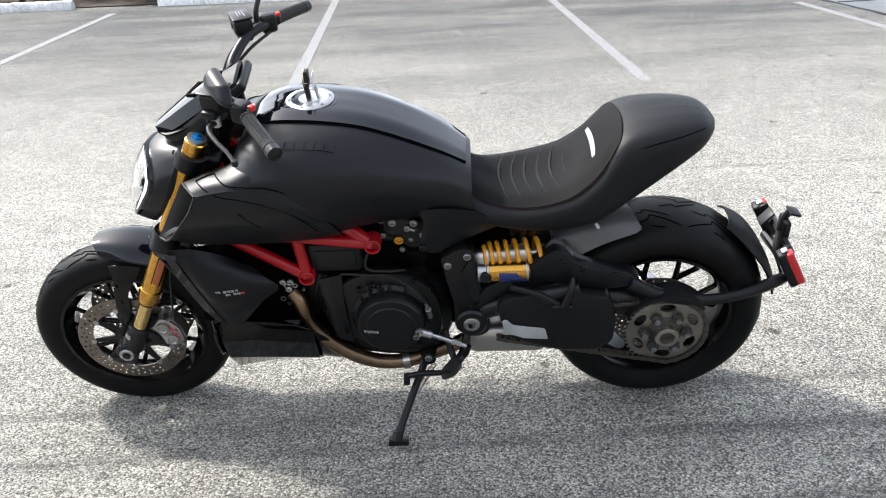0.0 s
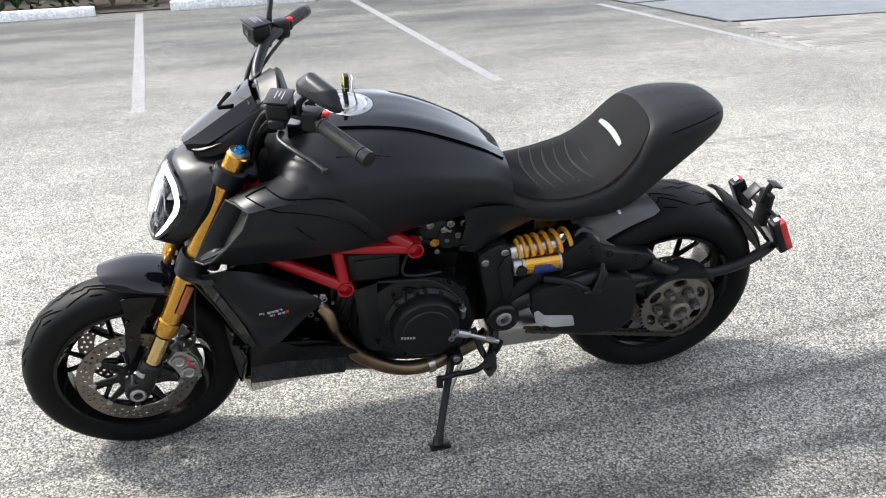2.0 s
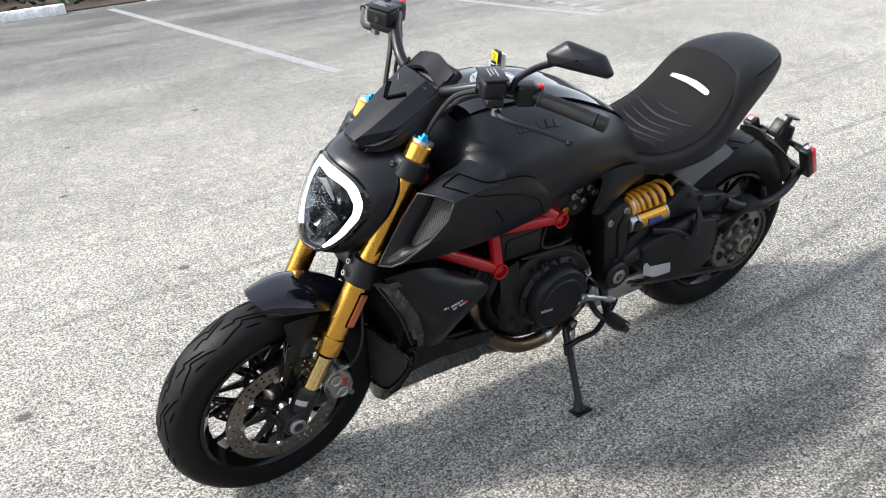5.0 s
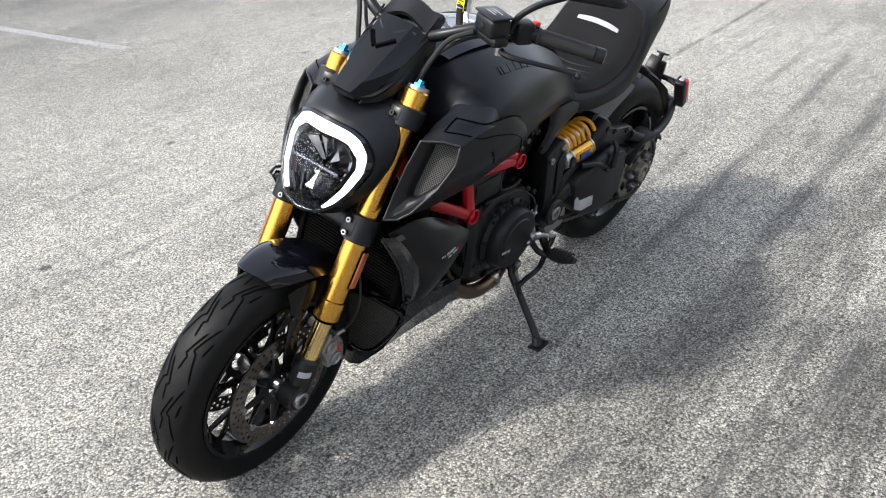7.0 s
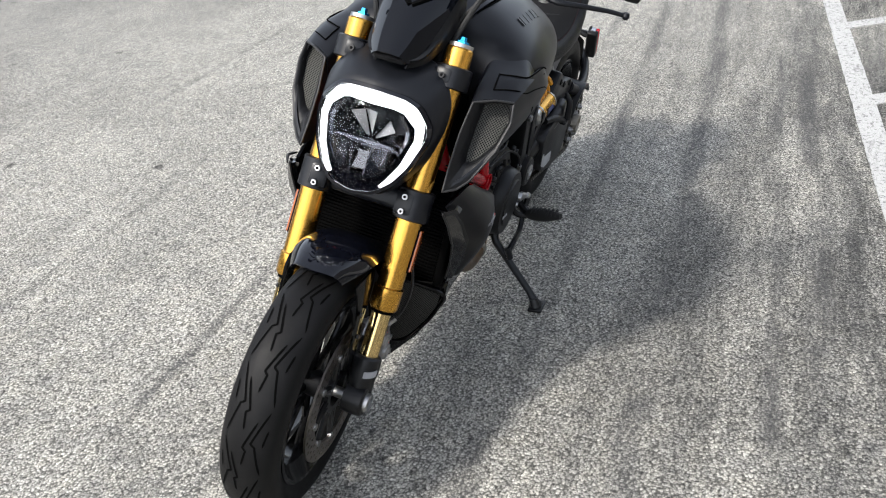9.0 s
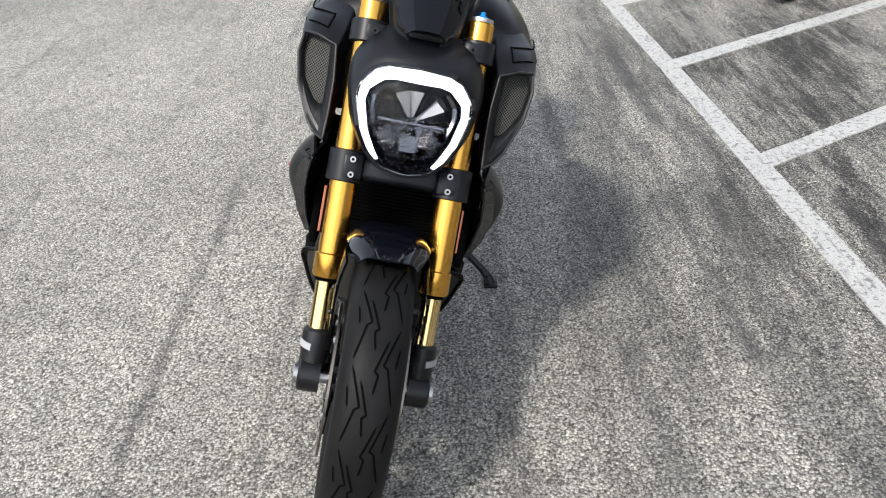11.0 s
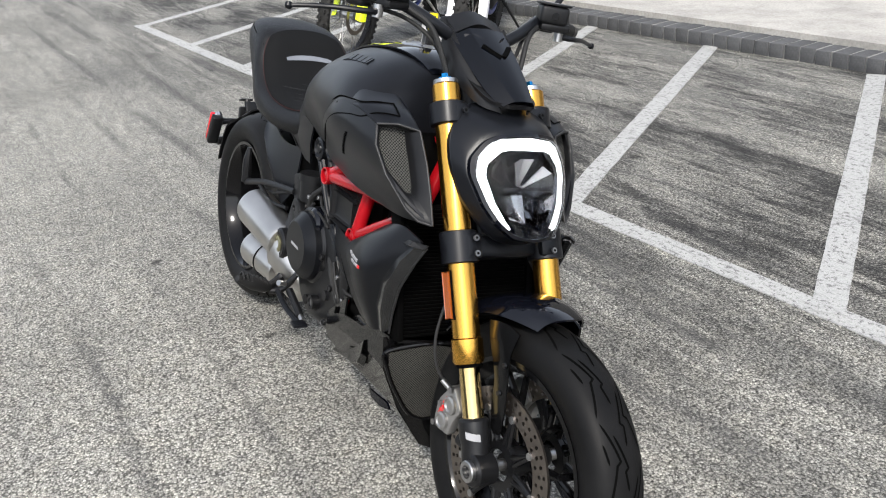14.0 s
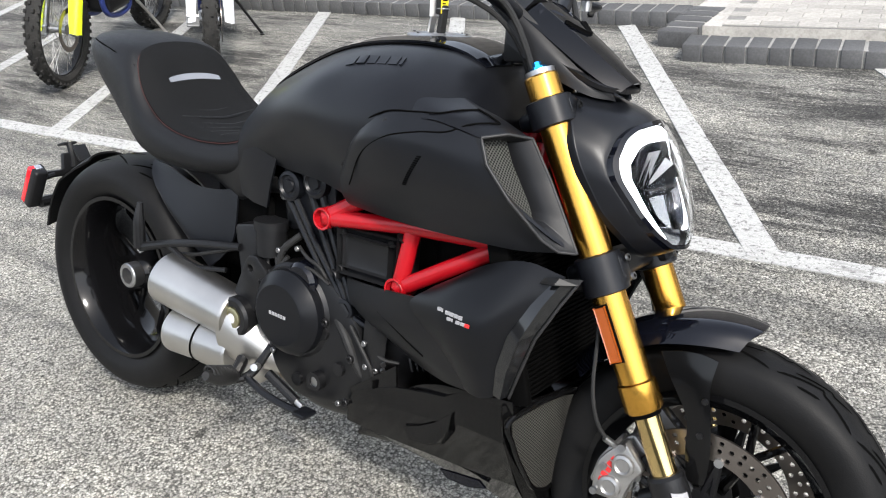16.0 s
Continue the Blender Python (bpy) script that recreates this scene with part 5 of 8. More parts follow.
def headlamp():
    lamp = new("headlamp")
    lamp.parent = BIKE
    tagged(lamp, "headlamp with a lit white horseshoe ring")
    M = HLT
    n = len(lamp_outline())
    body = tidy(grid([lamp_loop(0.60, -0.075), lamp_loop(0.95, -0.045), lamp_loop(1.03, -0.012, 0.6), lamp_loop(1.04, 0.000, 0.6), lamp_loop(1.00, 0.006, 0.6)], wrap=True, caps=False))
    steered("lamp_housing", moved(body, M), GLOSS, lamp)
    bowl = tidy(grid([lamp_loop(0.72, -0.006, 0.6), lamp_loop(0.66, -0.022, 0.3), lamp_loop(0.60, -0.055), lamp_loop(0.3, -0.066), lamp_loop(0.02, -0.068)], wrap=True))
    steered("reflector_bowl", moved(bowl, M), BOWL, lamp, "dark metallic reflector bowl")
    # horseshoe light guide: all round but for the bottom
    outer = [(0.062, -0.084), (0.076, -0.067), (0.097, -0.030), (0.1145, 0.030), (0.1115, 0.058), (0.086, 0.088), (0.060, 0.0985), (0.0, 0.1015)]
    inner = [(0.053, -0.080), (0.064, -0.064), (0.083, -0.028), (0.0970, 0.027), (0.0920, 0.050), (0.066, 0.0725), (0.046, 0.0765), (0.0, 0.0755)]
    outer, inner = (k + [(-y, z) for y, z in k[-2::-1]] for k in (outer, inner))
    def pt(y, z, x):
        return (x - 0.6 * (y * y) * 6 - 0.6 * z * z * 2, y, z)
    rows = [[pt(y0, z0, -0.010), pt(y0, z0, -0.001), pt((y0 + y1) / 2, (z0 + z1) / 2, 0.0015), pt(y1, z1, -0.001), pt(y1, z1, -0.010)] for (y0, z0), (y1, z1) in zip(inner, outer)]
    steered("daylight_ring", moved(tidy(grid(rows)), M), DRL, lamp, "lit white horseshoe light guide", 50)
    # upper reflector: a fan, pale facets painting sun haze; lower one: a dark trough between slanting mirrors
    def quad(pts, thick=0.0015):
        bm = bmesh.new()
        bm.faces.new([bm.verts.new(p) for p in pts])
        bmesh.ops.solidify(bm, geom=bm.faces[:], thickness=thick)
        return bm
    fan = []
    for i in range(7):
        a0, a1 = radians(8 + 23.4 * i), radians(8 + 23.4 * (i + 1))
        d = (0.0, -0.010, 0.004, -0.012, 0.004, -0.010, 0.0)[i]
        fan.append(quad([(-0.056, 0.014 * math.cos(a0), 0.010 * math.sin(a0)), (-0.056 + d, 0.014 * math.cos(a1), 0.010 * math.sin(a1)),
                         (-0.020 + d, 0.070 * math.cos(a1), 0.062 * math.sin(a1)), (-0.020, 0.070 * math.cos(a0), 0.062 * math.sin(a0))]))
    # pale and dark facets paint the reflector's glints
    for k, bm in enumerate(fan):
        steered("upper_reflector", moved(bm, M), SUNHAZE if k in (1, 3, 4) else BOWL, lamp, "", 0)
    steered("reflector_shelf", moved(box((-0.056, -0.066, -0.006), (-0.022, 0.066, 0.002), 0.002, 1), M), BOWL, lamp)
    low = []
    for sgn in (1, -1):
        low.append(quad([(-0.020, sgn * 0.020, -0.012), (-0.050, sgn * 0.044, -0.012), (-0.046, sgn * 0.034, -0.060), (-0.020, sgn * 0.014, -0.070)]))
        low.append(quad([(-0.050, sgn * 0.046, -0.010), (-0.024, sgn * 0.072, -0.010), (-0.024, sgn * 0.056, -0.046), (-0.046, sgn * 0.038, -0.050)]))
    low.append(quad([(-0.046, -0.012, -0.014), (-0.046, 0.012, -0.014), (-0.024, 0.016, -0.058), (-0.024, -0.016, -0.058)]))
    steered("reflector_facet", moved(join(*low), M), CHROME, lamp, "chrome reflector facets", 0)
    for sgn in (1, -1):
        steered("divider", moved(quad([(-0.018, sgn * 0.0195, -0.010), (-0.018, sgn * 0.0225, -0.010), (-0.018, sgn * 0.0165, -0.072), (-0.018, sgn * 0.0135, -0.072)], 0.003), M), BOWL, lamp)
    steered("lens_edge", moved(tube(lamp_loop(0.985, 0.005, 0.6), 0.0014, 6, closed=True), M), CHROME, lamp, "bright edge of the lens", 60)
    glass = tidy(grid([lamp_loop(1.0, 0.006, 0.6), lamp_loop(0.9, 0.010, 0.6), lamp_loop(0.6, 0.013, 0.6), lamp_loop(0.25, 0.014, 0.6), lamp_loop(0.02, 0.014, 0.6)], wrap=True))
    bmesh.ops.solidify(glass, geom=glass.faces[:], thickness=0.002)
    g = steered("lamp_glass", moved(glass, M), GLASS, lamp, "clear lamp glass", 60)
    g.visible_shadow = False
    steered("lamp_bezel", moved(tidy(grid([lamp_loop(0.985, -0.002, 0.6), lamp_loop(0.985, 0.007, 0.6), lamp_loop(1.045, 0.006, 0.6), lamp_loop(1.05, -0.010, 0.6)], wrap=True)), M), GLOSS, lamp)
    return lamp


headlamp()


def cowl():
    """The matt shell round the lamp, swept back and out to broad shoulders before the forks."""
    lo = np.array(lamp_outline(1.045))
    half = [(0.0, 0.188), (0.072, 0.186), (0.106, 0.165), (0.136, 0.114), (0.139, 0.062), (0.123, -0.012), (0.090, -0.070), (0.056, -0.103), (0.0, -0.114)]
    full = half + [(-y, z) for y, z in half[-2:0:-1]]
    hi = np.array(rounded(full, 0.020, 3))
    rows = []
    for f in (0.0, 0.12, 0.35, 0.60, 0.82, 0.95, 1.0):
        row = []
        for p, r in zip(lo, hi):
            y, z = p + (r - p) * f ** 0.85
            rim = -0.6 * 6 * p[0] ** 2 - 1.2 * p[1] ** 2
            edge = float(np.interp(r[1], (-0.114, -0.070, -0.012, 0.062, 0.114, 0.165, 0.188), (-0.060, -0.066, -0.084, -0.094, -0.098, -0.104, -0.118)))
            row.append((rim - 0.004 + (edge - rim) * f ** 1.25, y, z))
        rows.append(row)
    rows.append([(x - 0.012, y * 0.985, z * 0.985) for x, y, z in rows[-1]])
    bm = tidy(grid(cr(np.array(rows), 22), wrap=True))
    bmesh.ops.solidify(bm, geom=bm.faces[:], thickness=0.004)
    return steered("headlamp_cowl", moved(bm, HLT), MATTE, None, "matt black headlamp cowl", 50)


cowl()


def wind_deflector():
    spine = [(1.352, 0.976, 0.040, 0.960), (1.332, 0.991, 0.050, 0.968), (1.302, 1.013, 0.060, 0.986), (1.260, 1.043, 0.068, 1.014), (1.218, 1.071, 0.073, 1.042), (1.178, 1.096, 0.077, 1.068)]
    rows = []
    for x, zc, hw, ze in cr(np.array(spine), 16):
        zf = ze + (zc - ze) * 0.86
        side = [(x - 0.014, hw, ze), (x - 0.008, hw * 0.80, ze + (zf - ze) * 0.55), (x - 0.002, hw * 0.58, zf), (x - 0.001, hw * 0.30, zf + (zc - zf) * 0.5)]
        rows.append([(p, -q, r) for p, q, r in side] + [(x, 0, zc)] + side[::-1])
    bm = tidy(grid(rows))
    bmesh.ops.solidify(bm, geom=bm.faces[:], thickness=0.004)
    wd = steered("wind_deflector", bm, DEFLECT, None, "gloss black wind deflector", 24)
    UP = Matrix.Translation((0.007, 0, 0.0205))
    LOW = Matrix.Translation((0.004, 0, -0.002))
    under = [[(1.338, -0.03, 0.944), (1.343, 0.0, 0.944), (1.338, 0.03, 0.944)], [(1.30, -0.062, 0.950), (1.31, 0.0, 0.960), (1.30, 0.062, 0.950)], [(1.22, -0.075, 0.985), (1.23, 0, 0.995), (1.22, 0.075, 0.985)], [(1.15, -0.075, 1.02), (1.15, 0, 1.03), (1.15, 0.075, 1.02)]]
    steered("deflector_base", moved(sheet(under, 16, 12, 0.008), UP), PLASTIC, wd)
    for sgn in (1, -1):
        side = [[(1.325, sgn * 0.034, 0.946), (1.28, sgn * 0.066, 0.955), (1.20, sgn * 0.084, 0.990), (1.14, sgn * 0.086, 1.025)],
                [(1.322, sgn * 0.038, 0.954), (1.272, sgn * 0.066, 0.976), (1.205, sgn * 0.080, 1.022), (1.135, sgn * 0.082, 1.075)],
                [(1.318, sgn * 0.040, 0.960), (1.262, sgn * 0.060, 0.996), (1.200, sgn * 0.068, 1.048), (1.140, sgn * 0.072, 1.098)]]
        steered("deflector_cheek", moved(sheet(side, 10, 20, 0.005), LOW), PLASTIC, wd)
        slot = [(1.246, sgn * 0.002, 1.0385), (1.232, sgn * 0.018, 1.0465), (1.216, sgn * 0.034, 1.0560)]
        steered("deflector_slot", moved(ribbon(slot, 0.010, 0.006), Matrix.Translation((0.007, 0, 0.0090))), DARKVOID, wd, "dark slot across the deflector", 0)
        fin = [[(1.235, sgn * 0.006, 1.048), (1.205, sgn * 0.030, 1.070), (1.185, sgn * 0.056, 1.072)], [(1.215, sgn * 0.004, 1.070), (1.195, sgn * 0.030, 1.084), (1.178, sgn * 0.058, 1.082)]]
        steered("fin", moved(sheet(fin, 4, 8, 0.006), LOW), GLOSS, wd)
    dash = moved(box((-0.012, -0.070, -0.045), (0.012, 0.070, 0.045), 0.008, 3), Matrix.Translation((1.128, 0, 1.072)) @ Matrix.Rotation(radians(-52), 4, "Y"))
    ds = steered("dash", dash, PLASTIC, None, "black dash housing behind the deflector")
    scr = moved(box((-0.016, -0.060, -0.036), (-0.0125, 0.060, 0.036), 0.001, 1), Matrix.Translation((1.128, 0, 1.072)) @ Matrix.Rotation(radians(-52), 4, "Y"))
    steered("dash_screen", scr, GLOSS, ds, "dark glossy display")
    hood = [[(1.150, -0.070, 1.088), (1.148, 0.0, 1.114), (1.150, 0.070, 1.088)], [(1.110, -0.066, 1.118), (1.105, 0, 1.136), (1.110, 0.066, 1.118)]]
    steered("dash_hood", moved(sheet(hood, 6, 14, 0.010), Matrix.Translation((0.007, 0, -0.012))), PLASTIC, ds)
    return wd


wind_deflector()


# -- handlebar and controls --
BAR = [(1.150, 0.0, 1.062), (1.150, 0.06, 1.066), (1.145, 0.11, 1.088), (1.115, 0.175, 1.118), (1.078, 0.225, 1.127), (1.035, 0.300, 1.120), (0.985, 0.385, 1.106)]


def handlebar():
    full = [(x, -y, z) for x, y, z in BAR[:0:-1]] + BAR
    bar = steered("handlebar", tube(full, 0.0135, 16, 90), MATTE, None, "wide black tapered handlebar", 60)
    steered("riser", join(box((1.12, -0.06, 0.99), (1.17, -0.03, 1.075), 0.008), box((1.12, 0.03, 0.99), (1.17, 0.06, 1.075), 0.008)), CASTING, bar)
    for sgn in (1, -1):
        a, b = Vector((1.048, sgn * 0.280, 1.1225)), Vector((0.985, sgn * 0.392, 1.106))
        d = b - a
        grip = steered("grip", tube([a, a + d * 0.03, a + d * 0.05, a + d * 0.94, a + d], [0.0185, 0.0185, 0.0165, 0.0165, 0.0175], 20), GRIPRUB, bar, "black rubber grip")
        ribs = []
        for i in range(16):
            for k in range(3):
                p = a + d * (0.12 + 0.72 * i / 15)
                up = Vector((0, 0, 1))
                side = d.normalized().cross(up)
                th = radians(40 + 30 * k)
                ribs.append(rod(p + (side * math.cos(th) + up * math.sin(th)) * 0.0160, p + (side * math.cos(th) + up * math.sin(th)) * 0.0172, 0.003, 6))
        steered("grip_pattern", join(*ribs), GRIPRUB, grip)
        steered("bar_end", tube([b, b + d * 0.02, b + d * 0.18, b + d * 0.20], [0.014, 0.0175, 0.0175, 0.012], 18), CASTING, grip)
        # switch block
        c = Vector((1.064, sgn * 0.252, 1.126))
        sw = moved(join(box((-0.022, -0.020, -0.026), (0.022, 0.020, 0.024), 0.009, 3), box((-0.034, -0.012, -0.010), (-0.018, 0.014, 0.016), 0.006, 2)), Matrix.Translation(c) @ Matrix.Rotation(radians(-sgn * 28), 4, "Z"))
        swb = steered("switch_block", sw, PLASTIC, bar, "black switch block with a red switch")
        steered("red_switch", moved(box((-0.038, -0.006, 0.008), (-0.024, 0.008, 0.022), 0.003, 2), Matrix.Translation(c) @ Matrix.Rotation(radians(-sgn * 28), 4, "Z")), REDMARK, swb, "red switch")
        # master cylinder with its reservoir
        r = Vector((1.128, sgn * 0.212, 1.128))
        ms = moved(join(box((-0.026, -0.034, -0.006), (0.026, 0.034, 0.036), 0.009, 3), box((-0.020, -0.028, -0.022), (0.020, 0.044, 0.0), 0.008, 2)), Matrix.Translation(r) @ Matrix.Rotation(radians(-sgn * 22), 4, "Z"))
        mc = steered("master_cylinder", ms, PLASTIC, bar, "black fluid reservoir with marked lid")
        lidm = Matrix.Translation(r) @ Matrix.Rotation(radians(-sgn * 22), 4, "Z")
        steered("reservoir_lid", moved(box((-0.028, -0.036, 0.036), (0.028, 0.036, 0.042), 0.004, 2), lidm), CASTING, mc)
        steered("lid_marking", moved(join(*[box((-0.010 + i * 0.008, -0.022, 0.0418), (-0.0075 + i * 0.008, (0.018, 0.006, 0.014)[i], 0.0424), 0) for i in range(3)]), lidm), NAMEMARK, mc, "plain white marking bars", 0)
        steered("sight_glass", moved(rod((0.0255, 0.0, 0.014), (0.0285, 0.0, 0.014), 0.008, 14), lidm), SMOKED, mc)
        # lever
        lv = [(1.128, sgn * 0.238, 1.098), (1.142, sgn * 0.272, 1.096), (1.118, sgn * 0.325, 1.094), (1.085, sgn * 0.372, 1.088), (1.066, sgn * 0.405, 1.082)]
        lever = steered("lever", join(tube(lv, [0.008, 0.0065, 0.0055, 0.005, 0.0045], 10, 24), lathe([(-0.008, 0.0), (-0.007, 0.006), (0.0, 0.0085), (0.007, 0.006), (0.008, 0.0)], 12, "z", lv[-1], closed=False)), MATTE, bar, "black ball-end lever")
        steered("lever_pivot", rod((1.130, sgn * 0.240, 1.086), (1.130, sgn * 0.240, 1.112), 0.011, 14), ALLOY, lever)
        # hoses down to the head
        hose = [(1.132, sgn * 0.17, 1.112), (1.16, sgn * 0.13, 1.085), (1.185, sgn * 0.105, 1.03), (1.205, sgn * 0.085, 0.96), (1.23, sgn * 0.07, 0.86)]
        steered("hose", tube(hose, 0.006, 8, 24), GRIPRUB, bar, "black control hose")
        hose2 = [(1.06, sgn * 0.235, 1.105), (1.11, sgn * 0.16, 1.09), (1.155, sgn * 0.11, 1.05), (1.18, sgn * 0.07, 0.98), (1.20, sgn * 0.05, 0.88)]
        steered("hose", tube(hose2, 0.0045, 8, 24), GRIPRUB, bar)
    return bar


handlebar()


def mirror(sgn):
    mir = new("mirror")
    mir.parent = BIKE
    tagged(mir, "black rear-view mirror on a short stalk")
    steered("mirror_stalk", tube([(1.092, sgn * 0.238, 1.135), (1.090, sgn * 0.250, 1.165), (1.080, sgn * 0.285, 1.200), (1.090, sgn * 0.345, 1.240)], [0.007, 0.0075, 0.0075, 0.008], 12, 16), MATTE, mir)
    M = Matrix.Translation((1.070, sgn * 0.396, 1.264)) @ Matrix.Rotation(radians(sgn * 28), 4, "Z") @ Matrix.Rotation(radians(-12), 4, "Y")
    out = rounded([(-0.070 * sgn, -0.004), (-0.034 * sgn, 0.029), (0.046 * sgn, 0.019), (0.072 * sgn, -0.014), (0.062 * sgn, -0.024), (-0.060 * sgn, -0.026)], 0.007, 4)
    loops = []
    for x, k in ((-0.011, 0.93), (-0.009, 1.0), (0.000, 1.0), (0.011, 0.80), (0.017, 0.5), (0.019, 0.05)):
        loops.append([(x, y * k, z * k) for y, z in out])
    steered("mirror_shell", moved(tidy(grid(loops, wrap=True)), M), MATTE, mir, "", 50)
    bm = bmesh.new()
    bm.faces.new([bm.verts.new((-0.0095, y * 0.92, z * 0.92)) for y, z in out])
    bmesh.ops.solidify(bm, geom=bm.faces[:], thickness=0.002)
    steered("mirror_glass", moved(tidy(bm), M), MIRROR, mir, "silvered mirror glass", 0)
    return mir


def mirror_mat():
    n = Nodes("silvered_mirror")
    n.set(Base_Color=(0.85, 0.87, 0.88, 1), Metallic=1.0, Roughness=0.02)
    return n.mat


MIRROR = mirror_mat()
for s in (1, -1):
    mirror(s)


# -- red trellis frame --
def trellis():
    fr = new("trellis_frame")
    fr.parent = BIKE
    tagged(fr, "bright red tubular trellis frame")
    for sgn in (1, -1):
        q = lambda x, y, z: (x, sgn * y, z)
        up, low, mid, nose = q(0.800, 0.150, 0.662), q(0.990, 0.152, 0.563), q(1.008, 0.135, 0.688), q(1.215, 0.120, 0.690)
        part("frame_tube", tube([up, q(1.0, 0.140, 0.684), nose], [0.0165, 0.0165, 0.0165], 16), RED, fr)
        part("frame_tube", tube([low, q(1.20, 0.125, 0.685)], 0.0165, 16), RED, fr)
        part("frame_tube", tube([low, mid], 0.0165, 16), RED, fr)
        part("frame_tube", tube([up, q(0.905, 0.120, 0.728)], 0.0185, 16), RED, fr)
        part("frame_tube", tube([nose, q(1.225, 0.06, 0.86)], 0.0165, 16), RED, fr)
        part("frame_tube", tube([q(1.10, 0.13, 0.70), q(1.215, 0.055, 0.90)], 0.0165, 16), RED, fr)
        for c in (up, low):
            o = sgn * 0.017
            part("frame_boss", lathe([(-sgn * 0.028, 0.0), (-sgn * 0.028, 0.0225), (o, 0.0225), (o + sgn * 0.001, 0.0215), (o, 0.0180), (o - sgn * 0.014, 0.0175), (o - sgn * 0.014, 0.0)], 24, "y", c, closed=False), RED, fr, "open tube end of the frame")
    part("steering_head", rod((1.165, 0, 1.0), (1.29, 0, 0.74), 0.034, 20), CASTING, fr, "black steering head")
    return fr


trellis()


# -- engine --
def engine():
    eng = new("engine")
    eng.parent = BIKE
    tagged(eng, "black twin-cylinder engine with bare bolts")
    st = []
    for x, zb, zt, w in [(0.600, 0.27, 0.44, 0.085), (0.640, 0.215, 0.49, 0.110), (0.720, 0.195, 0.515, 0.125), (0.820, 0.200, 0.520, 0.125), (0.900, 0.225, 0.510, 0.115), (0.960, 0.280, 0.470, 0.095), (0.985, 0.33, 0.43, 0.06)]:
        st.append((x, [(0, zt), (w * 0.6, zt - 0.004), (w * 0.95, zt - 0.035), (w, (zb + zt) / 2), (w * 0.92, zb + 0.04), (w * 0.55, zb + 0.006), (0, zb)]))
    part("crankcase", shell(st, 30, 28), CASTING, eng, "black crankcase", 50)
    part("oil_sump", box((0.660, -0.088, 0.198), (0.930, 0.088, 0.290), 0.022, 3), CASTING, eng, "black oil sump")
    # rear and front cylinders with heads
    rear = Matrix.Translation((0.715, 0, 0.585)) @ Matrix.Rotation(radians(-12), 4, "Y")
    part("rear_cylinder", moved(box((-0.070, -0.085, -0.10), (0.070, 0.085, 0.02), 0.015, 2), rear), CASTING, eng)
    part("rear_head", moved(join(box((-0.090, -0.092, 0.02), (0.092, 0.092, 0.10), 0.018, 3), box((-0.060, -0.098, 0.04), (0.070, 0.098, 0.12), 0.02, 3), rod((-0.01, -0.100, 0.062), (-0.01, 0.100, 0.062), 0.034, 24), rod((0.05, -0.096, 0.085), (0.05, 0.096, 0.085), 0.026, 20)), rear), CASTING, eng)
    front = Matrix.Translation((1.015, 0, 0.455)) @ Matrix.Rotation(radians(72), 4, "Y")
    barrel = part("front_cylinder", moved(box((-0.068, -0.080, -0.11), (0.068, 0.080, 0.0), 0.015, 2), front), CASTING, eng)
    for i in range(6):
        part("fin", moved(box((-0.076, -0.086, -0.095 + i * 0.015), (0.076, 0.086, -0.090 + i * 0.015), 0.003, 1), front), CASTING, barrel)
    part("front_head", moved(join(box((-0.085, -0.084, 0.0), (0.085, 0.084, 0.085), 0.018, 3), rod((0.02, -0.090, 0.05), (0.02, 0.090, 0.05), 0.036, 22)), front), CASTING, eng)
    for sgn in (1, -1):
        for x, z, r in [(0.778, 0.706, 0.011), (0.748, 0.696, 0.0115), (0.708, 0.676, 0.010), (0.690, 0.693, 0.0115), (0.650, 0.690, 0.012), (0.630, 0.670, 0.011), (0.776, 0.656, 0.008), (0.726, 0.606, 0.008), (0.668, 0.652, 0.009), (0.700, 0.640, 0.007)]:
            bolt_head((x, sgn * 0.099, z), r, 0.008, sgn, BOLT, eng)
        part("plug_ring", lathe([(sgn * 0.095, 0.0), (sgn * 0.095, 0.013), (sgn * 0.104, 0.013), (sgn * 0.104, 0.008), (sgn * 0.098, 0.007), (sgn * 0.098, 0.0)], 18, "y", (0.734, 0, 0.636), closed=False), GOLD, eng, "brass-coloured plug ring")
        for x, z, r in [(1.067, 0.486, 0.009), (1.043, 0.486, 0.009), (1.045, 0.463, 0.009), (1.083, 0.439, 0.010), (1.068, 0.420, 0.007), (1.02, 0.47, 0.005)]:
            bolt_head((x, sgn * 0.091, z), r, 0.010, sgn, BOLT, eng)
        if sgn > 0:
            for x, z in ((1.070, 0.516), (1.049, 0.515), (1.057, 0.490)):
                bolt_head((x, 0.116, z), 0.0095, 0.008, 1, ALLOY, eng, "pipe_clip")
        # camshaft link plate between two bolts
        part("link_plate", tube([(0.708, sgn * 0.100, 0.675), (0.688, sgn * 0.100, 0.667)], 0.006, 8), BOLT, eng)
        # covers beside the trellis
        part("belt_cover", join(box((0.835, sgn * 0.095, 0.560), (0.985, sgn * 0.142, 0.655), 0.016, 3), box((0.85, sgn * 0.120, 0.575), (0.965, sgn * 0.148, 0.64), 0.010, 2)), PLASTIC, eng, "smooth black cover inside the trellis")
        part("front_belt_cover", sheet([[(0.90, sgn * 0.13, 0.545), (0.94, sgn * 0.138, 0.54), (0.965, sgn * 0.13, 0.53)], [(0.90, sgn * 0.145, 0.44), (0.935, sgn * 0.150, 0.44), (0.955, sgn * 0.14, 0.44)], [(0.89, sgn * 0.135, 0.30), (0.92, sgn * 0.140, 0.31), (0.94, sgn * 0.13, 0.32)]], 14, 10, 0.008), CASTING, eng)
    # clutch side (left) cover: dished disc on a wider casing
    cc = (0.770, 0, 0.396)
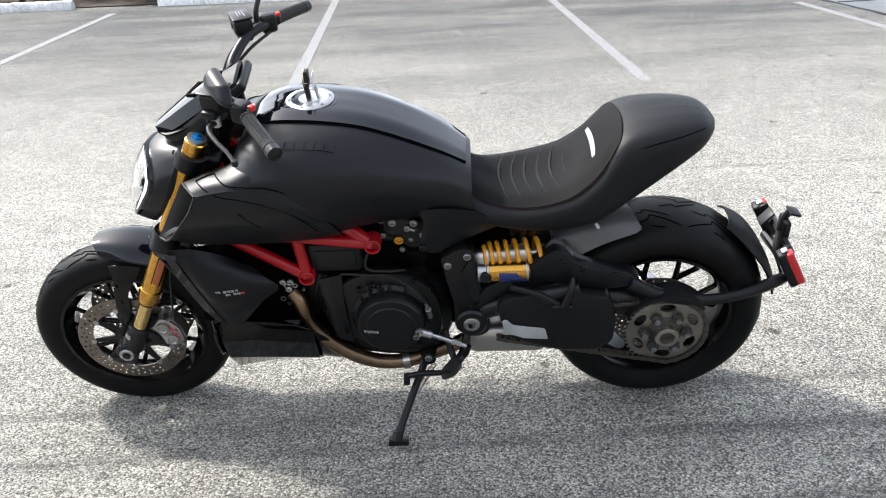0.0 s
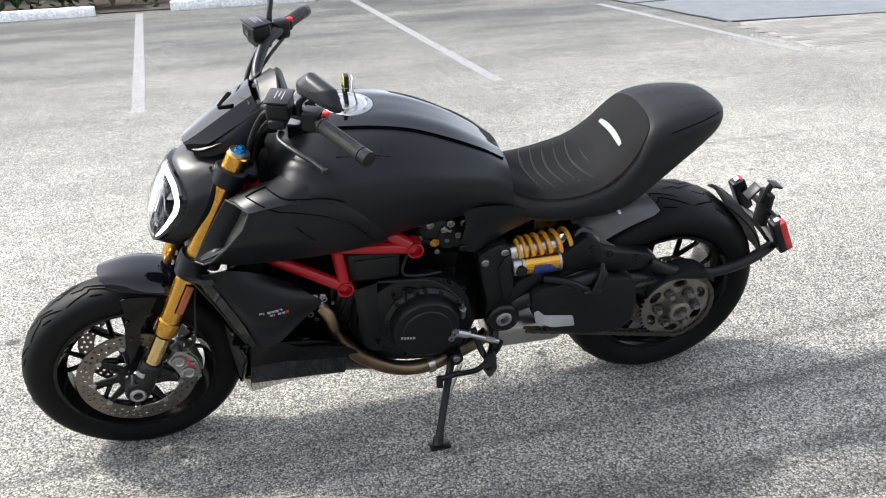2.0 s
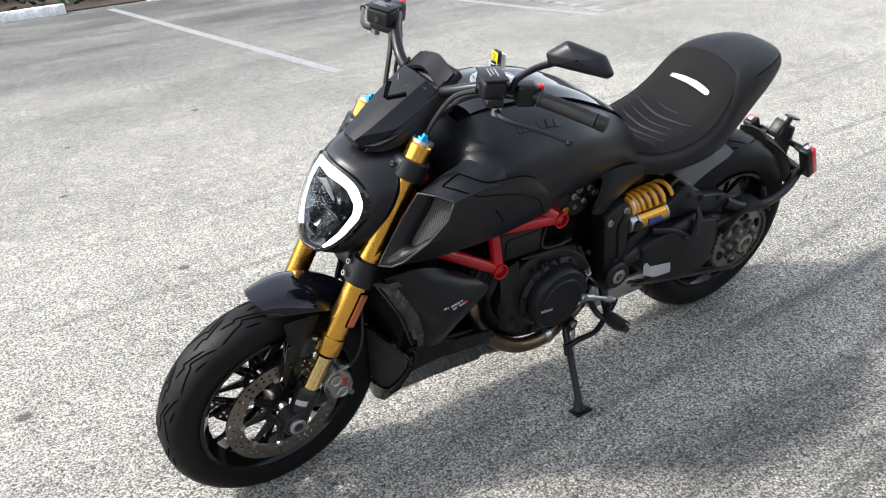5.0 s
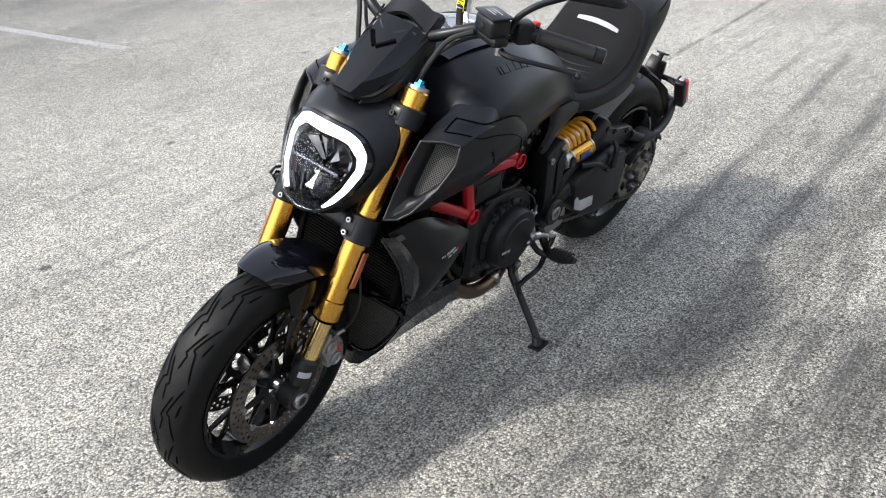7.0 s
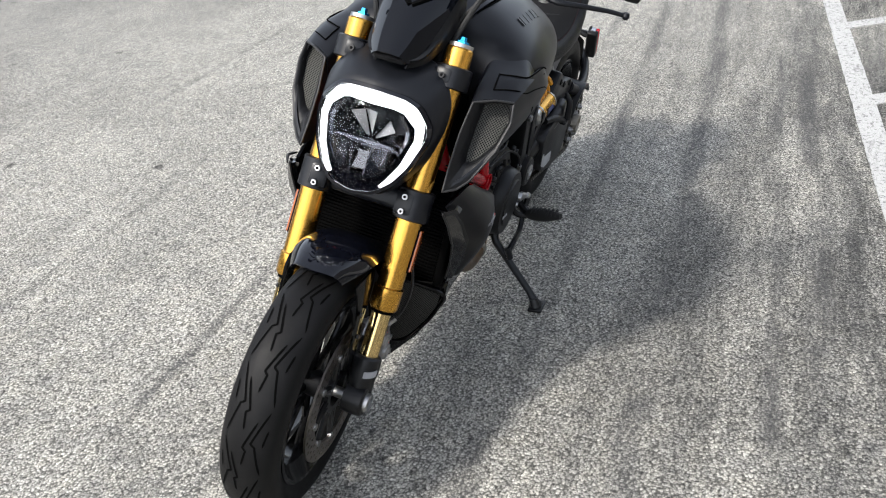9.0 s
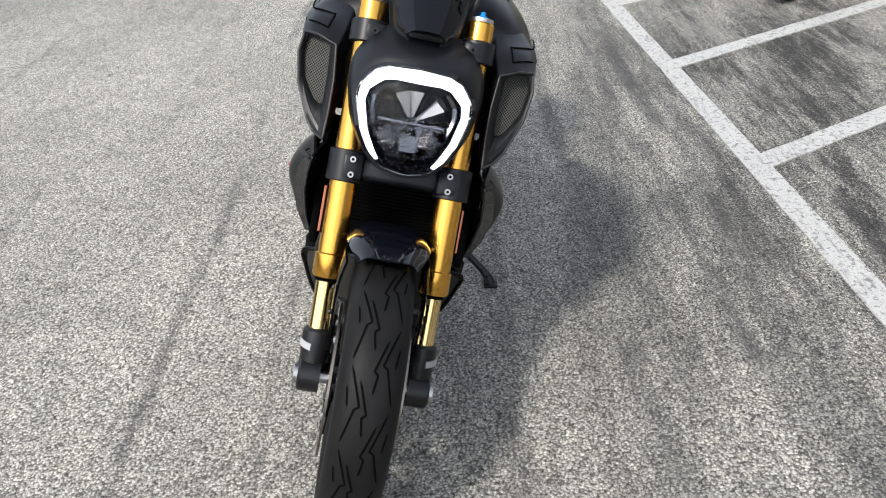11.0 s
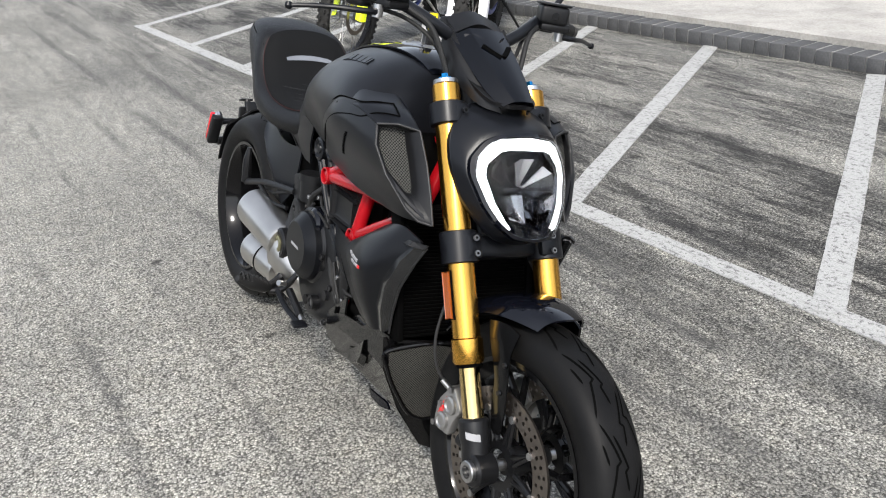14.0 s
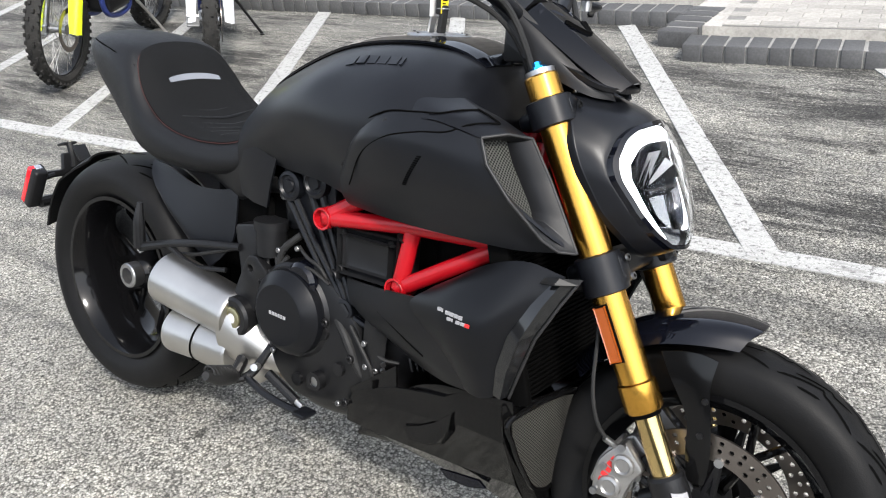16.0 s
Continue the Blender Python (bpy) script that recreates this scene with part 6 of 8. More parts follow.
    part("clutch_casing", join(lathe([(0.10, 0.0), (0.10, 0.120), (0.140, 0.115), (0.150, 0.104), (0.150, 0.0)], 44, "y", cc, closed=False), plate(rounded([(0.965, 0.40), (0.93, 0.49), (0.86, 0.545), (0.76, 0.550), (0.68, 0.525), (0.63, 0.45), (0.622, 0.34), (0.65, 0.275), (0.73, 0.262), (0.86, 0.290), (0.94, 0.345)], 0.05, 5), 0.09, 0.136, bevel=0.014), tube([(0.66, 0.105, 0.28), (0.72, 0.108, 0.262), (0.82, 0.108, 0.275)], 0.028, 12)), CASTING, eng, "black engine side casing")
    cover = part("clutch_cover", lathe([(0.150, 0.0), (0.150, 0.100), (0.158, 0.100), (0.182, 0.094), (0.186, 0.090), (0.187, 0.070), (0.191, 0.067), (0.191, 0.0)], 56, "y", cc, closed=False), PLASTIC, eng, "round black clutch cover with plain name bars")
    for i in range(5):
        part("name_bar", box((0.806 + 0.0085 * i, 0.1900, 0.376 + 0.0012 * i), (0.812 + 0.0085 * i, 0.1922, 0.3845 + 0.0012 * i), 0.0004, 1), NAMEMARK, cover)
    for k in range(10):
        a = radians(k * 36 + 8)
        bolt_head((cc[0] + 0.109 * math.cos(a), 0.145, cc[2] + 0.109 * math.sin(a)), 0.006, 0.006, 1, CASTING, eng, "casing_screw")
    for x, z in [(0.815, 0.515), (0.70, 0.528), (0.855, 0.50), (0.66, 0.50), (0.905, 0.345), (0.645, 0.30)]:
        bolt_head((x, 0.143, z), 0.008, 0.010, 1, CASTING, eng, "casing_screw")
    for i in range(3):
        part("casing_rib", tube([(0.83 - i * 0.03, 0.146, 0.52), (0.82 - i * 0.03, 0.152, 0.46), (0.81 - i * 0.028, 0.148, 0.44)], 0.005, 8, 8), CASTING, eng)
    part("sensor", join(rod((0.660, 0.15, 0.40), (0.663, 0.165, 0.440), 0.010, 12), rod((0.663, 0.165, 0.440), (0.668, 0.168, 0.465), 0.006, 10)), ALLOY, eng, "bare alloy sensor")
    part("wire", tube([(0.668, 0.168, 0.465), (0.70, 0.165, 0.51), (0.76, 0.150, 0.545), (0.84, 0.145, 0.553), (0.90, 0.14, 0.555)], 0.0035, 8, 30), GRIPRUB, eng)
    part("wire", tube([(0.72, 0.13, 0.555), (0.78, 0.14, 0.560), (0.83, 0.135, 0.575), (0.80, 0.12, 0.66)], 0.004, 8, 24), GRIPRUB, eng)
    # right casing and round cover
    rc = (0.700, 0, 0.438)
    side = rounded([(0.600, 0.40), (0.640, 0.52), (0.760, 0.555), (0.830, 0.500), (0.885, 0.440), (0.905, 0.360), (0.885, 0.285), (0.800, 0.250), (0.700, 0.240), (0.635, 0.285)], 0.03, 4)
    part("alternator_casing", join(lathe([(-0.10, 0.0), (-0.10, 0.106), (-0.140, 0.104), (-0.147, 0.097), (-0.147, 0.0)], 44, "y", rc, closed=False), plate(side, -0.095, -0.140, bevel=0.012)), CASTING, eng, "black engine side casing")
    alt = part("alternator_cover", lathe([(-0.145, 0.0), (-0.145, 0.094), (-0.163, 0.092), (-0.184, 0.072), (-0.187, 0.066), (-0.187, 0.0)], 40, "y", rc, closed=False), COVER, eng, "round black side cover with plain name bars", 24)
    for i in range(6):
        part("name_bar", box((0.674 + 0.0085 * i, -0.1885, 0.436 - 0.0004 * i), (0.680 + 0.0085 * i, -0.1865, 0.4435 - 0.0004 * i), 0.0004, 1), NAMEMARK, alt)
    part("water_pump", lathe([(-0.09, 0.0), (-0.09, 0.045), (-0.15, 0.042), (-0.158, 0.034), (-0.158, 0.0)], 28, "y", (0.728, 0, 0.510), closed=False), GLOSS, eng, "gloss black round cover")
    for x, z in [(0.80, 0.44), (0.87, 0.38), (0.86, 0.28), (0.745, 0.50), (0.61, 0.48), (0.76, 0.29)]:
        bolt_head((x, -0.147, z), 0.009, 0.008, -1, CASTING, eng, "casing_screw")
    part("filler_plug", lathe([(-0.14, 0.0), (-0.14, 0.020), (-0.160, 0.020), (-0.160, 0.012), (-0.152, 0.010), (-0.152, 0.0)], 24, "y", (0.778, 0, 0.303), closed=False), CASTING, eng)
    part("plug_face", rod((0.778, -0.150, 0.303), (0.778, -0.156, 0.303), 0.012, 18), ALLOY, eng, "bare plug face")
    part("oil_cap", lathe([(-0.14, 0.0), (-0.14, 0.018), (-0.155, 0.018), (-0.155, 0.010), (-0.15, 0.0)], 18, "y", (0.762, 0, 0.462), closed=False), CASTING, eng)
    for dz in (0.0, 0.014, 0.028):
        part("connector", rod((0.925, -0.120, 0.395 - dz), (0.950, -0.140, 0.388 - dz), 0.0055, 10), ALLOY if dz < 0.02 else REDANOD, eng, "small bright connector")
    for x, z in ((0.789, 0.412), (0.835, 0.345), (0.715, 0.285)):
        part("casing_lug", tube([(x, -0.10, z), (x, -0.148, z)], [0.018, 0.014], 14), CASTING, eng)
    part("hose", tube([(0.70, -0.12, 0.60), (0.66, -0.135, 0.56), (0.64, -0.13, 0.50), (0.60, -0.12, 0.46)], 0.008, 10, 20), GRIPRUB, eng, "black rubber hose")
    part("hose", tube([(0.80, -0.125, 0.46), (0.85, -0.14, 0.42), (0.88, -0.135, 0.36), (0.90, -0.12, 0.32)], 0.010, 10, 20), GRIPRUB, eng, "black rubber hose")
    # small lines, clips and screws of the right side
    for pts, r in (([(0.600, -0.118, 0.538), (0.612, -0.134, 0.508), (0.640, -0.140, 0.512), (0.672, -0.132, 0.548)], 0.0050), ([(0.530, -0.124, 0.535), (0.450, -0.138, 0.512), (0.370, -0.136, 0.486), (0.300, -0.126, 0.470)], 0.0045),
                   ([(0.862, -0.142, 0.448), (0.900, -0.150, 0.412), (0.926, -0.148, 0.372), (0.918, -0.136, 0.334)], 0.0040), ([(0.700, -0.126, 0.575), (0.735, -0.136, 0.560), (0.772, -0.136, 0.545), (0.800, -0.130, 0.500)], 0.0040),
                   ([(0.905, -0.128, 0.452), (0.918, -0.142, 0.420), (0.950, -0.142, 0.402), (0.980, -0.128, 0.398)], 0.0035)):
        part("cable", tube(pts, r, 8, 22), GRIPRUB, eng)
    for x, y, z in ((0.652, -0.138, 0.560), (0.700, -0.130, 0.572), (0.905, -0.146, 0.424), (0.932, -0.140, 0.372), (0.884, -0.140, 0.318), (0.640, -0.142, 0.330), (0.835, -0.142, 0.268), (0.905, -0.140, 0.372)):
        bolt_head((x, y, z), 0.0062, 0.006, -1, BOLT, eng, "clip_screw")
    part("cable", tube([(0.62, -0.12, 0.55), (0.66, -0.14, 0.50), (0.74, -0.150, 0.545), (0.80, -0.14, 0.52)], 0.0035, 8, 24), GRIPRUB, eng)
    return eng


engine()


# -- cast frame plates, pivot, side covers --
def frame_plates():
    for sgn in (1, -1):
        pl = [(0.622, 0.604), (0.600, 0.618), (0.572, 0.636), (0.540, 0.634), (0.526, 0.610), (0.516, 0.525), (0.500, 0.442), (0.486, 0.380), (0.490, 0.335), (0.515, 0.318), (0.560, 0.320), (0.588, 0.352), (0.590, 0.444), (0.612, 0.546)]
        if sgn > 0:
            p = part("pivot_plate", plate(rounded(pl, 0.014, 3), 0.085, 0.152, bevel=0.006), CASTING, BIKE, "black cast swingarm pivot plate")
            bolt_head((0.548, 0.152, 0.612), 0.011, 0.008, 1, BOLT, p)
            bolt_head((0.602, 0.152, 0.584), 0.011, 0.008, 1, BOLT, p)
            part("plate_rib", plate(rounded([(0.566, 0.560), (0.542, 0.600), (0.530, 0.596), (0.512, 0.45), (0.540, 0.43)], 0.012, 3), 0.150, 0.158, bevel=0.003), CASTING, p)
        else:
            p = part("pivot_plate", join(plate(rounded([(0.60, 0.50), (0.57, 0.60), (0.50, 0.585), (0.52, 0.47), (0.50, 0.42), (0.50, 0.34), (0.56, 0.32), (0.60, 0.36), (0.60, 0.42)], 0.014, 3), -0.085, -0.130, bevel=0.006),
                                         plate(rounded([(0.502, 0.399), (0.540, 0.479), (0.564, 0.530), (0.590, 0.537), (0.628, 0.502), (0.602, 0.457), (0.586, 0.400), (0.536, 0.372)], 0.010, 3), -0.126, -0.150, [ring(0.573, 0.503, 0.008, 10)], bevel=0.003)), CASTING, BIKE, "black cast swingarm pivot plate")
        part("pivot_boss", lathe([(sgn * 0.10, 0.0), (sgn * 0.10, 0.048), (sgn * 0.168, 0.046), (sgn * 0.174, 0.040), (sgn * 0.174, 0.027), (sgn * 0.158, 0.022), (sgn * 0.158, 0.0)], 32, "y", (0.541, 0, 0.386), closed=False), CASTING, p)
        part("pivot_nut", lathe([(sgn * 0.155, 0.0), (sgn * 0.155, 0.024), (sgn * 0.176, 0.024), (sgn * 0.178, 0.021), (sgn * 0.178, 0.012), (sgn * 0.160, 0.010), (sgn * 0.160, 0.0)], 24, "y", (0.541, 0, 0.386), closed=False), ALLOY if sgn > 0 else BRASSNUT, p, "bare metal pivot nut")
        # frame cover under the tank and seat
        q = lambda x, y, z: (x, sgn * y, z)
        if sgn > 0:
            rows = [[q(0.672, 0.150, 0.760), q(0.655, 0.160, 0.772), q(0.625, 0.163, 0.776), q(0.560, 0.156, 0.766), q(0.500, 0.146, 0.742), q(0.430, 0.136, 0.716)],
                    [q(0.662, 0.153, 0.728), q(0.652, 0.161, 0.726), q(0.630, 0.162, 0.722), q(0.572, 0.156, 0.722), q(0.512, 0.147, 0.718), q(0.436, 0.136, 0.708)],
                    [q(0.668, 0.150, 0.684), q(0.656, 0.155, 0.674), q(0.632, 0.154, 0.666), q(0.586, 0.148, 0.676), q(0.528, 0.139, 0.690), q(0.442, 0.130, 0.702)],
                    [q(0.674, 0.142, 0.636), q(0.658, 0.144, 0.625), q(0.626, 0.142, 0.620), q(0.590, 0.136, 0.636), q(0.537, 0.128, 0.660), q(0.446, 0.122, 0.695)]]
            screw = q(0.668, 0.148, 0.642)
        else:
            rows = [[q(0.635, 0.126, 0.712), q(0.570, 0.134, 0.735), q(0.505, 0.128, 0.748), q(0.453, 0.116, 0.742), q(0.388, 0.106, 0.705), q(0.330, 0.096, 0.700)],
                    [q(0.628, 0.116, 0.690), q(0.564, 0.128, 0.700), q(0.505, 0.124, 0.705), q(0.447, 0.112, 0.694), q(0.388, 0.101, 0.682), q(0.330, 0.091, 0.690)],
                    [q(0.622, 0.096, 0.676), q(0.544, 0.108, 0.668), q(0.492, 0.106, 0.650), q(0.447, 0.096, 0.652), q(0.395, 0.086, 0.668), q(0.336, 0.076, 0.682)],
                    [q(0.596, 0.071, 0.680), q(0.525, 0.081, 0.650), q(0.489, 0.084, 0.628), q(0.453, 0.076, 0.640), q(0.401, 0.066, 0.662), q(0.343, 0.056, 0.675)]]
            screw = q(0.539, 0.108, 0.662)
        cov = part("frame_cover", sheet(rows, 14, 30, 0.006), MATTE if sgn > 0 else PLASTIC, BIKE, "black frame cover below the tank", 50)
        bolt_head(screw, 0.009, 0.006, sgn, CASTING, cov, "cover_screw")
    part("seat_strut", facets([[(0.560, -0.148, 0.778), (0.605, -0.153, 0.772), (0.655, -0.150, 0.756)], [(0.530, -0.142, 0.708), (0.578, -0.148, 0.702), (0.632, -0.145, 0.702)], [(0.520, -0.124, 0.656), (0.562, -0.128, 0.645), (0.600, -0.126, 0.640)]], 0.006), MATTE, BIKE, "matt black strut cover between seat and tank", 20)
    # the right casting: ribbed struts from two round bolts under the tank down to one joint, and arms on from there
    pl = [(0.640, 0.690), (0.648, 0.738), (0.690, 0.752), (0.752, 0.766), (0.790, 0.745), (0.795, 0.700), (0.800, 0.640), (0.850, 0.525), (0.880, 0.480), (0.850, 0.448), (0.812, 0.462), (0.775, 0.530), (0.722, 0.620), (0.660, 0.662)]
    cast = part("frame_casting", plate(rounded(pl, 0.014, 3), -0.095, -0.122, bevel=0.006), MATTE, BIKE, "matt black ribbed frame casting")
    for x, z in [(0.679, 0.703), (0.752, 0.721)]:
        part("round_bolt", lathe([(-0.118, 0.0), (-0.118, 0.032), (-0.138, 0.031), (-0.141, 0.024), (-0.136, 0.020), (-0.136, 0.014), (-0.140, 0.012), (-0.140, 0.0)], 28, "y", (x, 0, z), closed=False), MATTE, cast)
    for pts in ([(0.668, 0.676), (0.728, 0.592), (0.815, 0.472)], [(0.692, 0.676), (0.760, 0.578), (0.838, 0.478)], [(0.735, 0.696), (0.782, 0.590), (0.836, 0.492)], [(0.766, 0.696), (0.806, 0.594), (0.852, 0.492)],
                [(0.852, 0.488), (0.905, 0.518), (0.953, 0.540)], [(0.852, 0.462), (0.900, 0.452), (0.950, 0.458)]):
        part("rib", tube([(x, -0.128, z) for x, z in pts], [0.0075, 0.0065, 0.0075], 8, 10), MATTE, cast)
    part("joint_boss", lathe([(-0.115, 0.0), (-0.115, 0.026), (-0.138, 0.023), (-0.140, 0.016), (-0.134, 0.012), (-0.134, 0.0)], 22, "y", (0.838, 0, 0.474), closed=False), MATTE, cast)
    part("brake_reservoir", join(rod((0.600, -0.110, 0.535), (0.600, -0.112, 0.592), 0.034, 28), rod((0.600, -0.112, 0.592), (0.600, -0.112, 0.612), 0.038, 28)), PLASTIC, BIKE, "black rear brake fluid pot")
    part("rear_box", box((0.44, -0.10, 0.545), (0.58, -0.03, 0.66), 0.02, 3), DARKVOID, BIKE, "black box beneath the seat")
    # filler boxes, added so the gaps round the engine stay dark
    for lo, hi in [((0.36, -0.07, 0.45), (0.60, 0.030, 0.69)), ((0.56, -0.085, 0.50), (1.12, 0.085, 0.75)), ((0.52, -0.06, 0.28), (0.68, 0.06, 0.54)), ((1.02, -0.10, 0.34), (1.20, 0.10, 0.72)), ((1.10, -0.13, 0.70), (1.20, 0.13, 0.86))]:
        part("inner_cover", box(lo, hi, 0.03, 3), DARKVOID, BIKE, "added black box that darkens gaps behind the panels")


BRASSNUT = solid("yellow_zinc_nut", (0.30, 0.28, 0.17), 0.4, metal=0.9, grain=200, wear=0.3, bump=0.1)
frame_plates()


# -- swingarm, chain drive, shock --
def swingarm():
    arm = new("swingarm")
    arm.parent = BIKE
    tagged(arm, "black single-sided cast swingarm")
    part("pivot_tube", rod((0.541, -0.095, 0.386), (0.541, 0.15, 0.386), 0.040, 24), CASTING, arm)
    tower = [(0.338, 0.606), (0.312, 0.630), (0.282, 0.618), (0.252, 0.580), (0.205, 0.562), (0.105, 0.540), (0.070, 0.512), (0.080, 0.492), (0.164, 0.486), (0.270, 0.505), (0.330, 0.520), (0.42, 0.500), (0.50, 0.44), (0.53, 0.40), (0.56, 0.42), (0.50, 0.505), (0.40, 0.555)]
    part("shock_tower", plate(rounded(tower, 0.012, 3), 0.100, 0.158, bevel=0.008), MATTE, arm, "cast upper part with the shock mount")
    bolt_head((0.231, 0.158, 0.562), 0.011, 0.005, 1, CASTING, arm, "arm_screw")
    bolt_head((0.141, 0.158, 0.537), 0.011, 0.005, 1, CASTING, arm, "arm_screw")
    bolt_head((0.288, 0.158, 0.588), 0.010, 0.005, 1, CASTING, arm, "arm_screw")
    low = [(0.470, 0.465), (0.425, 0.487), (0.300, 0.505), (0.222, 0.492), (0.155, 0.478), (0.133, 0.400), (0.137, 0.315), (0.175, 0.284), (0.286, 0.287), (0.400, 0.322), (0.455, 0.380)]
    cov = part("chain_cover", plate(rounded(low, 0.02, 4), 0.110, 0.186, bevel=0.010), PLASTIC, arm, "broad black chain cover with a pale sticker")
    part("sticker", plate(rounded([(0.456, 0.406), (0.444, 0.412), (0.424, 0.390), (0.334, 0.374), (0.324, 0.334), (0.395, 0.340), (0.448, 0.366)], 0.005, 2), 0.1862, 0.1872), STICKER, cov, "pale worn warning sticker", 0)
    part("arm_beam", tube([(0.545, 0.125, 0.39), (0.43, 0.150, 0.445), (0.32, 0.165, 0.482), (0.24, 0.165, 0.500)], [0.034, 0.028, 0.026, 0.022], 14, 16), CASTING, arm)
    # hub end round the axle and the guard above the sprocket
    part("hub_carrier", lathe([(0.070, 0.0), (0.070, 0.085), (0.135, 0.080), (0.142, 0.070), (0.142, 0.0)], 44, "y", RA, closed=False), CASTING, arm)
    part("hub_beam", tube([(0.19, 0.120, 0.43), (0.10, 0.118, 0.42), (0.03, 0.112, 0.375)], [0.045, 0.048, 0.052], 16, 12), CASTING, arm)
    rows = []
    for i in range(20):
        a = radians(150 - 105 * i / 19)
        r = 0.134
        rows.append([(RA[0] - 0.012 - r * math.cos(a), y, RA[2] + 0.004 + (r + dz) * math.sin(a)) for y, dz in ((0.125, 0.004), (0.19, 0.0), (0.19, 0.014), (0.125, 0.016))])
    part("sprocket_guard", tidy(grid(rows, wrap=True, caps=True)), PLASTIC, arm)
    return arm


STICKER = solid("pale_sticker", (0.34, 0.35, 0.36), 0.5, grain=80, wear=0.4, bump=0.0)
swingarm()


def sprocket():
    c = (RA[0] - 0.012, 0, RA[2] + 0.004)
    teeth = []
    n = 43
    for k in range(n):
        for f, r in ((0.0, 0.1105), (0.28, 0.112), (0.42, 0.1195), (0.58, 0.1195), (0.72, 0.112)):
            a = 2 * math.pi * (k + f) / n
            teeth.append((c[0] + r * math.cos(a), c[2] + r * math.sin(a)))
    holes = []
    for k in range(6):
        a = radians(k * 60 + 30)
        holes.append([(c[0] + (0.086 + 0.014 * math.cos(t)) * math.cos(a + 0.27 * math.sin(t)), c[2] + (0.086 + 0.014 * math.cos(t)) * math.sin(a + 0.27 * math.sin(t))) for t in np.linspace(0, 2 * math.pi, 16, endpoint=False)])
    spr = part("sprocket", plate(teeth, 0.158, 0.166, holes), SPROCKET, BIKE, "oily steel rear sprocket", 0)
    part("sprocket_carrier", lathe([(0.140, 0.0), (0.140, 0.066), (0.160, 0.064), (0.170, 0.046), (0.176, 0.034), (0.180, 0.0)], 40, "y", c, closed=False), CARRIER, spr)
    for k in range(6):
        a = radians(k * 60)
        p = (c[0] + 0.060 * math.cos(a), 0.168, c[2] + 0.060 * math.sin(a))
        part("sprocket_lug", lathe([(0, 0.0), (0, 0.017), (0.010, 0.016), (0.010, 0.0)], 18, "y", p, closed=False), CARRIER, spr)
        part("sprocket_nut", lathe([(0.010, 0.0), (0.010, 0.0095), (0.020, 0.0095), (0.020, 0.005), (0.024, 0.005), (0.024, 0.0)], 6, "y", p, closed=False), BOLT, spr)
    part("axle_nut", lathe([(0.170, 0.034), (0.196, 0.034), (0.198, 0.030), (0.198, 0.022), (0.175, 0.020), (0.175, 0.0)], 12, "y", c, closed=False), SPROCKET, spr)
    # chain: links round the sprocket and along both runs to the engine
    r, small, fx, fz = 0.1165, 0.038, 0.575, 0.385
    path = []
    for a in np.linspace(math.pi / 2 + 0.12, 3 * math.pi / 2 - 0.12, 60):
        path.append((c[0] + r * math.cos(a), c[2] + r * math.sin(a)))
    for a in np.linspace(-math.pi / 2 + 0.0, math.pi / 2, 24):
        path.append((fx + small * math.cos(a), fz + small * math.sin(a)))
    path.append(path[0])
    p = np.array(path)
    seg = np.linalg.norm(np.diff(p, axis=0), axis=1)
    cum = np.concatenate([[0], np.cumsum(seg)])
    pitch = 0.0159
    m = int(cum[-1] / pitch)
    chain = new("chain")
    chain.parent = BIKE
    tagged(chain, "dusty dark drive chain")
    outer = link_mesh("link", join(*[plate(rounded([(-0.012, -0.0065), (0.012, -0.0065), (0.012, 0.0065), (-0.012, 0.0065)], 0.006, 2), y, y + 0.0022) for y in (-0.0095, 0.0073)], rod((-0.008, -0.010, 0), (-0.008, 0.010, 0), 0.0045, 8)), CHAIN, 30)
    for k in range(m):
        s = (k + 0.5) * pitch
        x, z = np.interp(s, cum, p[:, 0]), np.interp(s, cum, p[:, 1])
        x2, z2 = np.interp(min(s + 0.004, cum[-1]), cum, p[:, 0]), np.interp(min(s + 0.004, cum[-1]), cum, p[:, 1])
        if x > 0.475:
            continue
        ob = new("link", outer)
        ob.parent = chain
        ob.matrix_basis = Matrix.Translation((x, 0.162 + (0.0018 if k % 2 else 0), z)) @ Matrix.Rotation(-math.atan2(z2 - z, x2 - x), 4, "Y")
    return spr


sprocket()


